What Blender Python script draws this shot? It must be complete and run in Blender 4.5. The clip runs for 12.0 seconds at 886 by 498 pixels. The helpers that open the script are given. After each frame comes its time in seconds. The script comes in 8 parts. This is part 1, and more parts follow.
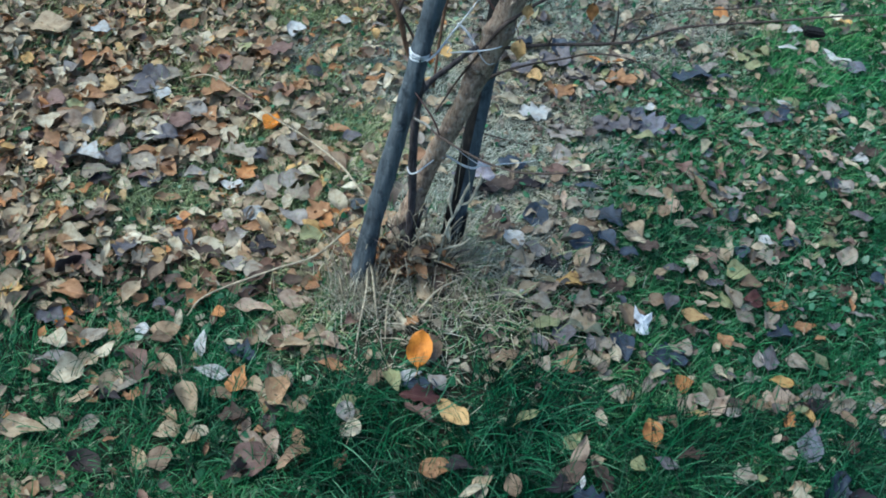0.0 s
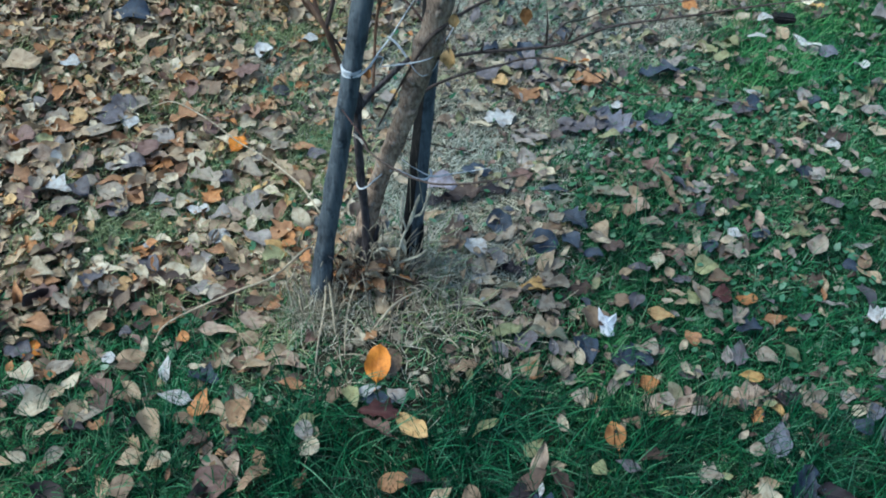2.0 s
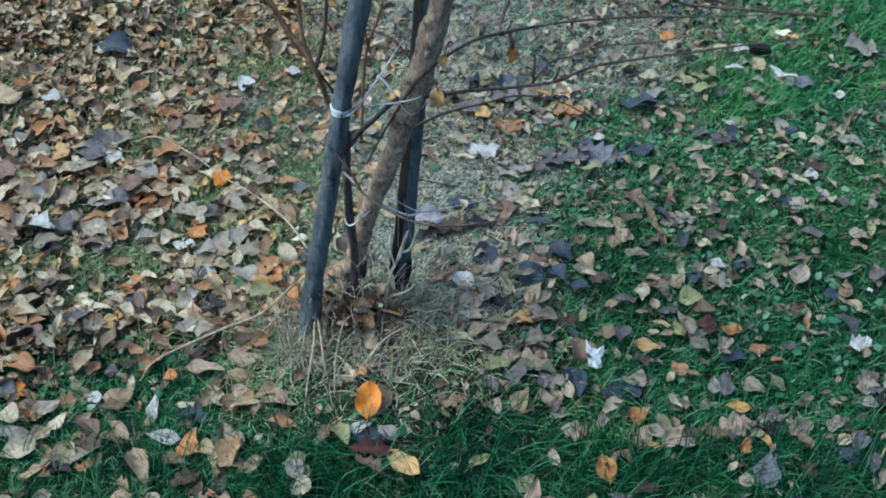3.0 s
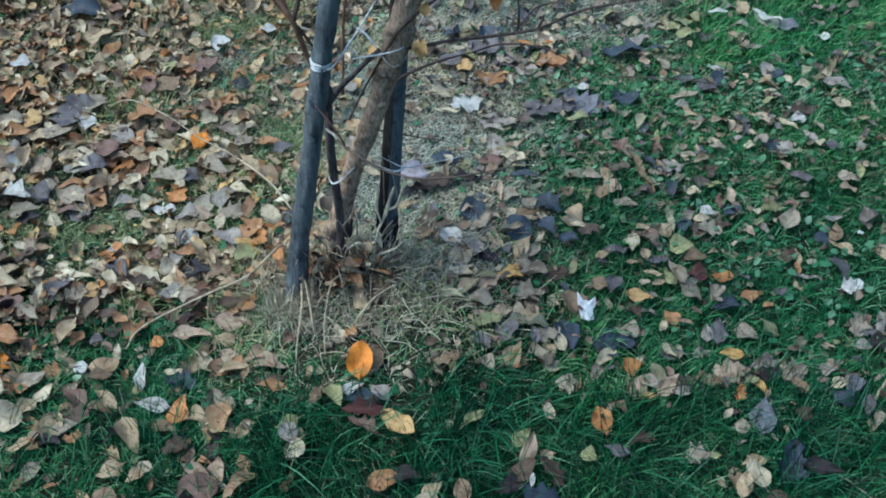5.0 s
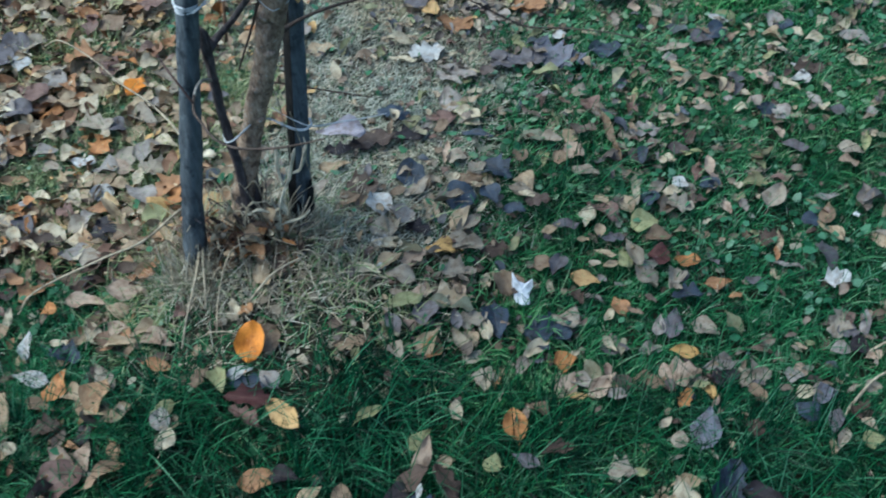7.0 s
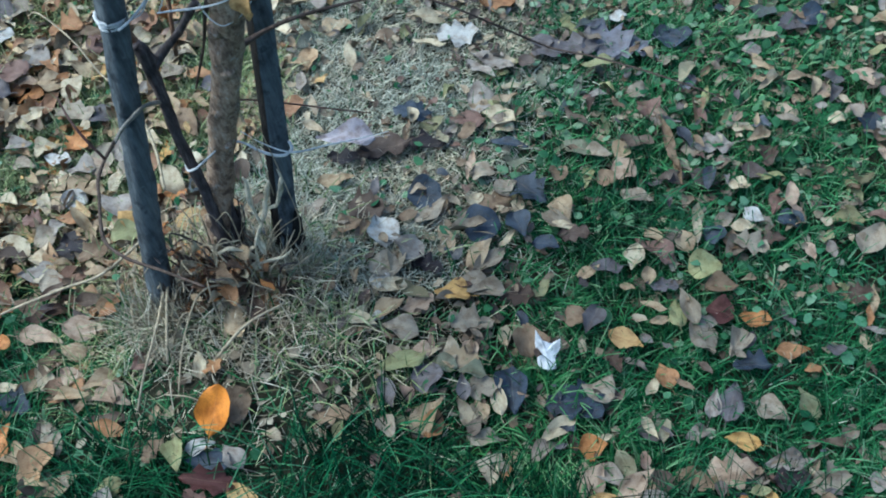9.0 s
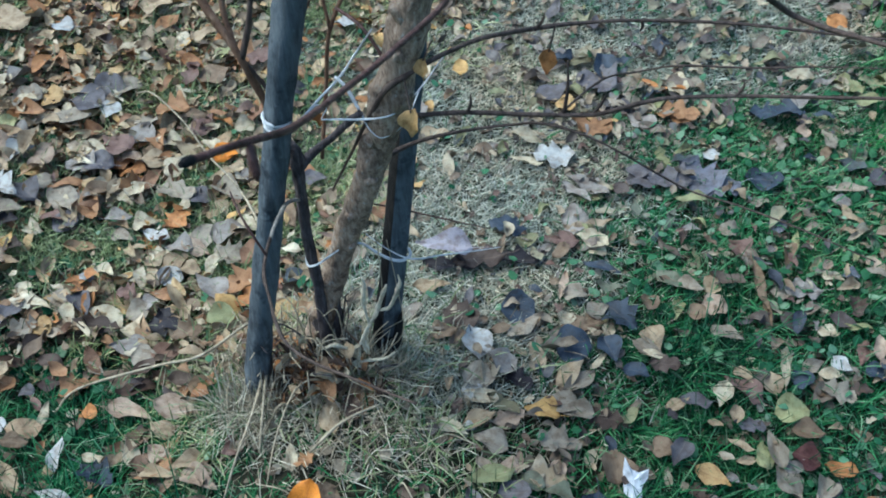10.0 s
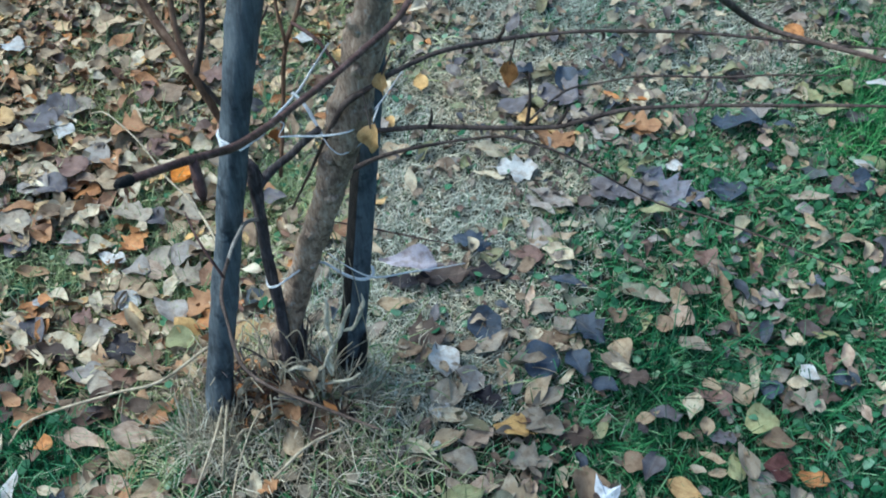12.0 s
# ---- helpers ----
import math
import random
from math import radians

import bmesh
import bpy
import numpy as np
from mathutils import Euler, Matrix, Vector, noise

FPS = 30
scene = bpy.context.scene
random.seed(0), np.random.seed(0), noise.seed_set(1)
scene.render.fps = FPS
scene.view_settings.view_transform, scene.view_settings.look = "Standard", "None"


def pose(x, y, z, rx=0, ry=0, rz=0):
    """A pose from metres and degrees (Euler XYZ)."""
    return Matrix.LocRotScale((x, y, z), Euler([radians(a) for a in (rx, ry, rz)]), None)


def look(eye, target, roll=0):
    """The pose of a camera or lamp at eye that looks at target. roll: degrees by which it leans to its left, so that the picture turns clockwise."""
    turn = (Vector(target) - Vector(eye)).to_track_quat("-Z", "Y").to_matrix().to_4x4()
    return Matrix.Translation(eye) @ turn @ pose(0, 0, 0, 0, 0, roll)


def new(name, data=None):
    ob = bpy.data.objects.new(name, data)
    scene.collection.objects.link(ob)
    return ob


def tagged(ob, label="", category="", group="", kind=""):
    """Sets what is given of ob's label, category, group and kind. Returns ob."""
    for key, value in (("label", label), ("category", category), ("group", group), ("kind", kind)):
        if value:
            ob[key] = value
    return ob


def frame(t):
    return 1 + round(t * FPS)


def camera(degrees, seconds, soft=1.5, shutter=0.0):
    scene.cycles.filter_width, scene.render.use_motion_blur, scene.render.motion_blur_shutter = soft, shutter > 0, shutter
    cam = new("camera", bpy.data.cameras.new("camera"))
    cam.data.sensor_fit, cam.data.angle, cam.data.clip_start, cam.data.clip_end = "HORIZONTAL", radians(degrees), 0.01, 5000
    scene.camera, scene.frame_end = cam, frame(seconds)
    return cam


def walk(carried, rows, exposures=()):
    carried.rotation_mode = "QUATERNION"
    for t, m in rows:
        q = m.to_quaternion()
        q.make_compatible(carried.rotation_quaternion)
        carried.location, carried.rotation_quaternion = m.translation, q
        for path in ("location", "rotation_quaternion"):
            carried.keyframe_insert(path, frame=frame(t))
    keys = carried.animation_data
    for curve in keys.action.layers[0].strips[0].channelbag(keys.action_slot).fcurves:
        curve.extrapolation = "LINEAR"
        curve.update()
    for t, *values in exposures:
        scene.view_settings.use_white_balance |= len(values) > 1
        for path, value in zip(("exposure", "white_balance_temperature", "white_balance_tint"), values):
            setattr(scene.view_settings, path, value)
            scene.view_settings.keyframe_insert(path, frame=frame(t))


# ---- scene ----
cam = camera(50.0, 12.0, soft=1.85, shutter=0.18)
PATH = [
    (0, (0.107, 0.224, 1.367), (0.17, 1.608, -0.076), 4.5),
    (0.3, (0.104, 0.214, 1.383), (0.208, 1.604, -0.051), 4.6),
    (0.5, (0.122, 0.219, 1.386), (0.165, 1.652, -0.008), 3.0),
    (0.7, (0.167, 0.243, 1.392), (0.153, 1.688, 0.008), 1.3),
    (1, (0.255, 0.267, 1.369), (0.141, 1.682, -0.039), -1.7),
    (1.3, (0.294, 0.271, 1.352), (0.081, 1.631, -0.098), -3.0),
    (1.5, (0.283, 0.263, 1.365), (0.131, 1.641, -0.077), -2.7),
    (1.7, (0.274, 0.25, 1.359), (0.2, 1.617, -0.099), -1.3),
    (2, (0.248, 0.234, 1.374), (0.239, 1.627, -0.061), -1.0),
    (2.3, (0.238, 0.232, 1.384), (0.258, 1.655, -0.021), 0.0),
    (2.5, (0.235, 0.236, 1.392), (0.261, 1.66, -0.012), -0.2),
    (4.5, (0.184, 0.255, 1.401), (0.302, 1.669, -0.007), 2.0),
    (4.8, (0.187, 0.251, 1.384), (0.32, 1.63, -0.058), 1.3),
    (5, (0.212, 0.263, 1.371), (0.294, 1.624, -0.092), -0.8),
    (5.3, (0.288, 0.312, 1.342), (0.252, 1.682, -0.115), -3.5),
    (5.5, (0.363, 0.337, 1.315), (0.27, 1.673, -0.17), -5.5),
    (5.8, (0.441, 0.358, 1.276), (0.297, 1.641, -0.252), -8.8),
    (6, (0.472, 0.359, 1.257), (0.324, 1.639, -0.273), -9.0),
    (6.3, (0.52, 0.373, 1.243), (0.39, 1.631, -0.306), -10.1),
    (6.5, (0.541, 0.377, 1.239), (0.45, 1.665, -0.289), -9.1),
    (6.7, (0.522, 0.391, 1.246), (0.414, 1.675, -0.283), -8.3),
    (7, (0.487, 0.426, 1.248), (0.396, 1.701, -0.29), -4.4),
    (7.2, (0.484, 0.492, 1.256), (0.501, 1.772, -0.281), 0.0),
    (8.8, (0.562, 0.736, 1.143), (0.341, 1.871, -0.489), -8.7),
    (9, (0.568, 0.748, 1.141), (0.309, 1.872, -0.493), -9.5),
    (9.3, (0.555, 0.761, 1.153), (0.198, 1.931, -0.429), -9.5),
    (9.5, (0.532, 0.76, 1.169), (0.111, 1.938, -0.391), -9.1),
    (9.7, (0.501, 0.752, 1.172), (0.087, 1.963, -0.365), -7.3),
    (10, (0.436, 0.733, 1.187), (0.154, 2.013, -0.324), -3.0),
    (10.3, (0.353, 0.703, 1.207), (0.2, 1.995, -0.312), 0.5),
    (10.5, (0.337, 0.699, 1.21), (0.23, 1.996, -0.308), 1.3),
    (10.7, (0.341, 0.709, 1.212), (0.263, 2.005, -0.309), 1.1),
    (11, (0.37, 0.722, 1.204), (0.293, 2.0, -0.332), -0.5),
    (11.3, (0.402, 0.731, 1.189), (0.307, 2.002, -0.353), -1.5),
    (11.5, (0.414, 0.736, 1.179), (0.297, 2.004, -0.363), -1.5),
    (11.7, (0.426, 0.736, 1.169), (0.269, 2.019, -0.357), -1.7),
    (12, (0.434, 0.749, 1.171), (0.222, 2.065, -0.32), -1.8),
]
walk(cam, [(t, look(eye, target, roll)) for t, eye, target, roll in PATH],
     [(0.0, 1.05, 5120, -6), (7.0, 0.98, 5120, -6), (9.0, 1.11, 5120, -6), (9.5, 1.14, 5120, -6), (10.5, 1.11, 5120, -6), (11.0, 0.98, 5120, -6), (11.5, 1.00, 5120, -6), (12.0, 1.24, 5120, -6)])

# ---- light ----
world = bpy.data.worlds.new("sky")
scene.world = world
world.use_nodes = True
wn = world.node_tree.nodes
sky = wn.new("ShaderNodeTexSky")
sky.sky_type = "NISHITA"
sky.sun_disc = False
sky.sun_elevation = radians(55)
sky.sun_rotation = radians(-82)
sky.air_density, sky.dust_density, sky.ozone_density = 1.0, 4.0, 1.0
wn["Background"].inputs["Strength"].default_value = 0.10
world.node_tree.links.new(sky.outputs[0], wn["Background"].inputs["Color"])
sun = new("sun", bpy.data.lights.new("sun", "SUN"))
sun.data.energy, sun.data.angle, sun.data.color = 1.1, radians(45), (1.0, 0.95, 0.87)
sun.matrix_world = look((-3.3, 2.0, 5.0), (0, 1.5, 0))


# ---- materials ----
def node_material(name, rough=0.8, spec=0.3):
    m = bpy.data.materials.new(name)
    m.use_nodes = True
    nt = m.node_tree
    b = nt.nodes["Principled BSDF"]
    b.inputs["Roughness"].default_value = rough
    b.inputs["Specular IOR Level"].default_value = spec
    return m, nt, b


def ramp(nt, stops, fac, interp="LINEAR"):
    r = nt.nodes.new("ShaderNodeValToRGB")
    r.color_ramp.interpolation = interp
    el = r.color_ramp.elements
    while len(el) < len(stops):
        el.new(0.5)
    for e, (p, c) in zip(el, stops):
        e.position, e.color = p, (*c, 1)
    nt.links.new(fac, r.inputs[0])
    return r.outputs[0]


def noise_node(nt, scale, vec=None, detail=4, rough=0.6):
    n = nt.nodes.new("ShaderNodeTexNoise")
    n.inputs["Scale"].default_value = scale
    n.inputs["Detail"].default_value = detail
    n.inputs["Roughness"].default_value = rough
    if vec is not None:
        nt.links.new(vec, n.inputs["Vector"])
    return n.outputs["Fac"]


def mix(nt, kind, fac, a, b):
    n = nt.nodes.new("ShaderNodeMix")
    n.data_type, n.blend_type = "RGBA", kind
    for sock, v in ((0, fac), (6, a), (7, b)):
        if isinstance(v, (int, float)):
            n.inputs[sock].default_value = v
        elif isinstance(v, tuple):
            n.inputs[sock].default_value = (*v, 1)
        else:
            nt.links.new(v, n.inputs[sock])
    return n.outputs[2]


def calc(nt, op, a, b=0.0):
    n = nt.nodes.new("ShaderNodeMath")
    n.operation = op
    for i, v in enumerate((a, b)):
        if isinstance(v, (int, float)):
            n.inputs[i].default_value = v
        else:
            nt.links.new(v, n.inputs[i])
    return n.outputs[0]


def bump(nt, b, height, strength, dist=0.002):
    n = nt.nodes.new("ShaderNodeBump")
    n.inputs["Strength"].default_value = strength
    n.inputs["Distance"].default_value = dist
    nt.links.new(height, n.inputs["Height"])
    nt.links.new(n.outputs[0], b.inputs["Normal"])


def coords(nt, which="Object"):
    return nt.nodes.new("ShaderNodeTexCoord").outputs[which]


def shades(c, low=0.55, high=1.35):
    return tuple(min(0.9, v * low) for v in c), c, tuple(min(0.9, v * high) for v in c)


def leaf_material(name, stops, island=False, rough=0.52, spec=0.28):
    """Dry leaf: a palette picked at random per leaf, blotches, a midrib and side veins along the leaf's own u, v."""
    m, nt, b = node_material(name, rough, spec)
    if island:
        rnd = nt.nodes.new("ShaderNodeNewGeometry").outputs["Random Per Island"]
    else:
        rnd = nt.nodes.new("ShaderNodeObjectInfo").outputs["Random"]
    base = ramp(nt, stops, rnd)
    uv = nt.nodes.new("ShaderNodeUVMap")
    sep = nt.nodes.new("ShaderNodeSeparateXYZ")
    nt.links.new(uv.outputs[0], sep.inputs[0])
    u, v = sep.outputs[0], sep.outputs[1]
    across = calc(nt, "ABSOLUTE", calc(nt, "SUBTRACT", v, 0.5))
    side = calc(nt, "SINE", calc(nt, "MULTIPLY", calc(nt, "SUBTRACT", u, calc(nt, "MULTIPLY", across, 0.55)), 62.0))
    side = calc(nt, "MULTIPLY", calc(nt, "GREATER_THAN", side, 0.88), 0.16)
    rib = calc(nt, "LESS_THAN", across, 0.022)
    vein = calc(nt, "MAXIMUM", rib, side)
    xyz = coords(nt)
    shift = nt.nodes.new("ShaderNodeVectorMath")
    shift.operation = "ADD"
    push = nt.nodes.new("ShaderNodeCombineXYZ")
    for i in range(3):
        nt.links.new(calc(nt, "MULTIPLY", rnd, 37.0 + 11 * i), push.inputs[i])
    nt.links.new(xyz, shift.inputs[0])
    nt.links.new(push.outputs[0], shift.inputs[1])
    sc = 75 if island else 4.0
    big = noise_node(nt, sc, shift.outputs[0], 3, 0.6)
    fine = noise_node(nt, sc * 7, shift.outputs[0], 4, 0.7)
    blot = ramp(nt, [(0.28, (0.48, 0.40, 0.35)), (0.43, (0.80, 0.74, 0.68)), (0.55, (1.0, 1.0, 1.0)), (0.75, (1.15, 1.15, 1.08))], big)
    col = mix(nt, "MULTIPLY", 0.85, base, blot)
    speck = ramp(nt, [(0.32, (0.45, 0.40, 0.36)), (0.46, (1, 1, 1)), (0.66, (1.12, 1.1, 1.06))], fine)
    col = mix(nt, "MULTIPLY", 0.6, col, speck)
    light = mix(nt, "MIX", calc(nt, "MULTIPLY", vein, 0.26), col, mix(nt, "ADD", 0.5, col, (0.22, 0.17, 0.11)))
    nt.links.new(light, b.inputs["Base Color"])
    bump(nt, b, calc(nt, "ADD", calc(nt, "MULTIPLY", vein, -0.6), calc(nt, "ADD", fine, big)), 0.5, 0.0015)
    return m


TONES = {
    "orange": (0.60, 0.21, 0.02), "gold": (0.54, 0.34, 0.12), "tan": (0.355, 0.270, 0.170), "pale": (0.445, 0.382, 0.268),
    "pink": (0.36, 0.268, 0.196), "brown": (0.194, 0.135, 0.085), "brownr": (0.180, 0.109, 0.088), "rust": (0.306, 0.162, 0.075),
    "rustor": (0.43, 0.195, 0.065), "maroon": (0.075, 0.032, 0.030), "grey": (0.265, 0.236, 0.212), "greyd": (0.117, 0.106, 0.115),
    "greyb": (0.262, 0.222, 0.170), "slate": (0.042, 0.055, 0.080), "dark": (0.027, 0.022, 0.026), "olive": (0.27, 0.27, 0.13),
    "white2": (0.430, 0.423, 0.408), "dullgold": (0.44, 0.285, 0.12), "lilac": (0.150, 0.150, 0.182), "umber": (0.079, 0.054, 0.042),
    "mauve": (0.35, 0.32, 0.36), "cream": (0.64, 0.57, 0.42),
}
LEAF_MATS = {}
for key, c in TONES.items():
    lo, mid, hi = shades(c, 0.85, 1.15)
    LEAF_MATS[key] = leaf_material("leaf_" + key, [(0, lo), (0.5, mid), (1, hi)], False, 0.38 if key in ("slate", "dark") else 0.52, 0.15 if key in ("slate", "dark", "maroon", "umber") else 0.28)
T = TONES
T["buff"] = (0.47, 0.365, 0.225)
LITTER_WARM = leaf_material("litter_warm", [(k / 19, T[n]) for k, n in enumerate("brown tan buff pale buff brown rust cream tan umber rustor rust buff gold tan brown cream brownr rust buff".split())], True)
LITTER_FRONT = leaf_material("litter_front", [(k / 15, T[n]) for k, n in enumerate("brown tan umber buff rust brownr dark umber rustor greyb dark pink brown umber rust tan".split())], True)
LITTER_BITS = leaf_material("litter_bits", [(k / 11, T[n]) for k, n in enumerate("umber brown greyb dark tan umber brownr pale brown slate greyb umber".split())], True)
LITTER_COOL = leaf_material("litter_cool", [(k / 15, T[n]) for k, n in enumerate("greyb umber olive slate brown grey greyd umber greyb olive slate tan grey brown pale greyb".split())], True)


def blade_material(name, stops, rough=0.5):
    m, nt, b = node_material(name, rough, 0.12)
    rnd = nt.nodes.new("ShaderNodeNewGeometry").outputs["Random Per Island"]
    xyz = coords(nt)
    patch = noise_node(nt, 5.0, xyz, 3)
    col = ramp(nt, stops, calc(nt, "ADD", calc(nt, "MULTIPLY", rnd, 0.7), calc(nt, "MULTIPLY", patch, 0.3)))
    grain = ramp(nt, [(0.3, (0.7, 0.7, 0.7)), (0.7, (1.15, 1.15, 1.1))], noise_node(nt, 220, xyz, 2))
    col = mix(nt, "MULTIPLY", 0.8, col, grain)
    tint = ramp(nt, [(0.36, (0.80, 0.92, 0.95)), (0.5, (1, 1, 1)), (0.66, (1.25, 1.12, 0.95))], noise_node(nt, 2.6, xyz, 3, 0.55))
    nt.links.new(mix(nt, "MULTIPLY", 0.8, col, tint), b.inputs["Base Color"])
    return m


# Near-black low stops put the shade between blades into their colour.
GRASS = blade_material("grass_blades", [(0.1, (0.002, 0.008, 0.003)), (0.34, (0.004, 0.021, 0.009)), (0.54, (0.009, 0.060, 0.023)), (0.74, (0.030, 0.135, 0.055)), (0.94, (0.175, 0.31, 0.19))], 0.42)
SHORT = blade_material("short_grass", [(0.1, (0.007, 0.042, 0.016)), (0.4, (0.029, 0.124, 0.042)), (0.65, (0.074, 0.220, 0.082)), (0.9, (0.25, 0.36, 0.21))])
BRIGHT = blade_material("fresh_grass", [(0.1, (0.010, 0.060, 0.016)), (0.4, (0.034, 0.160, 0.044)), (0.65, (0.095, 0.280, 0.082)), (0.9, (0.29, 0.44, 0.21))])
THIN = blade_material("thin_pale_grass", [(0.1, (0.08, 0.115, 0.045)), (0.4, (0.18, 0.225, 0.095)), (0.65, (0.31, 0.35, 0.17)), (0.9, (0.50, 0.50, 0.31))], 0.6)
STRAW = blade_material("dry_straw", [(0.1, (0.10, 0.075, 0.048)), (0.38, (0.325, 0.27, 0.195)), (0.66, (0.55, 0.485, 0.375)), (0.76, (0.72, 0.66, 0.53)), (0.84, (0.20, 0.205, 0.12)), (0.97, (0.10, 0.145, 0.07))], 0.7)
WEED = blade_material("weed_leaves", [(0.1, (0.016, 0.062, 0.028)), (0.45, (0.045, 0.130, 0.060)), (0.7, (0.105, 0.215, 0.120)), (0.92, (0.27, 0.34, 0.24))], 0.55)
PALE_TURF = blade_material("pale_turf", [(0.1, (0.12, 0.12, 0.09)), (0.35, (0.30, 0.305, 0.235)), (0.6, (0.50, 0.49, 0.40)), (0.78, (0.64, 0.62, 0.53)), (0.86, (0.22, 0.29, 0.17)), (0.97, (0.14, 0.22, 0.11))], 0.75)
CRUMB = blade_material("leaf_crumb", [(0.1, (0.10, 0.075, 0.055)), (0.35, (0.20, 0.155, 0.11)), (0.6, (0.31, 0.25, 0.18)), (0.8, (0.43, 0.37, 0.28)), (0.95, (0.17, 0.16, 0.15))], 0.75)


def soil_material():
    m, nt, b = node_material("soil", 0.95, 0.15)
    xyz = coords(nt)
    a = ramp(nt, [(0.3, (0.012, 0.010, 0.008)), (0.5, (0.032, 0.028, 0.021)), (0.7, (0.08, 0.07, 0.053))], noise_node(nt, 14, xyz, 6, 0.7))
    g = ramp(nt, [(0.40, (0.025, 0.05, 0.02)), (0.62, (0.07, 0.07, 0.04))], noise_node(nt, 2.3, xyz, 3))
    f = noise_node(nt, 160, xyz, 5, 0.7)
    col = mix(nt, "MIX", 0.35, a, g)
    away = nt.nodes.new("ShaderNodeVectorMath")
    away.operation = "DISTANCE"
    nt.links.new(xyz, away.inputs[0])
    away.inputs[1].default_value = (0.3, 1.8, 0.0)
    turf = ramp(nt, [(0.3, (0.014, 0.042, 0.014)), (0.5, (0.032, 0.082, 0.027)), (0.7, (0.10, 0.13, 0.06))], noise_node(nt, 9, xyz, 8, 0.75))
    rim = calc(nt, "ADD", away.outputs["Value"], calc(nt, "MULTIPLY", noise_node(nt, 1.7, xyz, 4), 1.2))
    edge = nt.nodes.new("ShaderNodeMapRange")
    nt.links.new(rim, edge.inputs[0])
    edge.inputs[1].default_value, edge.inputs[2].default_value = 1.9, 3.0
    col = mix(nt, "MIX", edge.outputs[0], col, turf)
    nt.links.new(mix(nt, "MULTIPLY", 0.7, col, ramp(nt, [(0.3, (0.5, 0.5, 0.5)), (0.7, (1.3, 1.25, 1.2))], f)), b.inputs["Base Color"])
    bump(nt, b, f, 0.9, 0.006)
    return m


SOIL = soil_material()


def wood_material(name, dark, mid, light, along=6.0, around=60.0, rough=0.85):
    """Weathered wood or bark with grain that runs up the stem."""
    m, nt, b = node_material(name, rough, 0.2)
    mp = nt.nodes.new("ShaderNodeMapping")
    mp.inputs["Scale"].default_value = (around, around, along)
    nt.links.new(coords(nt), mp.inputs[0])
    g = noise_node(nt, 3.0, mp.outputs[0], 6, 0.7)
    big = noise_node(nt, 26.0, coords(nt), 4, 0.65)
    col = ramp(nt, [(0.28, dark), (0.5, mid), (0.74, light)], g)
    col = mix(nt, "MULTIPLY", 0.8, col, ramp(nt, [(0.32, (0.34, 0.33, 0.34)), (0.48, (0.9, 0.9, 0.9)), (0.72, (1.25, 1.2, 1.15))], big))
    nt.links.new(col, b.inputs["Base Color"])
    bump(nt, b, calc(nt, "ADD", g, calc(nt, "MULTIPLY", noise_node(nt, 240, coords(nt), 3), 0.3)), 0.8, 0.004)
    return m


def fleck(m, colour, scale, low, high):
    """Pale lichen flecks over a bark."""
    nt = m.node_tree
    b = nt.nodes["Principled BSDF"]
    was = b.inputs["Base Color"].links[0].from_socket
    spots = ramp(nt, [(low, (0, 0, 0)), (high, (1, 1, 1))], noise_node(nt, scale, coords(nt), 3, 0.6))
    bw = nt.nodes.new("ShaderNodeRGBToBW")
    nt.links.new(spots, bw.inputs[0])
    nt.links.new(mix(nt, "MIX", calc(nt, "MULTIPLY", bw.outputs[0], 0.7), was, colour), b.inputs["Base Color"])


STAKE_WOOD = wood_material("weathered_stake", (0.045, 0.050, 0.056), (0.108, 0.122, 0.135), (0.19, 0.21, 0.225), 3.5, 40)
fleck(STAKE_WOOD, (0.022, 0.027, 0.035), 36, 0.57, 0.66)
fleck(STAKE_WOOD, (0.20, 0.22, 0.235), 60, 0.64, 0.74)
STAKE_FOOT = wood_material("dark_stake_end", (0.018, 0.014, 0.012), (0.055, 0.045, 0.039), (0.13, 0.11, 0.098), 5, 44)
BARK = wood_material("trunk_bark", (0.10, 0.068, 0.050), (0.36, 0.255, 0.18), (0.60, 0.50, 0.40), 26, 80)
fleck(BARK, (0.44, 0.42, 0.38), 80, 0.60, 0.68)
fleck(BARK, (0.065, 0.042, 0.034), 60, 0.56, 0.66)
BARK_DARK = wood_material("dead_stem_bark", (0.028, 0.024, 0.025), (0.080, 0.066, 0.068), (0.19, 0.17, 0.175), 10, 60)
TWIG = wood_material("twig_bark", (0.035, 0.024, 0.02), (0.085, 0.06, 0.05), (0.16, 0.12, 0.10), 10, 50, 0.55)
RED_TWIG = wood_material("red_twig_bark", (0.04, 0.02, 0.018), (0.10, 0.052, 0.045), (0.20, 0.13, 0.115), 10, 50, 0.45)
TAN_TWIG = wood_material("tan_twig_bark", (0.10, 0.05, 0.03), (0.21, 0.12, 0.075), (0.32, 0.21, 0.14), 10, 50, 0.6)
GREY_TWIG = wood_material("grey_twig_bark", (0.14, 0.125, 0.11), (0.27, 0.25, 0.225), (0.40, 0.375, 0.34), 10, 50, 0.7)
STALK = wood_material("dry_stalk", (0.25, 0.20, 0.13), (0.42, 0.35, 0.24), (0.58, 0.50, 0.38), 10, 40)
CORD = wood_material("white_cord", (0.78, 0.78, 0.80), (0.90, 0.90, 0.91), (0.95, 0.95, 0.95), 200, 200, 0.7)
POD = wood_material("dried_pod", (0.40, 0.32, 0.20), (0.68, 0.60, 0.44), (0.84, 0.78, 0.62), 60, 90, 0.8)
PAPER = wood_material("white_paper", (0.70, 0.70, 0.72), (0.82, 0.82, 0.84), (0.88, 0.88, 0.9), 20, 20, 0.7)
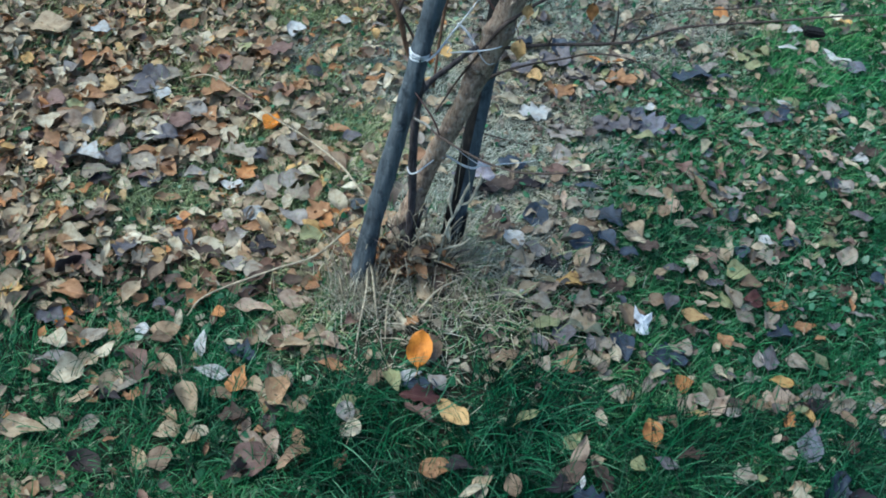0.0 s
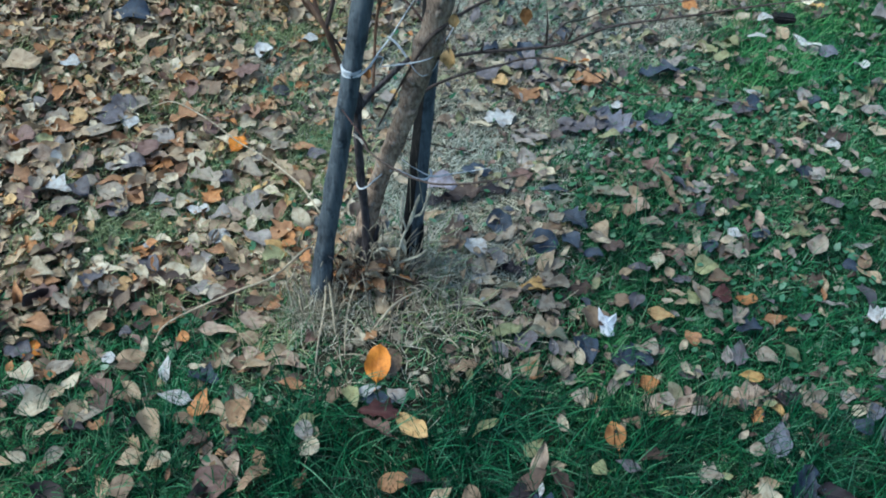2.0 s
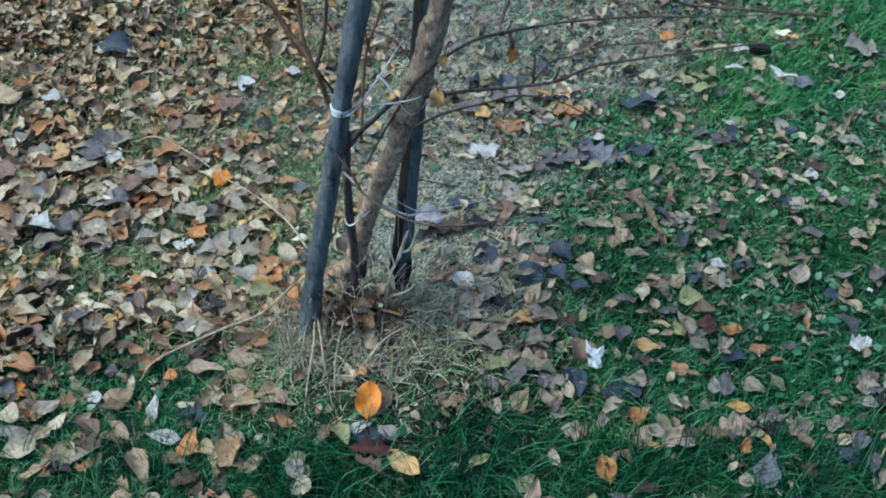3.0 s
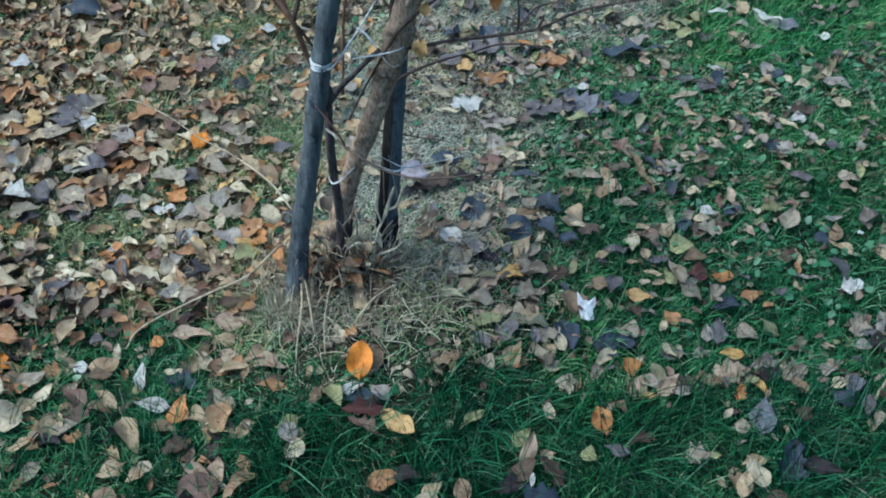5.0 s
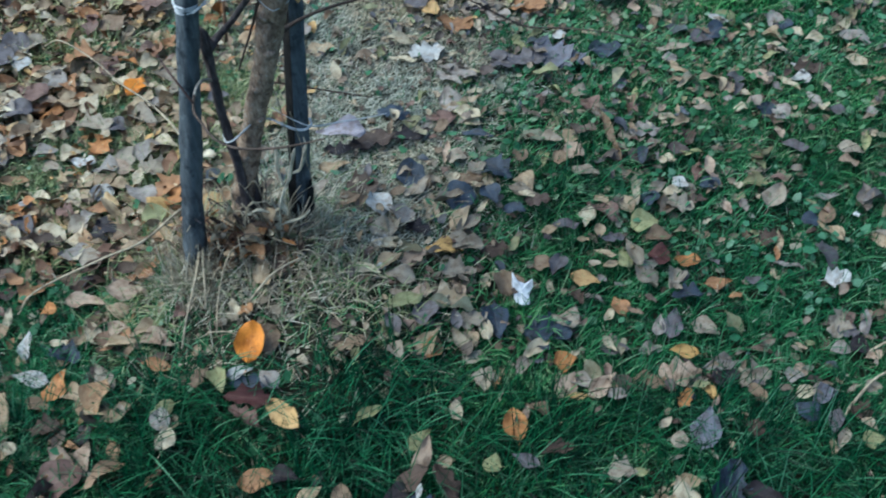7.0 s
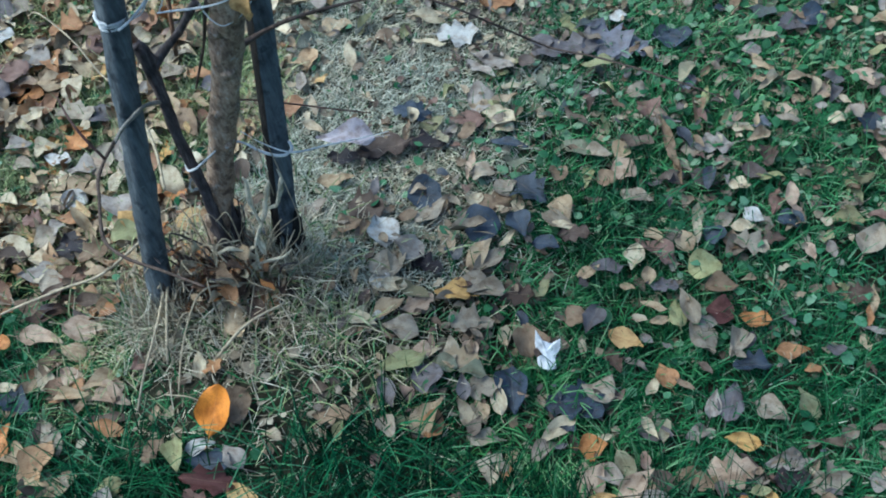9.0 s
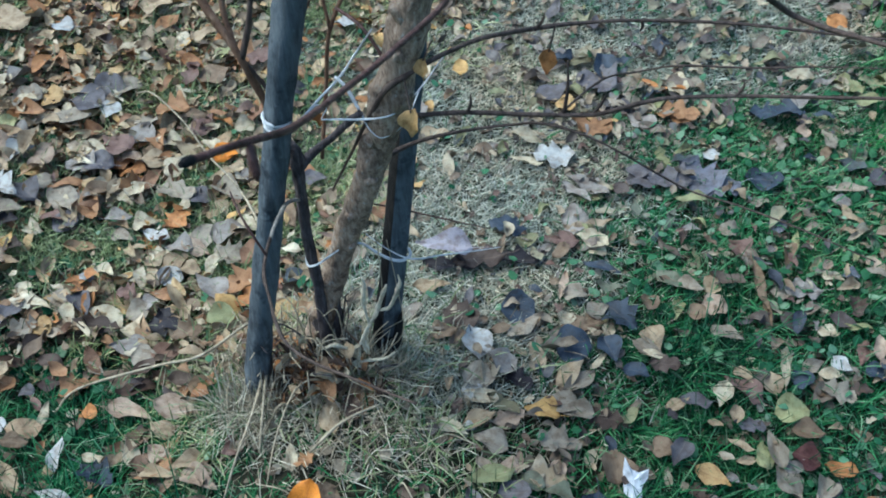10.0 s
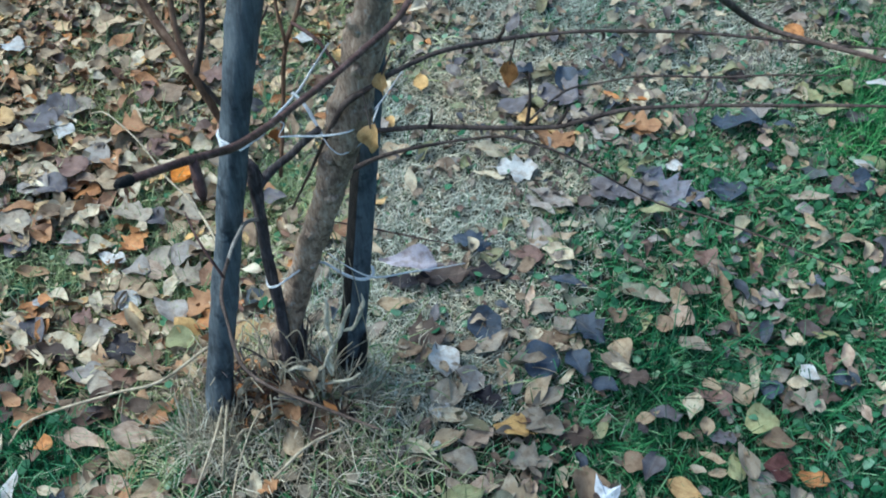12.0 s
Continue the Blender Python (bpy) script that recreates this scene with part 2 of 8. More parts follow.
BLACK = wood_material("black_chip", (0.008, 0.008, 0.009), (0.015, 0.014, 0.014), (0.04, 0.036, 0.034), 20, 40)


# ---- shape helpers ----
def spot(x, y, cx, cy, rx, ry):
    return np.exp(-(((x - cx) / rx) ** 2 + ((y - cy) / ry) ** 2))


def lift(x, y):
    """Height of the soil: a low mound round the tree, hollows beside it and slight unevenness."""
    low = 0.045 * spot(x, y, -0.35, 1.45, 0.4, 0.4) + 0.047 * spot(x, y, 0.85, 1.3, 0.4, 0.35) + 0.041 * spot(x, y, -0.4, 2.15, 0.5, 0.5) + 0.009 * spot(x, y, 0.2, 1.05, 0.35, 0.2)
    return 0.077 * np.exp(-((x - 0.1) ** 2 + (y - 1.4) ** 2) / (2 * 0.18 ** 2)) - 0.006 - low + 0.006 * np.sin(3.1 * x + 1.3 * y) * np.sin(2.3 * y - 1.7 * x + 0.6)


def smooth_path(pts, per=6):
    """Points on a soft curve through pts (x, y, z, radius)."""
    p = np.array(pts, float)
    p = np.vstack([2 * p[0] - p[1], p, 2 * p[-1] - p[-2]])
    out = []
    for i in range(1, len(p) - 2):
        a, b, c, d = p[i - 1:i + 3]
        for s in np.linspace(0, 1, per, endpoint=False):
            out.append(0.5 * (2 * b + (c - a) * s + (2 * a - 5 * b + 4 * c - d) * s * s + (3 * b - a - 3 * c + d) * s ** 3))
    out.append(p[-2])
    return np.array(out)


def tube(bm, pts, sides=8, per=6, rough=0.0, seed=0, square=0.0):
    """A closed tapered stem along pts, its radius uneven by rough; square flattens it to four faces."""
    path = smooth_path(pts, per)
    rnd = random.Random(seed)
    rings = []
    ref = Vector((0.3, 0.9, 0.2))
    phase = [rnd.uniform(0, 6.28) for _ in range(4)]
    for i, (x, y, z, r) in enumerate(path):
        a, b = path[max(i - 1, 0)], path[min(i + 1, len(path) - 1)]
        d = Vector(b[:3] - a[:3]).normalized()
        e1 = d.cross(ref).normalized()
        e2 = d.cross(e1)
        ring = []
        for k in range(sides):
            w = 2 * math.pi * k / sides
            q = 1 + rough * (0.6 * math.sin(2 * w + phase[0] + i * 0.35) + 0.5 * math.sin(3 * w + phase[1] - i * 0.6) + rnd.uniform(-0.5, 0.5))
            if rough:
                q += 1.6 * rough * noise.noise(Vector((x * 55 + math.cos(w) * 1.7 + seed, y * 55 + math.sin(w) * 1.7, z * 38)))
            if square:
                q *= 1 + square * (1 / max(abs(math.cos(w + 0.4)), abs(math.sin(w + 0.4))) - 1.15)
            ring.append(bm.verts.new(Vector((x, y, z)) + (e1 * math.cos(w) + e2 * math.sin(w)) * (r * q)))
        rings.append(ring)
    for r0, r1 in zip(rings, rings[1:]):
        for k in range(sides):
            f = bm.faces.new((r0[k], r0[(k + 1) % sides], r1[(k + 1) % sides], r1[k]))
            f.smooth = True
    bm.faces.new(rings[0][::-1])
    bm.faces.new(rings[-1])


def part(name, bm, material, parent=None, label=""):
    me = bpy.data.meshes.new(name)
    bm.normal_update()
    bm.to_mesh(me)
    bm.free()
    me.materials.append(material)
    ob = new(name, me)
    ob.parent = parent
    if label:
        tagged(ob, label)
    return ob


def stem(name, pts, material, parent=None, label="", sides=8, per=6, rough=0.08, seed=0, square=0.0):
    bm = bmesh.new()
    tube(bm, pts, sides, per, rough, seed, square)
    return part(name, bm, material, parent, label)


def empty_at(name, place, label, category, group="", kind=""):
    ob = new(name)
    ob.location = place
    ob.empty_display_size = 0.05
    return tagged(ob, label, category, group, kind)


def under(ob, parent):
    """Make ob a part of parent and leave it where it stands."""
    ob.parent = parent
    ob.matrix_parent_inverse = Matrix.Translation(parent.location).inverted()
    return ob


def array_mesh(name, verts, faces, material, uvs=None):
    """A mesh from arrays of vertices and of equal-sided faces."""
    me = bpy.data.meshes.new(name)
    n, k = faces.shape
    me.vertices.add(len(verts))
    me.vertices.foreach_set("co", verts.astype(np.float32).ravel())
    me.loops.add(n * k)
    me.loops.foreach_set("vertex_index", faces.astype(np.int32).ravel())
    me.polygons.add(n)
    me.polygons.foreach_set("loop_start", np.arange(0, n * k, k, dtype=np.int32))
    me.polygons.foreach_set("use_smooth", np.ones(n, bool))
    if uvs is not None:
        layer = me.uv_layers.new(name="UVMap")
        layer.data.foreach_set("uv", uvs[faces.ravel()].astype(np.float32).ravel())
    me.update(calc_edges=True)
    me.materials.append(material)
    return new(name, me)


# ---- ground ----
def ground():
    mid_x, mid_y = np.arange(-2.6, 3.21, 0.04), np.arange(-0.8, 4.61, 0.04)
    far = np.array([3.0, 8.0, 20.0, 60.0, 200.0, 600.0])
    xs = np.concatenate([-2.6 - far[::-1], mid_x, 3.2 + far])
    ys = np.concatenate([-0.8 - far[::-1], mid_y, 4.6 + far])
    gx, gy = np.meshgrid(xs, ys, indexing="ij")
    inside = (np.abs(gx) < 5) & (np.abs(gy) < 6)
    gz = np.where(inside, lift(gx, gy), -0.008)
    rng = np.random.default_rng(3)
    gz = gz + np.where(inside, rng.normal(0, 0.002, gz.shape), 0)
    nx, ny = gx.shape
    idx = np.arange(nx * ny).reshape(nx, ny)
    faces = np.stack([idx[:-1, :-1], idx[1:, :-1], idx[1:, 1:], idx[:-1, 1:]], -1).reshape(-1, 4)
    ob = array_mesh("ground", np.stack([gx, gy, gz], -1).reshape(-1, 3), faces, SOIL)
    tagged(ob, "dark brown garden soil under grass and leaf litter", "ground", kind="structure")


ground()


# ---- where grass, straw and leaves grow or lie ----
def step(v, a, b):
    t = np.clip((v - a) / (b - a), 0, 1)
    return t * t * (3 - 2 * t)


def waves(x, y):
    return np.sin(9 * x + 4 * y) * np.sin(7.3 * y - 5 * x + 1) + 0.5 * np.sin(21 * x - 13 * y + 2) * np.sin(17 * y + 11 * x)


def litter_zone(x, y):
    """1 in the thick leaf litter beyond and beside the tree."""
    return step(y + 0.08 * waves(x, y), 1.40, 1.54) * step(-x + 0.12 * (y - 1.4) + 0.05 * waves(x, y) + 0.5 * waves(0.3 * x, 0.3 * y) * step(y, 2.6, 4.0), -0.06, 0.10)


def ring(x, y):
    """1 on the dry mown patch round the stakes."""
    return np.clip(1.25 * spot(x, y, 0.13, 1.38, 0.25, 0.22), 0, 1)


def pale_zone(x, y):
    """1 on the thin pale turf beyond the tree."""
    return np.clip(1.7 * spot(x, y, 0.60, 2.44, 0.46, 0.26) + 1.1 * spot(x, y, 0.24, 1.84, 0.19, 0.44) + 0.9 * spot(x, y, 0.36, 1.62, 0.13, 0.20) + 0.6 * spot(x, y, 0.48, 1.95, 0.14, 0.10) + 0.85 * spot(x, y, 0.12, 2.5, 0.3, 0.45) + 0.85 * spot(x, y, -0.06, 2.26, 0.20, 0.30) + 0.6 * spot(x, y, -0.02, 1.86, 0.10, 0.12), 0, 1)


def lush(x, y):
    """1 in long green grass."""
    v = step(1.24 - y + 0.05 * waves(x, y), 0.0, 0.10) * step(x + 0.03 * waves(y, x) + 0.3 * (y - 1.1), -0.14, -0.02)
    v = v + 0.9 * spot(x, y, -0.34, 1.44, 0.16, 0.06) + 0.5 * spot(x, y, -0.56, 1.40, 0.14, 0.07)
    v = v + 0.55 * step(1.40 - y, 0, 0.08) * step(-x, 0.02, 0.12) * np.clip(0.55 - 0.9 * waves(1.4 * x + 0.2, 1.5 * y), 0, 1)
    v = v + 0.95 * spot(x, y, 0.60, 1.58, 0.11, 0.13) + 0.6 * spot(x, y, 0.68, 1.42, 0.12, 0.10)
    v = v + 0.75 * step(x + 0.04 * waves(x, y), 0.72, 0.85) * step(1.78 - y, 0, 0.12) * step(y, 1.28, 1.38) * np.clip(0.65 - 0.6 * waves(x, y), 0, 1)
    v = v + 1.1 * spot(x, y, 1.16, 2.24, 0.22, 0.17) + 0.6 * spot(x, y, 0.92, 2.12, 0.14, 0.08) + 0.8 * spot(x, y, 1.55, 2.5, 0.3, 0.3) + 0.5 * spot(x, y, 1.25, 1.75, 0.2, 0.15)
    v = v + 0.9 * spot(x, y, -0.65, 2.56, 0.13, 0.10) + 0.8 * spot(x, y, -0.88, 2.10, 0.12, 0.10) - 0.8 * spot(x, y, 1.10, 2.30, 0.055, 0.05)
    return np.clip(v, 0, 1) * (1 - 0.9 * ring(x, y))


def gaps(x, y):
    """1 where thin pale grass shows through the litter."""
    v = spot(x, y, -0.46, 1.68, 0.09, 0.06) + spot(x, y, -0.28, 1.81, 0.06, 0.045) + spot(x, y, -0.38, 2.08, 0.08, 0.05) + spot(x, y, -0.15, 1.67, 0.07, 0.05) + spot(x, y, -0.03, 1.92, 0.07, 0.06)
    return np.clip(v + 0.8 * spot(x, y, -0.58, 1.86, 0.06, 0.05) + 0.8 * spot(x, y, -0.12, 2.12, 0.07, 0.06) + 0.7 * spot(x, y, -0.2, 2.35, 0.10, 0.06) + 0.7 * spot(x, y, -0.55, 2.3, 0.08, 0.06) + 0.75 * spot(x, y, -0.09, 1.78, 0.09, 0.13) + 0.9 * spot(x, y, -0.375, 1.68, 0.08, 0.045) + 0.8 * spot(x, y, -0.275, 1.87, 0.045, 0.04) + 0.8 * spot(x, y, -0.2, 1.758, 0.05, 0.04) + 0.6 * spot(x, y, -0.356, 1.763, 0.05, 0.03) + 0.8 * spot(x, y, -0.58, 1.636, 0.05, 0.04), 0, 1)


def tuft(x, y):
    """1 in the long tufts before the tree."""
    return step(spot(x, y, 0.32, 1.15, 0.15, 0.10) + spot(x, y, 0.02, 1.13, 0.09, 0.09) + 0.8 * spot(x, y, 0.55, 1.08, 0.25, 0.07) + 0.7 * spot(x, y, 0.95, 1.0, 0.2, 0.1) + 0.7 * spot(x, y, 0.60, 1.56, 0.09, 0.10) + 0.25 * waves(1.6 * x, 1.6 * y), 0.3, 0.8)


def heaped(x, y):
    """1 where leaves have gathered on the lawn."""
    v = 0.95 * spot(x, y, 0.45, 2.10, 0.16, 0.13) + 0.75 * spot(x, y, 0.36, 1.75, 0.12, 0.09) + 0.9 * spot(x, y, 0.33, 1.48, 0.06, 0.07) + 0.95 * spot(x, y, 0.42, 1.37, 0.09, 0.07)
    v = v + 0.7 * spot(x, y, 0.42, 1.59, 0.09, 0.06) + 0.7 * spot(x, y, 0.56, 1.32, 0.08, 0.07) + 0.95 * spot(x, y, 0.80, 1.22, 0.30, 0.055) + 0.5 * spot(x, y, 0.80, 1.66, 0.12, 0.10)
    v = v + 0.5 * spot(x, y, 0.76, 1.44, 0.10, 0.06) + 0.5 * spot(x, y, 0.62, 1.92, 0.14, 0.06) + 0.45 * spot(x, y, 1.0, 1.85, 0.2, 0.12) + 0.4 * spot(x, y, 1.0, 1.6, 0.12, 0.1)
    return np.clip(v * (0.9 + 0.45 * waves(1.7 * x, 1.8 * y)), 0, 1)


def leaf_cover(x, y):
    left = (0.50 + 0.34 * waves(x, y)) * step(-x, -0.02, 0.10) * (1 - 0.45 * lush(x, y))
    right = (0.30 + 0.26 * waves(1.2 * x, 1.2 * y)) * step(x, -0.08, 0.05) * (1 - 0.6 * lush(x, y)) + 0.85 * heaped(x, y)
    v = np.clip(left, 0, 1) * (1 - litter_zone(x, y)) + np.clip(right, 0.02, 1) + 1.45 * litter_zone(x, y) * (1 - 0.45 * lush(x, y)) * (1 - 0.76 * gaps(x, y)) * (1 - 0.5 * pale_zone(x, y))
    v = v * (1 - 0.5 * tuft(x, y)) * (1 - 0.78 * ring(x, y) * (1 - heaped(x, y)))
    v = v * (1 - 0.62 * step(x, -0.05, 0.25) * step(2.1 - y, 0, 0.15)) * (1 - 0.12 * step(-x, 0.0, 0.1) * step(1.45 - y, 0, 0.08))
    return np.clip(v, 0.02, 1.6)


def scatter(seed, tries, keep, box=None):
    """Random places whose chance to stay is keep(x, y): thick round the tree, thinning out over the lawn."""
    rng = np.random.default_rng(seed)
    if box:
        x, y = rng.uniform(box[0], box[1], tries), rng.uniform(box[2], box[3], tries)
        ok = rng.random(tries) < keep(x, y)
        return x[ok], y[ok], rng
    x, y = rng.uniform(-2.4, 3.0, tries), rng.uniform(-0.4, 4.4, tries)
    r = np.hypot((x - 0.25) / 1.75, (y - 1.85) / 1.4) + 0.12 * waves(0.35 * x, 0.35 * y)
    near = step(1.3 - r, 0.0, 0.35)
    ok = rng.random(tries) < keep(x, y) * near
    more = tries // 2
    fx, fy = rng.normal(0.3, 2.6, more), rng.normal(2.0, 2.3, more)
    r = np.hypot((fx - 0.25) / 1.75, (fy - 1.85) / 1.4) + 0.12 * waves(0.35 * fx, 0.35 * fy)
    out = rng.random(more) < keep(fx, fy) * (1 - step(1.3 - r, 0.0, 0.35)) * 0.6
    return np.concatenate([x[ok], fx[out]]), np.concatenate([y[ok], fy[out]]), rng


def ribbons(x, y, z, rng, length, width, lean, bend, segs=3, heading=None, longer=1.0):
    """Grass blades: tapered strips that lean and droop. length, lean and bend are (low, high)."""
    n = len(x)
    ln = rng.uniform(*length, n) * longer
    th = rng.uniform(0, 2 * np.pi, n) if heading is None else heading
    w = rng.uniform(0.6, 1.2, n) * width
    a0, a1 = rng.uniform(*lean, n), rng.uniform(*bend, n)
    turn = rng.normal(0, 0.25, n)
    px, py, pz = x.copy(), y.copy(), z.copy()
    rows = []
    for s in range(segs + 1):
        f = s / segs
        hw = w * (1 - f) ** 0.6 * 0.5 + 0.0002
        tt = th + turn * f
        sx, sy = -np.sin(tt), np.cos(tt)
        tw = 0.5 * hw
        rows.append(np.stack([np.stack([px - sx * hw, py - sy * hw, pz - tw], -1), np.stack([px + sx * hw, py + sy * hw, pz + tw], -1)], 1))
        ang = a0 + a1 * (f + 0.5 / segs)
        st = ln / segs
        px, py, pz = px + np.cos(tt) * np.sin(ang) * st, py + np.sin(tt) * np.sin(ang) * st, pz + np.cos(ang) * st
        pz = np.maximum(pz, lift(px, py) + 0.002)
    v = np.stack(rows, 1).reshape(-1, 3)
    base = np.arange(n)[:, None] * (2 * (segs + 1))
    fs = []
    for s in range(segs):
        fs.append(np.stack([base[:, 0] + 2 * s, base[:, 0] + 2 * s + 1, base[:, 0] + 2 * s + 3, base[:, 0] + 2 * s + 2], -1))
    return v, np.stack(fs, 1).reshape(-1, 4)


def tufted(seed, tries, keep, most, spread, box=None):
    """Blades in tufts: the roots of each sit close together and its blades fan outwards."""
    cx, cy, rng = scatter(seed, tries, keep, box)
    n = rng.integers(3, most + 1, len(cx))
    a = rng.uniform(0, 2 * np.pi, n.sum())
    d = spread * np.sqrt(rng.random(n.sum()))
    x, y = np.repeat(cx, n) + d * np.cos(a), np.repeat(cy, n) + d * np.sin(a)
    way = np.repeat(rng.uniform(0, 2 * np.pi, len(cx)), n)
    return x, y, rng, np.where(rng.random(len(x)) < 0.6, a, way) + rng.normal(0, 0.5, len(x)), np.repeat(rng.uniform(0.65, 1.25, len(cx)), n)


def grass():
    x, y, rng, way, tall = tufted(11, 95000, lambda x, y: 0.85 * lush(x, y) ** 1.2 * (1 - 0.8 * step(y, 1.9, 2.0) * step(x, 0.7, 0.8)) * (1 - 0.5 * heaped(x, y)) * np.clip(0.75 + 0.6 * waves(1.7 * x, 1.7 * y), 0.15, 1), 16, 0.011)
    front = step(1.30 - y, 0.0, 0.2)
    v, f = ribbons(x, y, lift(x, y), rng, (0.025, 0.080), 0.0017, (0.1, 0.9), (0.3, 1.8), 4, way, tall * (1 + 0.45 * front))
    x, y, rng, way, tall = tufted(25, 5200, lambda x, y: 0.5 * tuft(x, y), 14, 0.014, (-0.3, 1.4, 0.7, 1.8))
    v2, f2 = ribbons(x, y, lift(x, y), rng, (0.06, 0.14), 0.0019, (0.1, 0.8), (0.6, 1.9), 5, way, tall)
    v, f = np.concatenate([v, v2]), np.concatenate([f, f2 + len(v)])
    x, y, rng, way, tall = tufted(29, 14000, lambda x, y: 0.65 * lush(x, y) ** 1.5 * step(x, 0.9, 1.05) * step(y, 2.0, 2.12) * (1 - 0.95 * spot(x, y, 1.10, 2.30, 0.055, 0.05)) * np.clip(0.75 + 0.5 * waves(x, y), 0, 1), 12, 0.012, (0.75, 1.9, 1.9, 3.0))
    v2, f2 = ribbons(x, y, lift(x, y), rng, (0.035, 0.085), 0.0020, (0.1, 0.8), (0.3, 1.6), 4, way, tall)
    tagged(array_mesh("bright_grass", v2, f2, BRIGHT), "bright fresh green grass at the back of the lawn", "grass", kind="stuff")
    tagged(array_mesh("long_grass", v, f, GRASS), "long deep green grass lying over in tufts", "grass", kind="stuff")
    keep = lambda x, y: np.clip((0.46 - 0.30 * litter_zone(x, y) + 0.2 * waves(x, y)) * (1 - 0.60 * ring(x, y)) * (1 - 0.88 * pale_zone(x, y)) * (0.55 + 0.45 * step(x, -0.2, 0.3)) + 0.07 * (1 - 0.7 * pale_zone(x, y)), 0, 1) * (1 - 0.75 * lush(x, y) * step(1.4 - y, 0, 0.1))
    x, y, rng = scatter(12, 620000, keep)
    v, f = ribbons(x, y, lift(x, y), rng, (0.012, 0.045), 0.0024, (0.1, 1.1), (0.2, 1.2), 2)
    near = lambda x, y: np.clip(0.72 * step(x + 0.05 * waves(x, y), 0.30, 0.5) * (1 - 0.92 * pale_zone(x, y)) * (0.75 - 0.4 * waves(x, y)) + 0.55 * step(-x, -0.05, 0.1) * step(1.5 - y, 0, 0.2), 0, 1)
    x, y, rng, way, tall = tufted(19, 43000, lambda x, y: near(x, y) * step(x, -1.0, -0.6) * step(2.3 - x, 0, 0.6) * step(y, 0.35, 0.85) * step(3.4 - y, 0, 0.6), 14, 0.012, (-0.9, 2.3, 0.35, 3.4))
    v2, f2 = ribbons(x, y, lift(x, y), rng, (0.022, 0.062), 0.0021, (0.1, 1.0), (0.3, 1.7), 4, way, tall)
    tagged(array_mesh("lawn_grass", v2, f2, SHORT), "green lawn grass among fallen leaves", "grass", kind="stuff")
    x, y, rng = scatter(23, 90000, lambda x, y: litter_zone(x, y) * np.clip(0.85 * gaps(x, y) + 0.10 + 0.24 * waves(1.3 * x + 0.4, 1.2 * y), 0, 1), (-1.3, 0.2, 1.35, 2.9))
    v2, f2 = ribbons(x, y, lift(x, y) + 0.012, rng, (0.025, 0.060), 0.0020, (0.2, 1.2), (0.3, 1.4), 4)
    side = lambda x, y: np.clip(0.9 * spot(x, y, -0.06, 1.34, 0.09, 0.10) + 0.8 * spot(x, y, 0.27, 1.33, 0.09, 0.08) + 0.5 * spot(x, y, 0.10, 1.42, 0.14, 0.06) + 0.5 * spot(x, y, 0.22, 1.52, 0.10, 0.08), 0, 1)
    x, y, rng = scatter(28, 30000, lambda x, y: 0.24 * side(x, y) * np.clip(0.7 + 0.5 * waves(2 * x, 2 * y), 0, 1), (-0.25, 0.5, 1.15, 1.7))
    v3, f3 = ribbons(x, y, lift(x, y), rng, (0.03, 0.075), 0.0019, (0.3, 1.3), (0.2, 1.3), 5)
    v2, f2 = np.concatenate([v2, v3]), np.concatenate([f2, f3 + len(v2)])
    tagged(array_mesh("thin_grass", v2, f2, THIN), "thin pale yellow green grass among litter and straw", "grass", kind="stuff")
    tagged(array_mesh("short_grass", v, f, SHORT), "short thin green and yellowing lawn grass", "grass", kind="stuff")


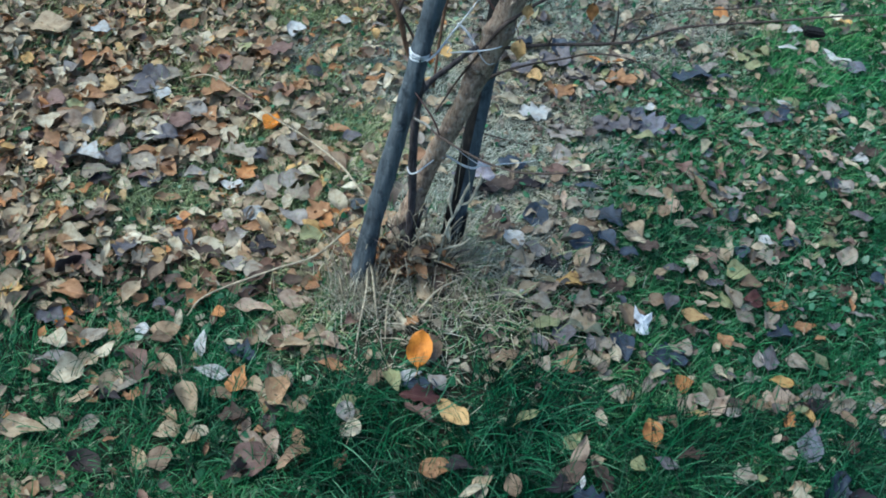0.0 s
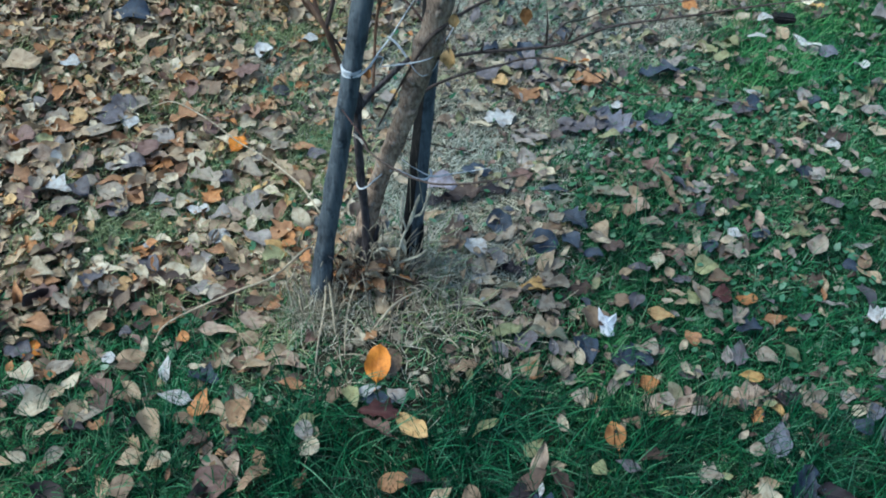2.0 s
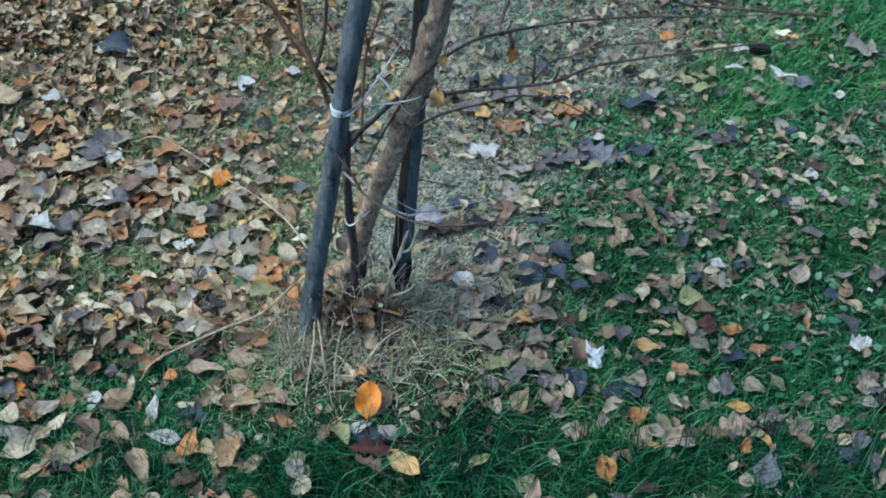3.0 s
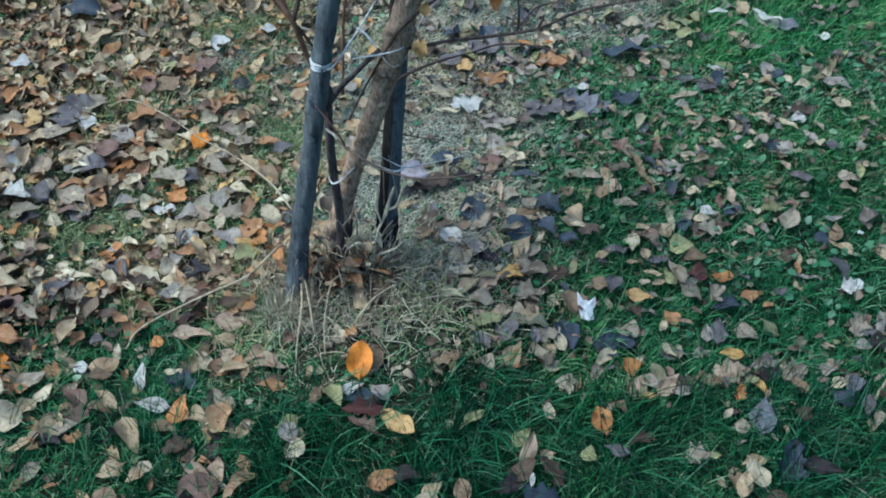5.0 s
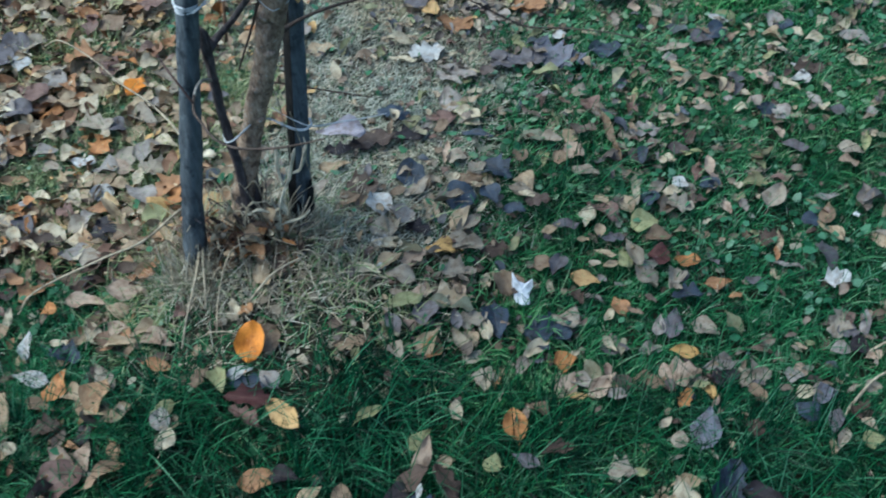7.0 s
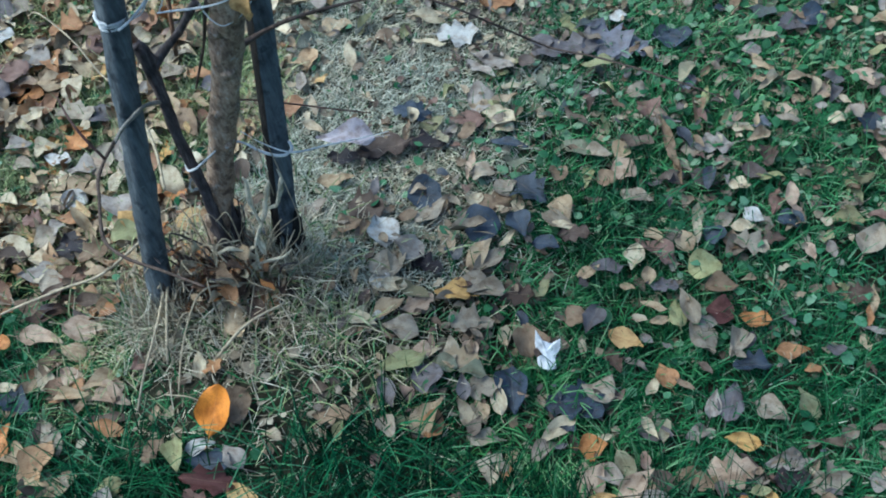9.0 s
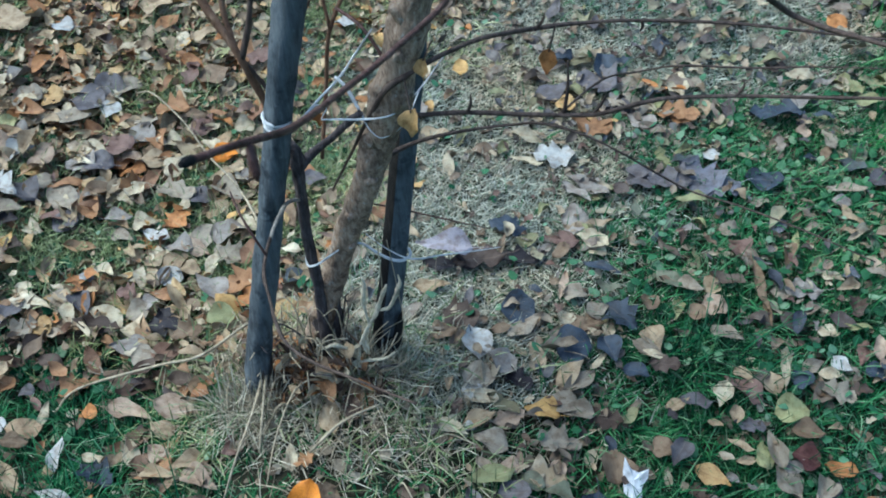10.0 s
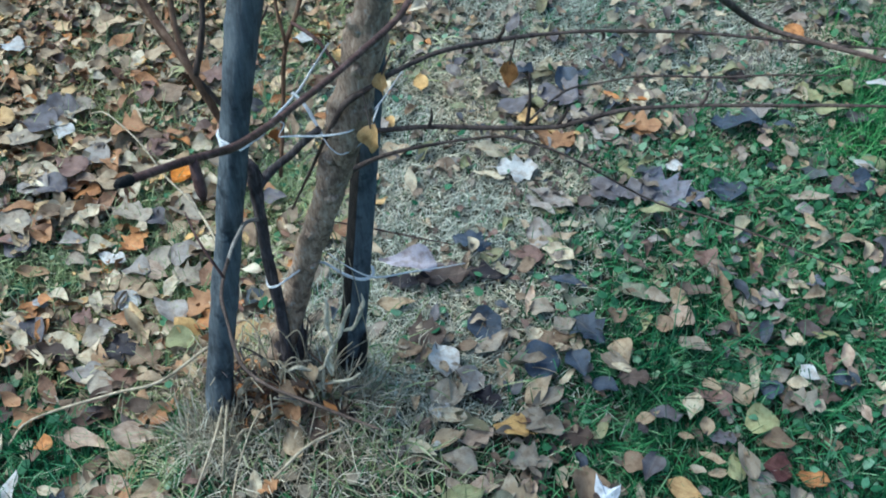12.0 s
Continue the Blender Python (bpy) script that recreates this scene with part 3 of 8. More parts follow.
def straw():
    x, y, rng = scatter(13, 150000, lambda x, y: np.clip(0.66 * ring(x, y) - 0.75 * spot(x, y, 0.08, 1.43, 0.08, 0.05), 0, 1))
    n = len(x)
    v, f = ribbons(x, y, lift(x, y) + rng.uniform(0, 0.014, n), rng, (0.015, 0.06), 0.0010, (0.8, 1.55), (-0.4, 0.5), 4)
    x, y, rng = scatter(16, 330000, lambda x, y: np.clip(0.85 * pale_zone(x, y) + 0.14, 0, 1) * (1 - 0.85 * lush(x, y)))
    n = len(x)
    v2, f2 = ribbons(x, y, lift(x, y) + rng.uniform(0, 0.010, n), rng, (0.008, 0.03), 0.0012, (0.9, 1.55), (-0.3, 0.5), 2)
    x, y, rng = scatter(18, 190000, lambda x, y: 0.85 * pale_zone(x, y), (-0.4, 1.4, 1.45, 3.3))
    n = len(x)
    v4, f4 = ribbons(x, y, lift(x, y) + rng.uniform(0, 0.009, n), rng, (0.010, 0.032), 0.0013, (0.9, 1.6), (-0.3, 0.4), 2)
    tagged(array_mesh("pale_turf", v4, f4, PALE_TURF), "thin pale beige turf beyond the tree", "dry grass", kind="stuff")
    rng = np.random.default_rng(17)
    n = 2600
    a, d = rng.uniform(0, 6.28, n), 0.04 + 0.16 * rng.random(n) ** 0.7
    x, y = 0.115 + d * np.cos(a) * 1.15, 1.435 + d * np.sin(a) * 0.75
    v3, f3 = ribbons(x, y, lift(x, y), rng, (0.015, 0.052), 0.0012, (0.1, 1.3), (0.0, 1.3), 5)
    n = 900
    a, d = rng.uniform(0, 6.28, n), 0.045 * rng.random(n) ** 0.5
    which = rng.random(n) < 0.5
    x = np.where(which, 0.012, 0.172) + 1.2 * d * np.cos(a)
    y = np.where(which, 1.368, 1.452) + 0.5 * d * np.sin(a)
    v5, f5 = ribbons(x, y, lift(x, y), rng, (0.03, 0.085), 0.0014, (0.0, 1.2), (0.0, 1.0), 3)
    vs = np.concatenate([v, v2, v3, v5])
    fs = np.concatenate([f, f2 + len(v), f3 + len(v) + len(v2), f5 + len(v) + len(v2) + len(v3)])
    tagged(array_mesh("dry_grass", vs, fs, STRAW), "matted pale dry grass round the tree", "dry grass", kind="stuff")


def discs(x, y, rng, size, tilt, rise):
    """Small six-cornered leaflets or flakes."""
    n = len(x)
    r, th, tl = rng.uniform(*size, n), rng.uniform(0, 6.28, n), rng.uniform(*tilt, n)
    z = lift(x, y) + rng.uniform(*rise, n)
    out = []
    for k in range(6):
        a = 2 * np.pi * k / 6
        q = rng.uniform(0.75, 1.2, n)
        u, w = r * np.cos(a) * 1.2 * q, r * np.sin(a) * q
        up = u * np.sin(tl) - np.abs(w) * 0.2
        fx = u * np.cos(tl)
        out.append(np.stack([x + fx * np.cos(th) - w * np.sin(th), y + fx * np.sin(th) + w * np.cos(th), z + up], -1))
    v = np.stack(out, 1).reshape(-1, 3)
    b = np.arange(n)[:, None] * 6
    return v, np.stack([b + np.array([0, 1, 2, 3]), b + np.array([0, 3, 4, 5])], 1).reshape(-1, 4)


def weeds():
    """Clover and plantain leaflets, thickest on the open lawn."""
    lawn = lambda x, y: step(x + 0.05 * waves(x, y), 0.42, 0.6) * step(y, 1.30, 1.42) * (1 - 0.9 * pale_zone(x, y)) * (1 - 0.55 * lush(x, y)) * (1 - 0.6 * heaped(x, y))
    keep = lambda x, y: np.clip(lawn(x, y) * (0.22 + 0.34 * spot(x, y, 0.9, 1.95, 0.4, 0.22) + 0.22 * waves(1.3 * x, 1.3 * y)) + 0.03 + 0.35 * litter_zone(x, y) * gaps(x, y) + 0.5 * spot(x, y, -0.26, 1.86, 0.05, 0.04) + 0.35 * spot(x, y, -0.34, 1.46, 0.2, 0.07) * (1 - ring(x, y)), 0, 1) * (1 - 0.85 * ring(x, y))
    x, y, rng = scatter(14, 190000, keep)
    v, f = discs(x, y, rng, (0.003, 0.009), (0.05, 0.9), (0.008, 0.030))
    x, y, rng = scatter(24, 2600, lambda x, y: np.clip(lawn(x, y) * (0.6 + 0.4 * waves(1.5 * y, 1.5 * x)) + 0.10 * step(y, 1.2, 1.4), 0, 1) * (1 - 0.95 * ring(x, y)) * (1 - 0.9 * pale_zone(x, y)), (-0.8, 1.8, 0.9, 2.9))
    v2, f2 = discs(x, y, rng, (0.006, 0.011), (0.0, 0.8), (0.010, 0.032))
    v, f = np.concatenate([v, v2]), np.concatenate([f, f2 + len(v)])
    tagged(array_mesh("clover", v, f, WEED), "small round green clover and weed leaves", "weeds", kind="stuff")


def crumbs():
    keep = lambda x, y: np.clip(0.22 + 0.5 * leaf_cover(x, y) + 0.25 * ring(x, y) + 0.9 * litter_zone(x, y), 0, 1) * (1 - 0.9 * lush(x, y)) * (1 - 0.75 * pale_zone(x, y)) * (1 - 0.65 * step(1.42 - y, 0, 0.1))
    x, y, rng = scatter(15, 190000, keep)
    v, f = discs(x, y, rng, (0.003, 0.010), (-0.4, 0.5), (0.003, 0.014))
    tagged(array_mesh("leaf_crumbs", v, f, CRUMB), "crumbled bits of dry leaf between the grass", "leaf litter", kind="stuff")


grass()
straw()
weeds()
crumbs()


# ---- leaves ----
def leaf_shape(kind, seed, nu=9, nv=4):
    """Vertices, quads and u, v of a dry leaf one unit long with its width one unit, its stalk at x = -0.5; bent, cupped and wavy."""
    rnd = random.Random(seed * 31 + len(kind))
    wob = [rnd.uniform(0.9, 1.1) for _ in range(4)]
    cup, arch, twist = rnd.uniform(-0.08, 0.20), rnd.uniform(-0.30, 0.16), rnd.uniform(-0.45, 0.45)
    fold, ph = rnd.uniform(-0.05, 0.27), rnd.uniform(0, 6.28)
    skew = rnd.uniform(-0.06, 0.06)
    v, uv = [], []
    for i in range(nu + 1):
        u = i / nu
        if kind == "oval":
            w = math.sin(math.pi * u) ** 0.62
        elif kind == "ovate":
            w = math.sin(math.pi * u ** 0.74) ** 1.0 * (1.06 - 0.22 * u)
        elif kind == "long":
            w = 0.75 * math.sin(math.pi * u ** 0.9) ** 0.8
        elif kind == "round":
            w = math.sin(math.pi * u ** 0.85) ** 0.5
        else:
            w = math.sin(math.pi * u ** 0.8) ** 0.55 * (0.82 + 0.30 * math.cos(i * 2.2 + ph))
        w = max(w, 0.035) * 0.5
        for j in range(nv + 1):
            s = 2 * j / nv - 1
            edge = 0.05 * math.sin(7 * u + ph + s) + (wob[0 if s < 0 else 1] - 1) * math.sin(math.pi * u) + (wob[2 if s < 0 else 3] - 1) * math.sin(2 * math.pi * u)
            e = w * s * (1 + edge + (0.13 if kind == "lobed" else 0.03) * rnd.uniform(-1, 1) * abs(s))
            zz = cup * (2 * e) ** 2 + fold * abs(e) * 2 * 0.6 - arch * (2 * u - 1) ** 2 * 0.5 + twist * e * (u - 0.3) + 0.08 * math.sin(8 * u + 3 * s + ph) * abs(s) ** 1.5 + 0.03 * math.sin(11 * u - 4 * s + 2 * ph)
            v.append((u - 0.5 + (rnd.uniform(-0.02, 0.02) if 0 < i < nu else 0), e + skew * math.sin(3 * u), zz))
            uv.append((u, 0.5 + 0.5 * s))
    f = [(i * (nv + 1) + j, (i + 1) * (nv + 1) + j, (i + 1) * (nv + 1) + j + 1, i * (nv + 1) + j + 1) for i in range(nu) for j in range(nv)]
    b = len(v)
    z0 = v[nv // 2][2]
    for k, (dx, hw) in enumerate(((0.02, 0.012), (-0.12, 0.010), (-0.26, 0.012))):
        bend = rnd.uniform(-0.03, 0.03) * k
        v += [(-0.5 + dx, -hw + bend, z0 + 0.02 * k), (-0.5 + dx, hw + bend, z0 + 0.02 * k)]
        uv += [(0.02, 0.5), (0.02, 0.5)]
    f += [(b, b + 1, b + 3, b + 2), (b + 2, b + 3, b + 5, b + 4)]
    return np.array(v), np.array(f), np.array(uv)


KINDS = ("oval", "ovate", "long", "round", "lobed")
SHAPES = {(k, s): leaf_shape(k, s) for k in KINDS for s in range(14)}
SMALL_SHAPES = {(k, s): leaf_shape(k, s + 20, 7, 2) for k in KINDS for s in range(20)}
LEAF_MESHES = {}


def leaf_mesh(kind, seed, tone):
    key = (kind, seed, tone)
    if key not in LEAF_MESHES:
        v, f, uv = SHAPES[(kind, seed)]
        me = bpy.data.meshes.new("fallen_leaf")
        me.from_pydata(v.tolist(), [], f.tolist())
        layer = me.uv_layers.new(name="UVMap")
        layer.data.foreach_set("uv", uv[f.ravel()].astype(np.float32).ravel())
        me.polygons.foreach_set("use_smooth", np.ones(len(f), bool))
        me.materials.append(LEAF_MATS[tone])
        LEAF_MESHES[key] = me
    return LEAF_MESHES[key]


leaf_count = 0
FAR_LEAVES = []
NEAR_ROW = 1.50


def leaf(kind, tone, x, y, length, width, heading, pitch, roll, label, up=None):
    """A fallen leaf lying at x, y with its tip towards heading (degrees). Those beyond the tree are joined later."""
    global leaf_count
    leaf_count += 1
    if up is None:
        up = 0.019 + 0.003 * float(step(np.float64(x), 0.3, 0.5)) + 0.015 * float(lush(x, y)) + 0.008 * float(tuft(x, y)) + 0.018 * float(litter_zone(x, y)) + 0.4 * length * math.sin(radians(abs(pitch)))
    m = pose(x, y, float(lift(x, y)) + up, 0, 0, heading) @ pose(0, 0, 0, 0, -pitch, 0) @ pose(0, 0, 0, roll, 0, 0) @ Matrix.Diagonal((length, width, 0.5 * (length + width), 1))
    if y > NEAR_ROW:
        FAR_LEAVES.append((kind, leaf_count % 14, tone, m))
        return None
    ob = new("fallen_leaf", leaf_mesh(kind, leaf_count % 14, tone))
    ob.matrix_world = m
    return tagged(ob, label, "leaf", "fallen leaves")


def far_leaves():
    """The single leaves beyond the tree, joined into one mesh with a slot for each tone."""
    tones = sorted({t for _, _, t, _ in FAR_LEAVES})
    vs, fs, us, slots, at = [], [], [], [], 0
    for kind, seed, tone, m in FAR_LEAVES:
        v, f, uv = SHAPES[(kind, seed)]
        mm = np.array(m)
        vs.append(v @ mm[:3, :3].T + mm[:3, 3])
        fs.append(f + at)
        us.append(uv)
        slots += [tones.index(tone)] * len(f)
        at += len(v)
    mats = []
    for t in tones:
        lo, mid, hi = shades(T[t], 0.85, 1.15)
        mats.append(leaf_material("far_leaf_" + t, [(0, lo), (0.5, mid), (1, hi)], True))
    ob = array_mesh("far_fallen_leaves", np.concatenate(vs), np.concatenate(fs), mats[0], np.concatenate(us))
    for m in mats[1:]:
        ob.data.materials.append(m)
    ob.data.polygons.foreach_set("material_index", np.array(slots, np.int32))
    tagged(ob, "brown, grey and tan fallen leaves beyond the tree", "leaf litter", kind="stuff")


def litter(name, seed, tries, keep, material, label, size=(0.020, 0.058)):
    """Countless fallen leaves joined into one mesh."""
    x, y, rng = scatter(seed, tries, keep)
    n = len(x)
    kinds = rng.choice(len(KINDS), n, p=[0.22, 0.42, 0.28, 0.04, 0.04])
    seeds = rng.integers(0, 20, n)
    vs, fs, us, at = [], [], [], 0
    dense, green = litter_zone(x, y), np.maximum(lush(x, y), 0.5 * step(x, 0.3, 0.6))
    for i in range(n):
        v, f, uv = SMALL_SHAPES[(KINDS[kinds[i]], int(seeds[i]))]
        L = size[0] + (size[1] - size[0]) * rng.random() ** 1.4
        W = L * rng.uniform(0.34, 0.66)
        tilt = 12 + 7 * dense[i]
        m = pose(x[i], y[i], float(lift(x[i], y[i])) + rng.uniform(0.006, 0.024 + 0.016 * dense[i]) + rng.uniform(0.003, 0.030) * green[i], 0, 0, rng.uniform(0, 360)) @ pose(0, 0, 0, rng.normal(0, tilt), rng.normal(0, tilt), 0) @ Matrix.Diagonal((L, W, L, 1))
        mm = np.array(m)
        vs.append(v @ mm[:3, :3].T + mm[:3, 3])
        fs.append(f + at)
        us.append(uv)
        at += len(v)
    ob = array_mesh(name, np.concatenate(vs), np.concatenate(fs), material, np.concatenate(us))
    tagged(ob, label, "leaf litter", kind="stuff")


warm = lambda x, y: step(-x + 0.1 * waves(x, y), -0.25, 0.15)
front = lambda x, y: step(1.50 - y + 0.06 * waves(x, y), 0, 0.10)
cover = lambda x, y: np.clip(leaf_cover(x, y) / 1.6, 0, 1)
litter("leaf_litter", 21, 92000, lambda x, y: cover(x, y) * warm(x, y) * (1 - front(x, y)), LITTER_WARM, "thick litter of tan, brown and rust fallen leaves", (0.018, 0.062))
litter("leaf_litter", 26, 76000, lambda x, y: cover(x, y) * warm(x, y) * front(x, y), LITTER_FRONT, "tan, orange brown and dark fallen leaves in grass", (0.022, 0.066))
litter("leaf_litter", 22, 72000, lambda x, y: cover(x, y) * (1 - warm(x, y)) * (1 - 0.75 * step(1.24 - y, 0, 0.08)), LITTER_COOL, "scattered grey, tan and brown fallen leaves on turf", (0.020, 0.058))
bits = lambda x, y: np.clip(0.16 + 0.25 * pale_zone(x, y) + 0.75 * heaped(x, y) + 0.45 * spot(x, y, 0.36, 1.55, 0.14, 0.26) + 0.22 * waves(1.6 * x + 1, 1.5 * y), 0.02, 1) * step(x, 0.15, 0.3) * (1 - 0.75 * tuft(x, y)) * (1 - 0.5 * lush(x, y))
litter("leaf_scraps", 30, 60000, lambda x, y: 0.8 * litter_zone(x, y) * (1 - 0.5 * gaps(x, y)), LITTER_WARM, "small tan and brown leaf scraps among litter", (0.008, 0.030))
litter("leaf_scraps", 27, 60000, bits, LITTER_BITS, "small brown and grey leaf scraps lying in turf", (0.008, 0.032))


# ---- tree ----
tree = empty_at("young_tree", (0.085, 1.5, 0.06), "young bare tree with brown bark tied to stakes", "tree")


def limb(name, pts, mat, label="", sides=8, per=6, rough=0.08, seed=0):
    return under(stem(name, pts, mat, None, label, sides, per, rough, seed), tree)


limb("trunk", [(0.074, 1.498, 0.02, 0.0290), (0.081, 1.497, 0.07, 0.0240), (0.090, 1.497, 0.115, 0.0200), (0.104, 1.496, 0.165, 0.0180), (0.126, 1.502, 0.238, 0.0166), (0.150, 1.498, 0.31, 0.0172), (0.172, 1.494, 0.37, 0.0166), (0.197, 1.494, 0.45, 0.0184), (0.212, 1.489, 0.500, 0.0200), (0.222, 1.487, 0.535, 0.0230), (0.234, 1.484, 0.575, 0.0190), (0.248, 1.481, 0.635, 0.0200), (0.258, 1.478, 0.675, 0.0170), (0.272, 1.474, 0.75, 0.0175), (0.305, 1.466, 0.92, 0.0145), (0.335, 1.46, 1.15, 0.0112), (0.35, 1.46, 1.45, 0.0069)], BARK, "rough orange brown trunk with knots", 22, 10, 0.085, 1)
for z, x, y, side, size in ((0.205, 0.116, 1.499, -2.2, 0.007), (0.285, 0.142, 1.499, -0.9, 0.006), (0.345, 0.163, 1.496, -2.0, 0.006), (0.415, 0.186, 1.494, -1.2, 0.007), (0.478, 0.206, 1.491, -2.3, 0.008), (0.555, 0.229, 1.486, -0.7, 0.009), (0.610, 0.242, 1.483, -1.7, 0.007), (0.660, 0.254, 1.479, -2.6, 0.008)):
    out = (math.cos(side), math.sin(side))
    limb("knot", [(x + 0.010 * out[0], y + 0.010 * out[1], z - 0.004, 1.5 * size), (x + 0.017 * out[0], y + 0.017 * out[1], z, 1.1 * size), (x + 0.021 * out[0], y + 0.021 * out[1], z + 0.003, 0.45 * size)], BARK, "", 9, 4, 0.22, int(z * 1000))
limb("stub", [(0.094, 1.466, 0.04, 0.0100), (0.098, 1.469, 0.11, 0.0082), (0.101, 1.474, 0.20, 0.0070), (0.099, 1.477, 0.318, 0.0068), (0.104, 1.478, 0.411, 0.0072), (0.104, 1.478, 0.448, 0.0082), (0.101, 1.478, 0.460, 0.0055)], BARK_DARK, "dark dead stem cut short", 12, 8, 0.20, 2)
limb("branch", [(0.105, 1.480, 0.420, 0.0063), (0.125, 1.492, 0.440, 0.0049), (0.150, 1.492, 0.466, 0.0045), (0.178, 1.478, 0.505, 0.0043), (0.192, 1.468, 0.525, 0.0038)], BARK_DARK, "", 8, 5, 0.12, 3)
limb("branch", [(0.134, 1.500, 0.368, 0.0014), (0.165, 1.497, 0.435, 0.0019), (0.196, 1.474, 0.508, 0.0024), (0.224, 1.460, 0.565, 0.0030), (0.245, 1.466, 0.582, 0.0030), (0.276, 1.492, 0.590, 0.0028), (0.316, 1.522, 0.594, 0.0027), (0.366, 1.566, 0.579, 0.0026), (0.419, 1.590, 0.574, 0.0022), (0.474, 1.591, 0.581, 0.0019), (0.573, 1.575, 0.597, 0.0017), (0.68, 1.55, 0.61, 0.0013), (0.80, 1.52, 0.63, 0.0006)], TWIG, "thin brown branch crossing the trunk", 7, 6, 0.10, 4)
limb("branch", [(0.216, 1.482, 0.520, 0.0052), (0.245, 1.478, 0.520, 0.0034), (0.304, 1.487, 0.523, 0.0027), (0.370, 1.488, 0.527, 0.0026), (0.434, 1.484, 0.538, 0.0025), (0.467, 1.473, 0.562, 0.0023), (0.506, 1.478, 0.573, 0.0021), (0.568, 1.479, 0.582, 0.0019), (0.633, 1.462, 0.602, 0.0017), (0.70, 1.43, 0.634, 0.0013), (0.78, 1.39, 0.67, 0.0006)], TWIG, "long thin horizontal branch", 7, 6, 0.10, 5)
limb("branch", [(0.205, 1.505, 0.430, 0.0045), (0.232, 1.522, 0.437, 0.0030), (0.263, 1.530, 0.446, 0.0023), (0.302, 1.540, 0.452, 0.0019), (0.341, 1.548, 0.456, 0.0017), (0.380, 1.520, 0.488, 0.0016), (0.425, 1.490, 0.505, 0.0013), (0.466, 1.478, 0.496, 0.0012), (0.543, 1.490, 0.440, 0.0011), (0.592, 1.447, 0.466, 0.0010), (0.645, 1.386, 0.503, 0.0009), (0.70, 1.34, 0.52, 0.0005)], TWIG, "", 6, 6, 0.10, 6)
limb("branch", [(0.400, 1.487, 0.532, 0.0014), (0.440, 1.545, 0.535, 0.0013), (0.478, 1.58, 0.522, 0.0012), (0.517, 1.537, 0.568, 0.0012), (0.587, 1.535, 0.574, 0.0011), (0.644, 1.519, 0.594, 0.0009), (0.70, 1.49, 0.62, 0.0005)], TWIG, "", 6, 6, 0.10, 7)
limb("branch", [(0.263, 1.478, 0.70, 0.0045), (0.33, 1.40, 0.80, 0.0036), (0.42, 1.35, 0.83, 0.0032), (0.50, 1.345, 0.808, 0.0030), (0.55, 1.40, 0.752, 0.0027), (0.60, 1.44, 0.700, 0.0025), (0.66, 1.36, 0.735, 0.0021), (0.72, 1.25, 0.79, 0.0017)], TWIG, "", 7, 6, 0.10, 8)
limb("branch", [(0.270, 1.472, 0.73, 0.0030), (0.305, 1.400, 0.775, 0.0023), (0.333, 1.265, 0.822, 0.0020), (0.319, 1.169, 0.848, 0.0019), (0.308, 1.085, 0.880, 0.0018), (0.311, 1.030, 0.912, 0.0017), (0.310, 1.005, 0.927, 0.0016), (0.304, 0.98, 0.943, 0.0016), (0.296, 0.957, 0.955, 0.0016)], RED_TWIG, "glossy red brown cut branch", 10, 6, 0.07, 9)
limb("cut_end", [(0.2965, 0.9585, 0.9543, 0.0020), (0.295, 0.955, 0.9562, 0.0019), (0.2945, 0.9525, 0.957, 0.0012)], BLACK, "blackened cut end of a branch", 9, 2, 0.05, 10)
limb("bud", [(0.3055, 0.986, 0.9395, 0.0018), (0.308, 0.981, 0.929, 0.0022), (0.309, 0.979, 0.925, 0.0006)], RED_TWIG, "", 6, 3, 0.05, 11)
limb("branch", [(0.106, 1.482, 0.44, 0.0040), (0.083, 1.484, 0.505, 0.0042), (0.070, 1.476, 0.570, 0.0042), (0.054, 1.482, 0.603, 0.0039), (0.029, 1.497, 0.638, 0.0034), (-0.01, 1.52, 0.72, 0.0027), (-0.05, 1.53, 0.85, 0.0014)], TAN_TWIG, "tan brown side branch", 8, 6, 0.10, 12)
limb("twig", [(0.062, 1.479, 0.586, 0.0042), (0.052, 1.495, 0.622, 0.0034), (0.050, 1.51, 0.68, 0.003), (0.045, 1.52, 0.78, 0.0015)], TAN_TWIG, "", 7, 5, 0.10, 13)
limb("twig", [(0.068, 1.476, 0.575, 0.0038), (0.083, 1.482, 0.620, 0.0032), (0.092, 1.487, 0.67, 0.0028), (0.10, 1.49, 0.76, 0.0014)], TWIG, "", 7, 5, 0.10, 14)
limb("twig", [(0.076, 1.480, 0.535, 0.0022), (0.064, 1.484, 0.575, 0.0026), (0.040, 1.49, 0.61, 0.0024), (0.015, 1.50, 0.66, 0.0018), (-0.01, 1.50, 0.72, 0.001)], TAN_TWIG, "", 6, 5, 0.10, 15)
limb("twig", [(0.072, 1.477, 0.57, 0.0024), (0.088, 1.478, 0.540, 0.0022), (0.096, 1.480, 0.515, 0.0014)], TWIG, "", 6, 4, 0.10, 16)
limb("twig", [(0.128, 1.50, 0.42, 0.0026), (0.135, 1.53, 0.50, 0.0026), (0.145, 1.54, 0.57, 0.0024), (0.165, 1.55, 0.62, 0.0022), (0.185, 1.56, 0.69, 0.001)], TAN_TWIG, "", 6, 5, 0.10, 17)
limb("twig", [(0.147, 1.54, 0.575, 0.002), (0.140, 1.55, 0.63, 0.0018), (0.150, 1.56, 0.70, 0.001)], TAN_TWIG, "", 6, 4, 0.10, 18)
limb("twig", [(0.155, 1.545, 0.60, 0.002), (0.190, 1.52, 0.595, 0.002), (0.222, 1.495, 0.565, 0.002)], RED_TWIG, "", 6, 4, 0.10, 19)
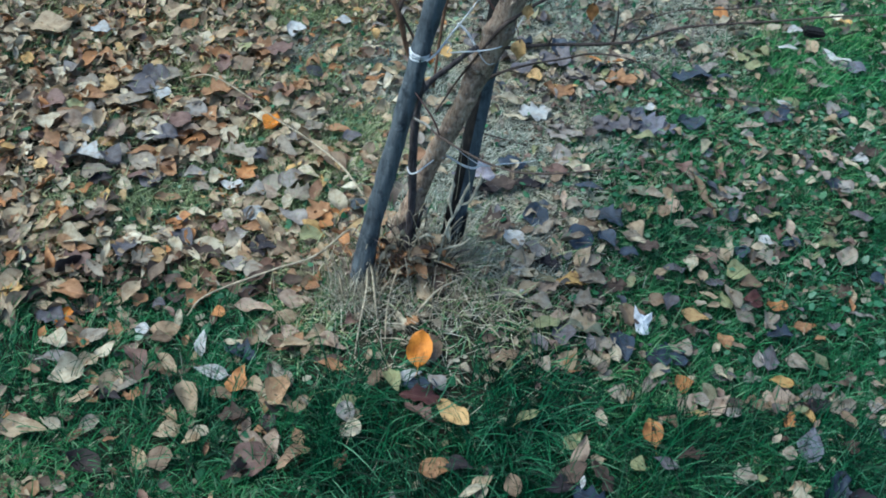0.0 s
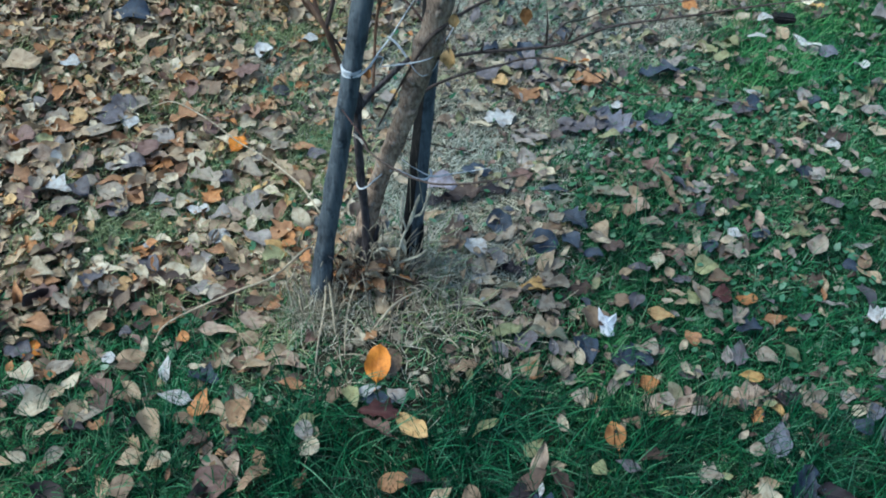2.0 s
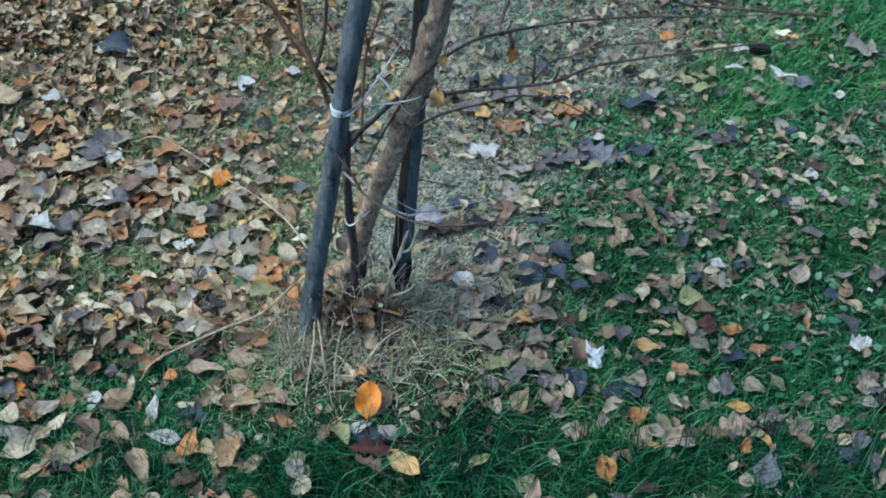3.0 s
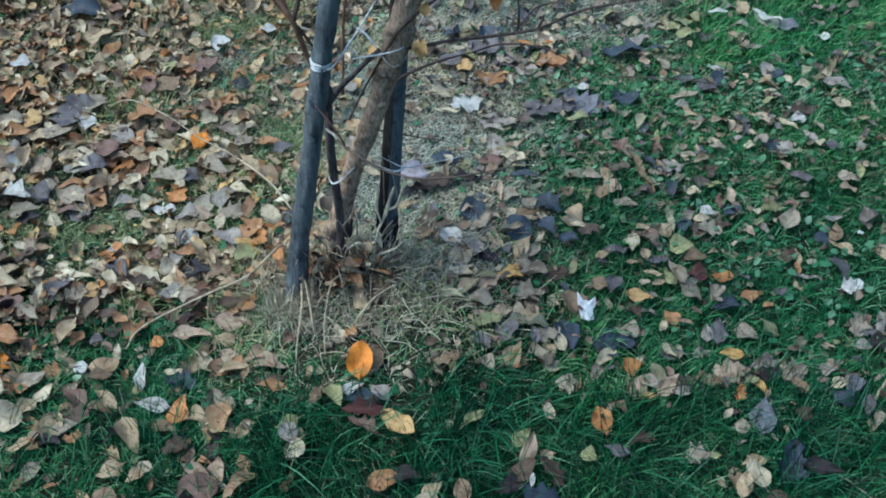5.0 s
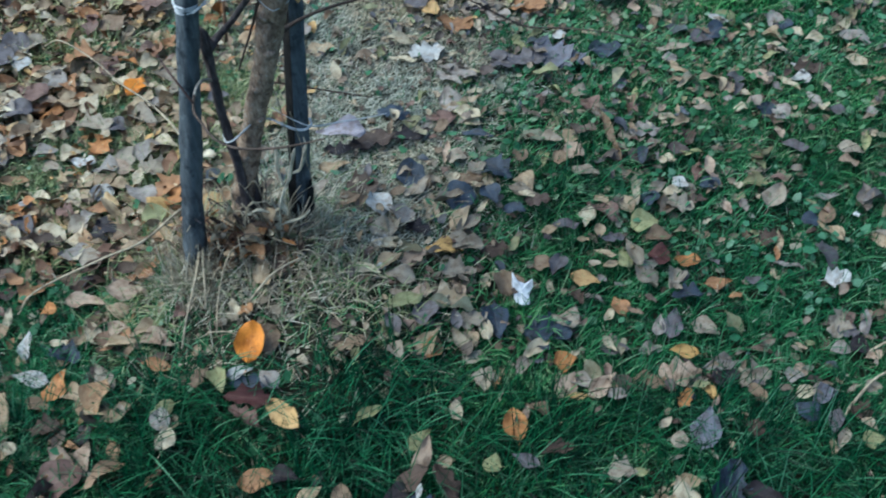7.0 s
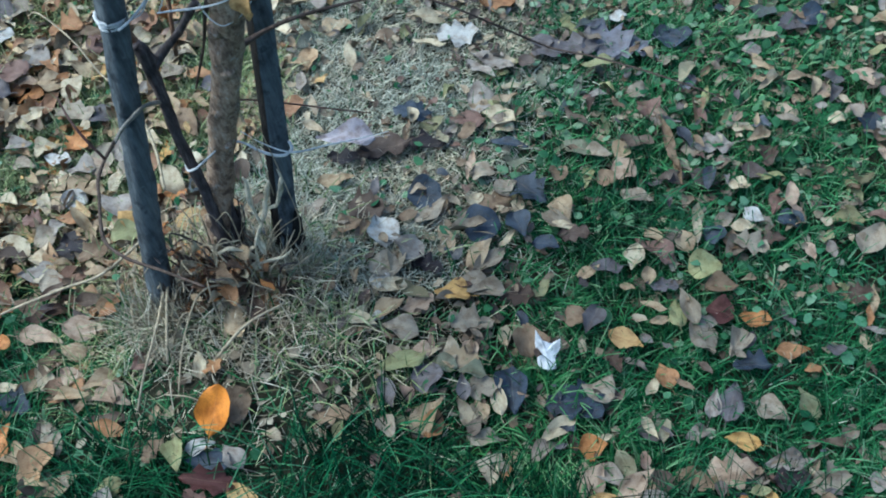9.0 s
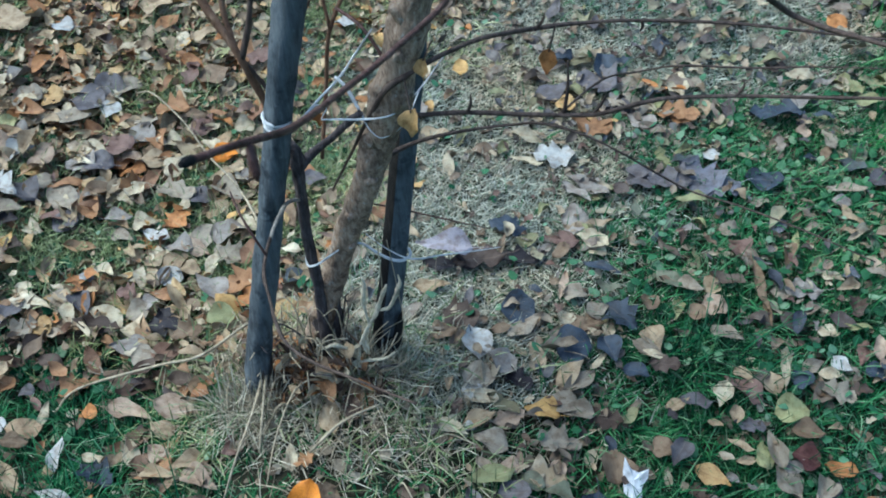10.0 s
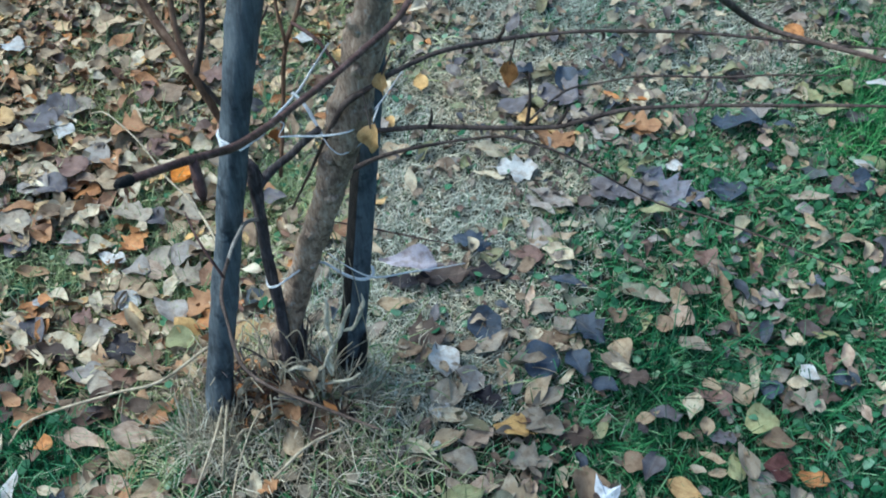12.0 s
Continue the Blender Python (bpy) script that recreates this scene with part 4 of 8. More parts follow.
limb("twig", [(0.106, 1.480, 0.545, 0.0022), (0.125, 1.49, 0.60, 0.002), (0.15, 1.50, 0.65, 0.001)], TWIG, "", 6, 4, 0.10, 20)
for a, b in (((0.304, 1.487, 0.523), (0.307, 1.489, 0.547)), ((0.434, 1.484, 0.538), (0.445, 1.488, 0.562)), ((0.366, 1.566, 0.579), (0.374, 1.562, 0.602)), ((0.405, 1.488, 0.532), (0.404, 1.50, 0.592)), ((0.474, 1.591, 0.581), (0.474, 1.59, 0.568)), ((0.568, 1.479, 0.582), (0.574, 1.482, 0.597))):
    limb("twig", [(*a, 0.0022), ((a[0] + b[0]) / 2 + 0.002, (a[1] + b[1]) / 2, (a[2] + b[2]) / 2, 0.0017), (*b, 0.0008)], TWIG, "", 5, 3, 0.1, 21)
limb("branch", [(0.30, 1.468, 0.90, 0.0052), (0.24, 1.50, 1.05, 0.0039), (0.17, 1.52, 1.25, 0.0019), (0.12, 1.52, 1.42, 0.0008)], TWIG, "", 7, 5, 0.1, 22)
limb("branch", [(0.325, 1.462, 1.05, 0.0045), (0.42, 1.48, 1.18, 0.0032), (0.50, 1.50, 1.36, 0.0013)], TWIG, "", 7, 5, 0.1, 23)


limb("shoot", [(0.101, 1.478, 0.370, 0.0026), (0.0985, 1.445, 0.398, 0.0025), (0.108, 1.400, 0.428, 0.0023), (0.119, 1.357, 0.456, 0.0021), (0.127, 1.325, 0.472, 0.0018)], GREY_TWIG, "pale grey dead shoot arching out", 7, 6, 0.12, 24)
limb("shoot", [(0.126, 1.328, 0.471, 0.0019), (0.135, 1.295, 0.488, 0.0018), (0.151, 1.250, 0.512, 0.0017), (0.173, 1.208, 0.531, 0.0016), (0.194, 1.170, 0.550, 0.0016), (0.212, 1.144, 0.564, 0.0015), (0.238, 1.124, 0.574, 0.0014), (0.288, 1.093, 0.604, 0.0012), (0.343, 1.05, 0.655, 0.0009)], TWIG, "thin dark end of a shoot", 6, 6, 0.12, 25)


limb("twig", [(0.138, 1.288, 0.492, 0.0014), (0.129, 1.290, 0.517, 0.0014), (0.115, 1.302, 0.533, 0.0012), (0.100, 1.322, 0.541, 0.0008)], RED_TWIG, "", 6, 4, 0.1, 26)
limb("twig", [(0.150, 1.505, 0.340, 0.0016), (0.175, 1.530, 0.318, 0.0014), (0.203, 1.547, 0.296, 0.0013), (0.261, 1.567, 0.263, 0.0011), (0.31, 1.585, 0.235, 0.0007)], RED_TWIG, "", 6, 4, 0.1, 27)


def hanging_leaf(x, y, z, size, tone, heading, seed, top):
    """A withered leaf still on the tree, hung from top."""
    ob = new("leaf", leaf_mesh("ovate", seed, tone))
    ob.matrix_world = pose(x, y, z, 0, 0, heading) @ pose(0, 0, 0, 0, 80, 0) @ Matrix.Diagonal((size, size * 0.7, size, 1))
    tagged(ob, "withered orange leaf hanging from a twig")
    under(ob, tree)
    limb("leaf_stalk", [(*top, 0.0011), ((x + top[0]) / 2, (y + top[1]) / 2, (z + size / 2 + top[2]) / 2, 0.001), (x, y, z + size * 0.42, 0.0009)], TWIG, "", 5, 3, 0.05, seed)


hanging_leaf(0.254, 1.442, 0.540, 0.034, "dullgold", 250, 1, (0.243, 1.466, 0.582))
hanging_leaf(0.380, 1.568, 0.535, 0.031, "rustor", 265, 3, (0.385, 1.575, 0.577))
hanging_leaf(0.264, 1.466, 0.592, 0.026, "dullgold", 240, 4, (0.272, 1.478, 0.62))
hanging_leaf(0.122, 1.53, 0.455, 0.022, "rustor", 260, 2, (0.132, 1.52, 0.475))

# ---- stakes ----
def sleeve(pts, grow, jag, seed, sides=18):
    """A thin skin round the lower end of a pole, with an uneven upper edge."""
    path = smooth_path(pts, 4)
    rnd = random.Random(seed)
    bm = bmesh.new()
    edge = [1 - jag * rnd.random() for _ in range(sides)]
    rings = []
    for i, (x, y, z, r) in enumerate(path):
        f = i / (len(path) - 1)
        row = []
        for k in range(sides):
            w = 2 * math.pi * k / sides
            g = f * edge[k]
            p = path[0] + (path[-1] - path[0]) * g
            q = (p[3] + grow * (1 - 0.9 * f)) * (1 + 0.04 * rnd.uniform(-1, 1))
            row.append(bm.verts.new((p[0] + q * math.cos(w), p[1] + q * math.sin(w), p[2])))
        rings.append(row)
    for a, b in zip(rings, rings[1:]):
        for k in range(sides):
            bm.faces.new((a[k], a[(k + 1) % sides], b[(k + 1) % sides], b[k])).smooth = True
    bm.faces.new(rings[0][::-1])
    return bm


def squared_pole(pts, turn, dark_faces, seed):
    """A hewn square pole as two shells: its plain faces, and the charred, shaded ones."""
    path = smooth_path(pts, 8)
    rnd = random.Random(seed)
    across = 5
    plain, dark = bmesh.new(), bmesh.new()
    rows = []
    for i, (x, y, z, r) in enumerate(path):
        ring_pts = []
        for k in range(4):
            a0, a1 = turn + k * math.pi / 2, turn + (k + 1) * math.pi / 2
            for m in range(across):
                f = m / across
                px, py = math.cos(a0) * (1 - f) + math.cos(a1) * f, math.sin(a0) * (1 - f) + math.sin(a1) * f
                bulge = 1 + 0.10 * math.sin(math.pi * f) - (0.05 if m == 0 else 0)
                bulge += 0.07 * noise.noise(Vector((px * 2.5, py * 2.5 + seed, z * 22))) + 0.02 * rnd.uniform(-1, 1)
                ring_pts.append(Vector((x + r * bulge * px, y + r * bulge * py, z)))
        rows.append(ring_pts)
    n = 4 * across
    for bm, charred in ((plain, False), (dark, True)):
        verts = {}
        at = lambda i, k: verts.setdefault((i, k), bm.verts.new(rows[i][k])) if (i, k) not in verts else verts[(i, k)]
        for i in range(len(rows) - 1):
            for k in range(n):
                if (k // across in dark_faces) == charred:
                    bm.faces.new((at(i, k), at(i, (k + 1) % n), at(i + 1, (k + 1) % n), at(i + 1, k))).smooth = True
    return plain, dark


under(part("trunk_foot", sleeve([(0.074, 1.498, 0.02, 0.0290), (0.081, 1.497, 0.07, 0.0242), (0.090, 1.497, 0.115, 0.0204), (0.104, 1.496, 0.165, 0.0184), (0.116, 1.499, 0.205, 0.0174)], 0.0020, 0.55, 36), BARK_DARK, None, "dark lower end of the trunk"), tree)
stake = empty_at("wooden_stake", (0.006, 1.403, 0.06), "weathered blue grey wooden stake leaning towards the trunk", "stake", "stakes round the tree")
under(stem("pole", [(0.004, 1.396, -0.04, 0.0190), (0.013, 1.402, 0.05, 0.0186), (0.017, 1.405, 0.09, 0.0178), (0.033, 1.418, 0.18, 0.0165), (0.059, 1.431, 0.30, 0.0153), (0.080, 1.442, 0.40, 0.0147), (0.101, 1.453, 0.50, 0.0147), (0.122, 1.464, 0.60, 0.0153), (0.150, 1.480, 0.72, 0.0158), (0.186, 1.498, 0.90, 0.0153), (0.248, 1.53, 1.2, 0.0142)], STAKE_WOOD, None, "", 20, 10, 0.055, 31, 0.35), stake)
under(part("foot", sleeve([(0.004, 1.396, -0.03, 0.0200), (0.013, 1.402, 0.05, 0.0196), (0.017, 1.405, 0.09, 0.0186), (0.026, 1.4125, 0.14, 0.0182)], 0.0022, 0.45, 35), STAKE_FOOT, None, "dark lower end of the stake"), stake)
stake_b = empty_at("wooden_stake", (0.178, 1.489, 0.06), "square wooden stake with one side black from char and shade", "stake", "stakes round the tree")
# The black of one face carries its unlit side as well as char.
hewn, charred = squared_pole([(0.168, 1.476, -0.04, 0.0215), (0.176, 1.487, 0.05, 0.0210), (0.183, 1.498, 0.12, 0.0200), (0.195, 1.515, 0.22, 0.0190), (0.209, 1.536, 0.35, 0.0185), (0.225, 1.560, 0.50, 0.0180), (0.246, 1.592, 0.70, 0.0178), (0.28, 1.64, 1.0, 0.017), (0.30, 1.67, 1.2, 0.016)], radians(170), (0,), 33)
under(part("pole", hewn, STAKE_WOOD, None), stake_b)
under(part("charred_shaded_face", charred, BLACK, None, "black stake face with char and shade in its colour"), stake_b)
under(part("foot", sleeve([(0.171, 1.480, -0.02, 0.0225), (0.177, 1.488, 0.06, 0.0215), (0.181, 1.494, 0.10, 0.0208), (0.187, 1.503, 0.15, 0.0200)], 0.0016, 0.35, 34), BLACK, None, "black lower end of the stake"), stake_b)


# ---- strings ----
def loop_round(cx, cy, cz, r, tilt, turns, rc, seed, rise=0.003):
    pts = []
    for k in range(int(turns * 10) + 1):
        a = 2 * math.pi * k / 10
        pts.append((cx + r * math.cos(a), cy + r * math.sin(a), cz + tilt * math.cos(a) + rise * k / 10, rc))
    return pts


cord = empty_at("tie_string", (0.104, 1.455, 0.515), "white string tied round the stake and the trunk", "string")
for k in range(3):
    under(stem("wrap", loop_round(0.1035, 1.4545, 0.511 + 0.0042 * k, 0.0142 + 0.0003 * k, 0.001 - 0.002 * k, 1.05, 0.0019, 40 + k, 0.002), CORD, None, "", 6, 2, 0.15, 40 + k), cord)
for k, pts in enumerate((
        [(0.114, 1.439, 0.514, 0.0016), (0.128, 1.45, 0.520, 0.0016), (0.147, 1.480, 0.532, 0.0015), (0.164, 1.499, 0.545, 0.0014), (0.184, 1.505, 0.575, 0.0012), (0.203, 1.507, 0.605, 0.0010)],
        [(0.160, 1.497, 0.547, 0.0018), (0.172, 1.490, 0.541, 0.0019), (0.186, 1.478, 0.527, 0.0018), (0.196, 1.468, 0.515, 0.0014)],
        [(0.150, 1.462, 0.516, 0.0010), (0.170, 1.463, 0.518, 0.0012), (0.190, 1.462, 0.521, 0.0012), (0.214, 1.462, 0.526, 0.0011), (0.232, 1.470, 0.530, 0.0010), (0.252, 1.50, 0.540, 0.0009), (0.270, 1.535, 0.555, 0.0008)],
        [(0.196, 1.468, 0.513, 0.0008), (0.204, 1.464, 0.503, 0.0007), (0.216, 1.466, 0.495, 0.0006), (0.234, 1.490, 0.497, 0.0006), (0.240, 1.545, 0.50, 0.0010)],
        [(0.121, 1.447, 0.517, 0.0009), (0.132, 1.462, 0.515, 0.0008), (0.143, 1.470, 0.528, 0.0008), (0.152, 1.478, 0.520, 0.0008), (0.146, 1.472, 0.508, 0.0006)])):
    under(stem("cord", pts, CORD, None, "", 6, 5, 0.12, 50 + k), cord)
cord_b = empty_at("tie_string", (0.205, 1.53, 0.245), "thin white string round the stake and the trunk", "string")
for k, pts in enumerate((
        [(0.219, 1.512, 0.262, 0.0017), (0.221, 1.508, 0.252, 0.0021), (0.211, 1.503, 0.246, 0.0022), (0.196, 1.500, 0.250, 0.0021), (0.182, 1.500, 0.258, 0.0018), (0.160, 1.505, 0.268, 0.0014), (0.146, 1.500, 0.272, 0.0009)],
        [(0.090, 1.480, 0.262, 0.0010), (0.096, 1.467, 0.258, 0.0014), (0.108, 1.466, 0.262, 0.0016), (0.122, 1.474, 0.270, 0.0015), (0.136, 1.480, 0.280, 0.0012)],
        [(0.170, 1.495, 0.30, 0.0006), (0.195, 1.492, 0.280, 0.0006), (0.225, 1.500, 0.255, 0.0012), (0.262, 1.53, 0.235, 0.0010), (0.30, 1.56, 0.215, 0.0008), (0.33, 1.58, 0.205, 0.0005)])):
    under(stem("cord", pts, CORD, None, "", 6, 5, 0.12, 60 + k), cord_b)

# ---- dry stalks, twigs and scraps on the ground ----
def stalk(pts, r, label, mat=STALK, name="dry_stalk", seed=0, group="dry stalks"):
    full = [(x, y, float(lift(x, y)) + up, r * (1 - 0.5 * i / len(pts))) for i, (x, y, up) in enumerate(pts)]
    tagged(stem(name, full, mat, None, "", 6, 5, 0.12, seed), label, "stalk" if mat is STALK else "twig", group)


stalk([(0.011, 1.524, 0.125), (-0.033, 1.613, 0.14), (-0.088, 1.697, 0.14), (-0.144, 1.760, 0.14), (-0.199, 1.810, 0.14), (-0.272, 1.888, 0.14), (-0.364, 1.966, 0.13), (-0.45, 2.05, 0.05)], 0.0023, "long pale dry stalk arching over the litter", seed=1)
stalk([(0.012, 1.455, 0.07), (-0.012, 1.478, 0.08), (-0.071, 1.420, 0.08), (-0.147, 1.410, 0.075), (-0.274, 1.386, 0.05), (-0.31, 1.36, 0.02)], 0.0026, "pale dry stalk lying out from the stakes", seed=2)
stalk([(0.025, 1.430, 0.055), (0.037, 1.369, 0.050), (0.049, 1.294, 0.030)], 0.0026, "pale dry stalk on matted grass", seed=3)
stalk([(0.024, 1.425, 0.055), (0.027, 1.349, 0.045), (0.019, 1.280, 0.034), (0.014, 1.233, 0.022)], 0.0022, "thin pale dry stalk on matted grass", seed=4)
stalk([(0.116, 1.302, 0.028), (0.153, 1.343, 0.042), (0.196, 1.383, 0.036)], 0.0024, "short pale dry stalk lying aslant", seed=5)
stalk([(0.168, 1.488, 0.01), (0.180, 1.495, 0.12), (0.184, 1.491, 0.25), (0.178, 1.487, 0.33)], 0.0010, "thin straw standing against the stake", seed=7)
stalk([(0.158, 1.468, 0.01), (0.209, 1.475, 0.08), (0.204, 1.490, 0.17), (0.195, 1.498, 0.25)], 0.0009, "thin straw standing against the stake", seed=8)
stalk([(0.127, 1.422, 0.0), (0.153, 1.442, 0.04), (0.176, 1.458, 0.09), (0.195, 1.462, 0.12)], 0.0014, "thin dry stem bearing curled leaves", seed=14)
stalk([(0.166, 1.451, 0.0), (0.168, 1.457, 0.06), (0.170, 1.459, 0.11)], 0.0012, "thin dry stem bearing curled leaves", seed=15)
stalk([(0.112, 1.408, 0.03), (0.095, 1.389, 0.055), (0.078, 1.369, 0.05), (0.066, 1.315, 0.03), (0.065, 1.262, 0.012)], 0.0016, "pale bent dry stalk on matted grass", seed=17)
stalk([(0.993, 1.117, 0.018), (1.032, 1.163, 0.03), (1.089, 1.208, 0.032), (1.174, 1.213, 0.02)], 0.0028, "pale grey twig lying in the grass", STALK, "fallen_twig", 9, "fallen twigs")
stalk([(1.073, 1.251, 0.02), (1.107, 1.264, 0.03), (1.155, 1.273, 0.025)], 0.0024, "pale grey twig lying in the grass", STALK, "fallen_twig", 10, "fallen twigs")
stalk([(0.880, 1.016, 0.02), (0.913, 0.968, 0.028), (0.955, 0.909, 0.02)], 0.0018, "thin pale twig lying in the grass", STALK, "fallen_twig", 11, "fallen twigs")
rs = random.Random(77)
for k in range(26):
    a, d = rs.uniform(0, 6.28), rs.uniform(0.03, 0.2)
    x, y, h = 0.12 + d * math.cos(a), 1.40 + 0.8 * d * math.sin(a), rs.uniform(0, 6.28)
    l = rs.uniform(0.03, 0.08)
    stalk([(x, y, 0.005), (x + l * 0.4 * math.cos(h), y + l * 0.4 * math.sin(h), rs.uniform(0.015, 0.05)), (x + l * math.cos(h), y + l * math.sin(h), rs.uniform(0.005, 0.07))], rs.uniform(0.0008, 0.0016), "short dry stem at the foot of the tree", STALK, "dry_stalk", 100 + k)


def standing_leaf(x, y, z, length, width, heading, lean, tone):
    """A narrow curled dead leaf standing at the foot of the stakes."""
    ob = new("curled_leaf", leaf_mesh("long", int(x * 1000) % 9, tone))
    ob.matrix_world = pose(x, y, z, 0, 0, heading) @ pose(0, 0, 0, 0, -lean, 0) @ Matrix.Diagonal((length, width, length, 1))
    tagged(ob, "narrow pale curled dead leaf standing by the stake", "leaf", "curled leaves")


for a in ((0.168, 1.438, 0.150, 0.045, 0.013, 115, 60), (0.150, 1.430, 0.115, 0.050, 0.016, 150, 65), (0.120, 1.400, 0.105, 0.052, 0.017, 200, 35), (0.14, 1.41, 0.105, 0.045, 0.016, 320, 35), (0.085, 1.42, 0.150, 0.048, 0.016, 300, 60), (0.060, 1.405, 0.120, 0.045, 0.014, 30, 50), (0.105, 1.385, 0.095, 0.045, 0.014, 250, 25)):
    standing_leaf(*a, "pale" if a[0] < 0.13 else "cream")


rl = random.Random(91)
for k in range(34):
    a, d = rl.uniform(0, 6.28), 0.105 * math.sqrt(rl.random())
    x, y = 0.085 + 1.1 * d * math.cos(a), 1.425 + 0.55 * d * math.sin(a)
    size = rl.uniform(0.028, 0.055)
    ob = new("withered_leaf", leaf_mesh(rl.choice(("ovate", "long", "oval", "lobed")), rl.randrange(14), rl.choice(("rust", "brown", "umber", "tan", "brownr", "rust", "greyb", "dark", "rustor"))))
    ob.matrix_world = pose(x, y, float(lift(x, y)) + 0.012 + 0.030 * rl.random() * (1 - d / 0.12), rl.uniform(-50, 50), rl.uniform(-55, 25), rl.uniform(0, 360)) @ Matrix.Diagonal((size, size * rl.uniform(0.4, 0.6), size, 1))
    tagged(ob, "withered brown leaf caught between stakes and trunk", "leaf", "withered leaves")


dried = empty_at("dried_stem", (0.150, 1.425, 0.05), "pale cream dried stem with curled upright pods", "dry stem")
under(stem("stalk", [(0.150, 1.425, 0.035, 0.0017), (0.155, 1.427, 0.09, 0.0019), (0.162, 1.430, 0.145, 0.0020), (0.169, 1.440, 0.166, 0.0021), (0.177, 1.445, 0.181, 0.0021)], POD, None, "", 7, 6, 0.3, 70), dried)
for k, pts in enumerate((
        [(0.175, 1.444, 0.178, 0.0017), (0.169, 1.450, 0.202, 0.0027), (0.169, 1.452, 0.226, 0.0031), (0.172, 1.455, 0.246, 0.0027), (0.170, 1.455, 0.260, 0.0008)],
        [(0.177, 1.445, 0.181, 0.0019), (0.185, 1.450, 0.200, 0.0028), (0.191, 1.453, 0.222, 0.0031), (0.197, 1.455, 0.240, 0.0023), (0.201, 1.456, 0.252, 0.0007)],
        [(0.187, 1.450, 0.203, 0.0014), (0.203, 1.451, 0.212, 0.0023), (0.213, 1.453, 0.238, 0.0028), (0.219, 1.455, 0.260, 0.0020), (0.218, 1.455, 0.276, 0.0006)],
        [(0.162, 1.430, 0.146, 0.0017), (0.148, 1.425, 0.142, 0.0023), (0.131, 1.420, 0.156, 0.0025), (0.116, 1.416, 0.150, 0.0017), (0.108, 1.415, 0.158, 0.0006)],
        [(0.157, 1.428, 0.110, 0.0014), (0.176, 1.430, 0.116, 0.0020), (0.195, 1.430, 0.124, 0.0022), (0.210, 1.430, 0.142, 0.0007)])):
    under(stem("pod", pts, POD, None, "", 8, 6, 0.42, 71 + k), dried)


def paper_scrap():
    """A torn, folded white scrap with two raised corners."""
    bm = bmesh.new()
    rim = [(-0.010, -0.022, 0.0), (0.002, -0.028, 0.003), (0.015, -0.024, 0.0), (0.012, -0.010, 0.004), (0.018, 0.004, 0.008), (0.017, 0.016, 0.013), (0.006, 0.009, 0.006), (-0.006, 0.012, 0.008), (-0.017, 0.026, 0.016), (-0.016, 0.008, 0.006)]
    top = [bm.verts.new(p) for p in rim]
    low = [bm.verts.new((x, y, z - 0.0012)) for x, y, z in rim]
    ct, cl = bm.verts.new((0, -0.002, 0.009)), bm.verts.new((0, -0.002, 0.0078))
    n = len(rim)
    for i in range(n):
        j = (i + 1) % n
        bm.faces.new((top[i], top[j], ct))
        bm.faces.new((low[j], low[i], cl))
        bm.faces.new((top[j], top[i], low[i], low[j]))
    ob = part("paper_scrap", bm, PAPER)
    ob.matrix_world = pose(0.543, 1.370, float(lift(0.543, 1.370)) + 0.030, 28, 4, 0)
    tagged(ob, "torn white paper scrap lying in the grass", "paper scrap")


def black_chip():
    bm = bmesh.new()
    bmesh.ops.create_cube(bm, size=1)
    for v in bm.verts:
        v.co = Vector((v.co.x * 0.052 + 0.004 * math.sin(9 * v.co.y), v.co.y * 0.026, v.co.z * 0.024 * (1 + 0.3 * v.co.x)))
    bmesh.ops.bevel(bm, geom=bm.edges[:], offset=0.004, segments=2, affect="EDGES")
    ob = part("charred_chip", bm, BLACK)
    ob.matrix_world = pose(1.11, 2.33, float(lift(1.11, 2.33)) + 0.046, 8, 6, -8)
    tagged(ob, "small black charred wood chip on grass", "wood chip")


paper_scrap()
black_chip()

# ---- brown leaves and stems gathered at the foot of the tree ----
foot = random.Random(9)
for k in range(30):
    a = foot.uniform(0, 6.28)
    x, y = 0.09 + foot.uniform(0.02, 0.10) * math.cos(a), 1.425 + foot.uniform(0.0, 0.06) * math.sin(a)
    tone = foot.choice(("umber", "rust", "brown", "rust", "tan", "greyb", "rustor"))
    size = foot.uniform(0.025, 0.045)
    leaf(foot.choice(("ovate", "long", "oval")), tone, x, y, size, size * foot.uniform(0.4, 0.7), foot.uniform(0, 360), foot.gauss(15, 18), foot.gauss(0, 25), "withered brown leaf caught at the foot of the tree", foot.uniform(0.02, 0.05))
for k in range(16):
    a = foot.uniform(0, 6.28)
    x, y, h = 0.09 + foot.uniform(0.0, 0.10) * math.cos(a), 1.44 + foot.uniform(0.0, 0.05) * math.sin(a), foot.uniform(0, 6.28)
    l = foot.uniform(0.03, 0.09)
    stalk([(x, y, 0.0), (x + l * 0.5 * math.cos(h), y + l * 0.5 * math.sin(h), foot.uniform(0.02, 0.05)), (x + l * math.cos(h), y + l * math.sin(h), foot.uniform(0.01, 0.09))], foot.uniform(0.001, 0.002), "brown dead shoot at the foot of the tree", TAN_TWIG, "dead_shoot", 200 + k, "dead shoots")

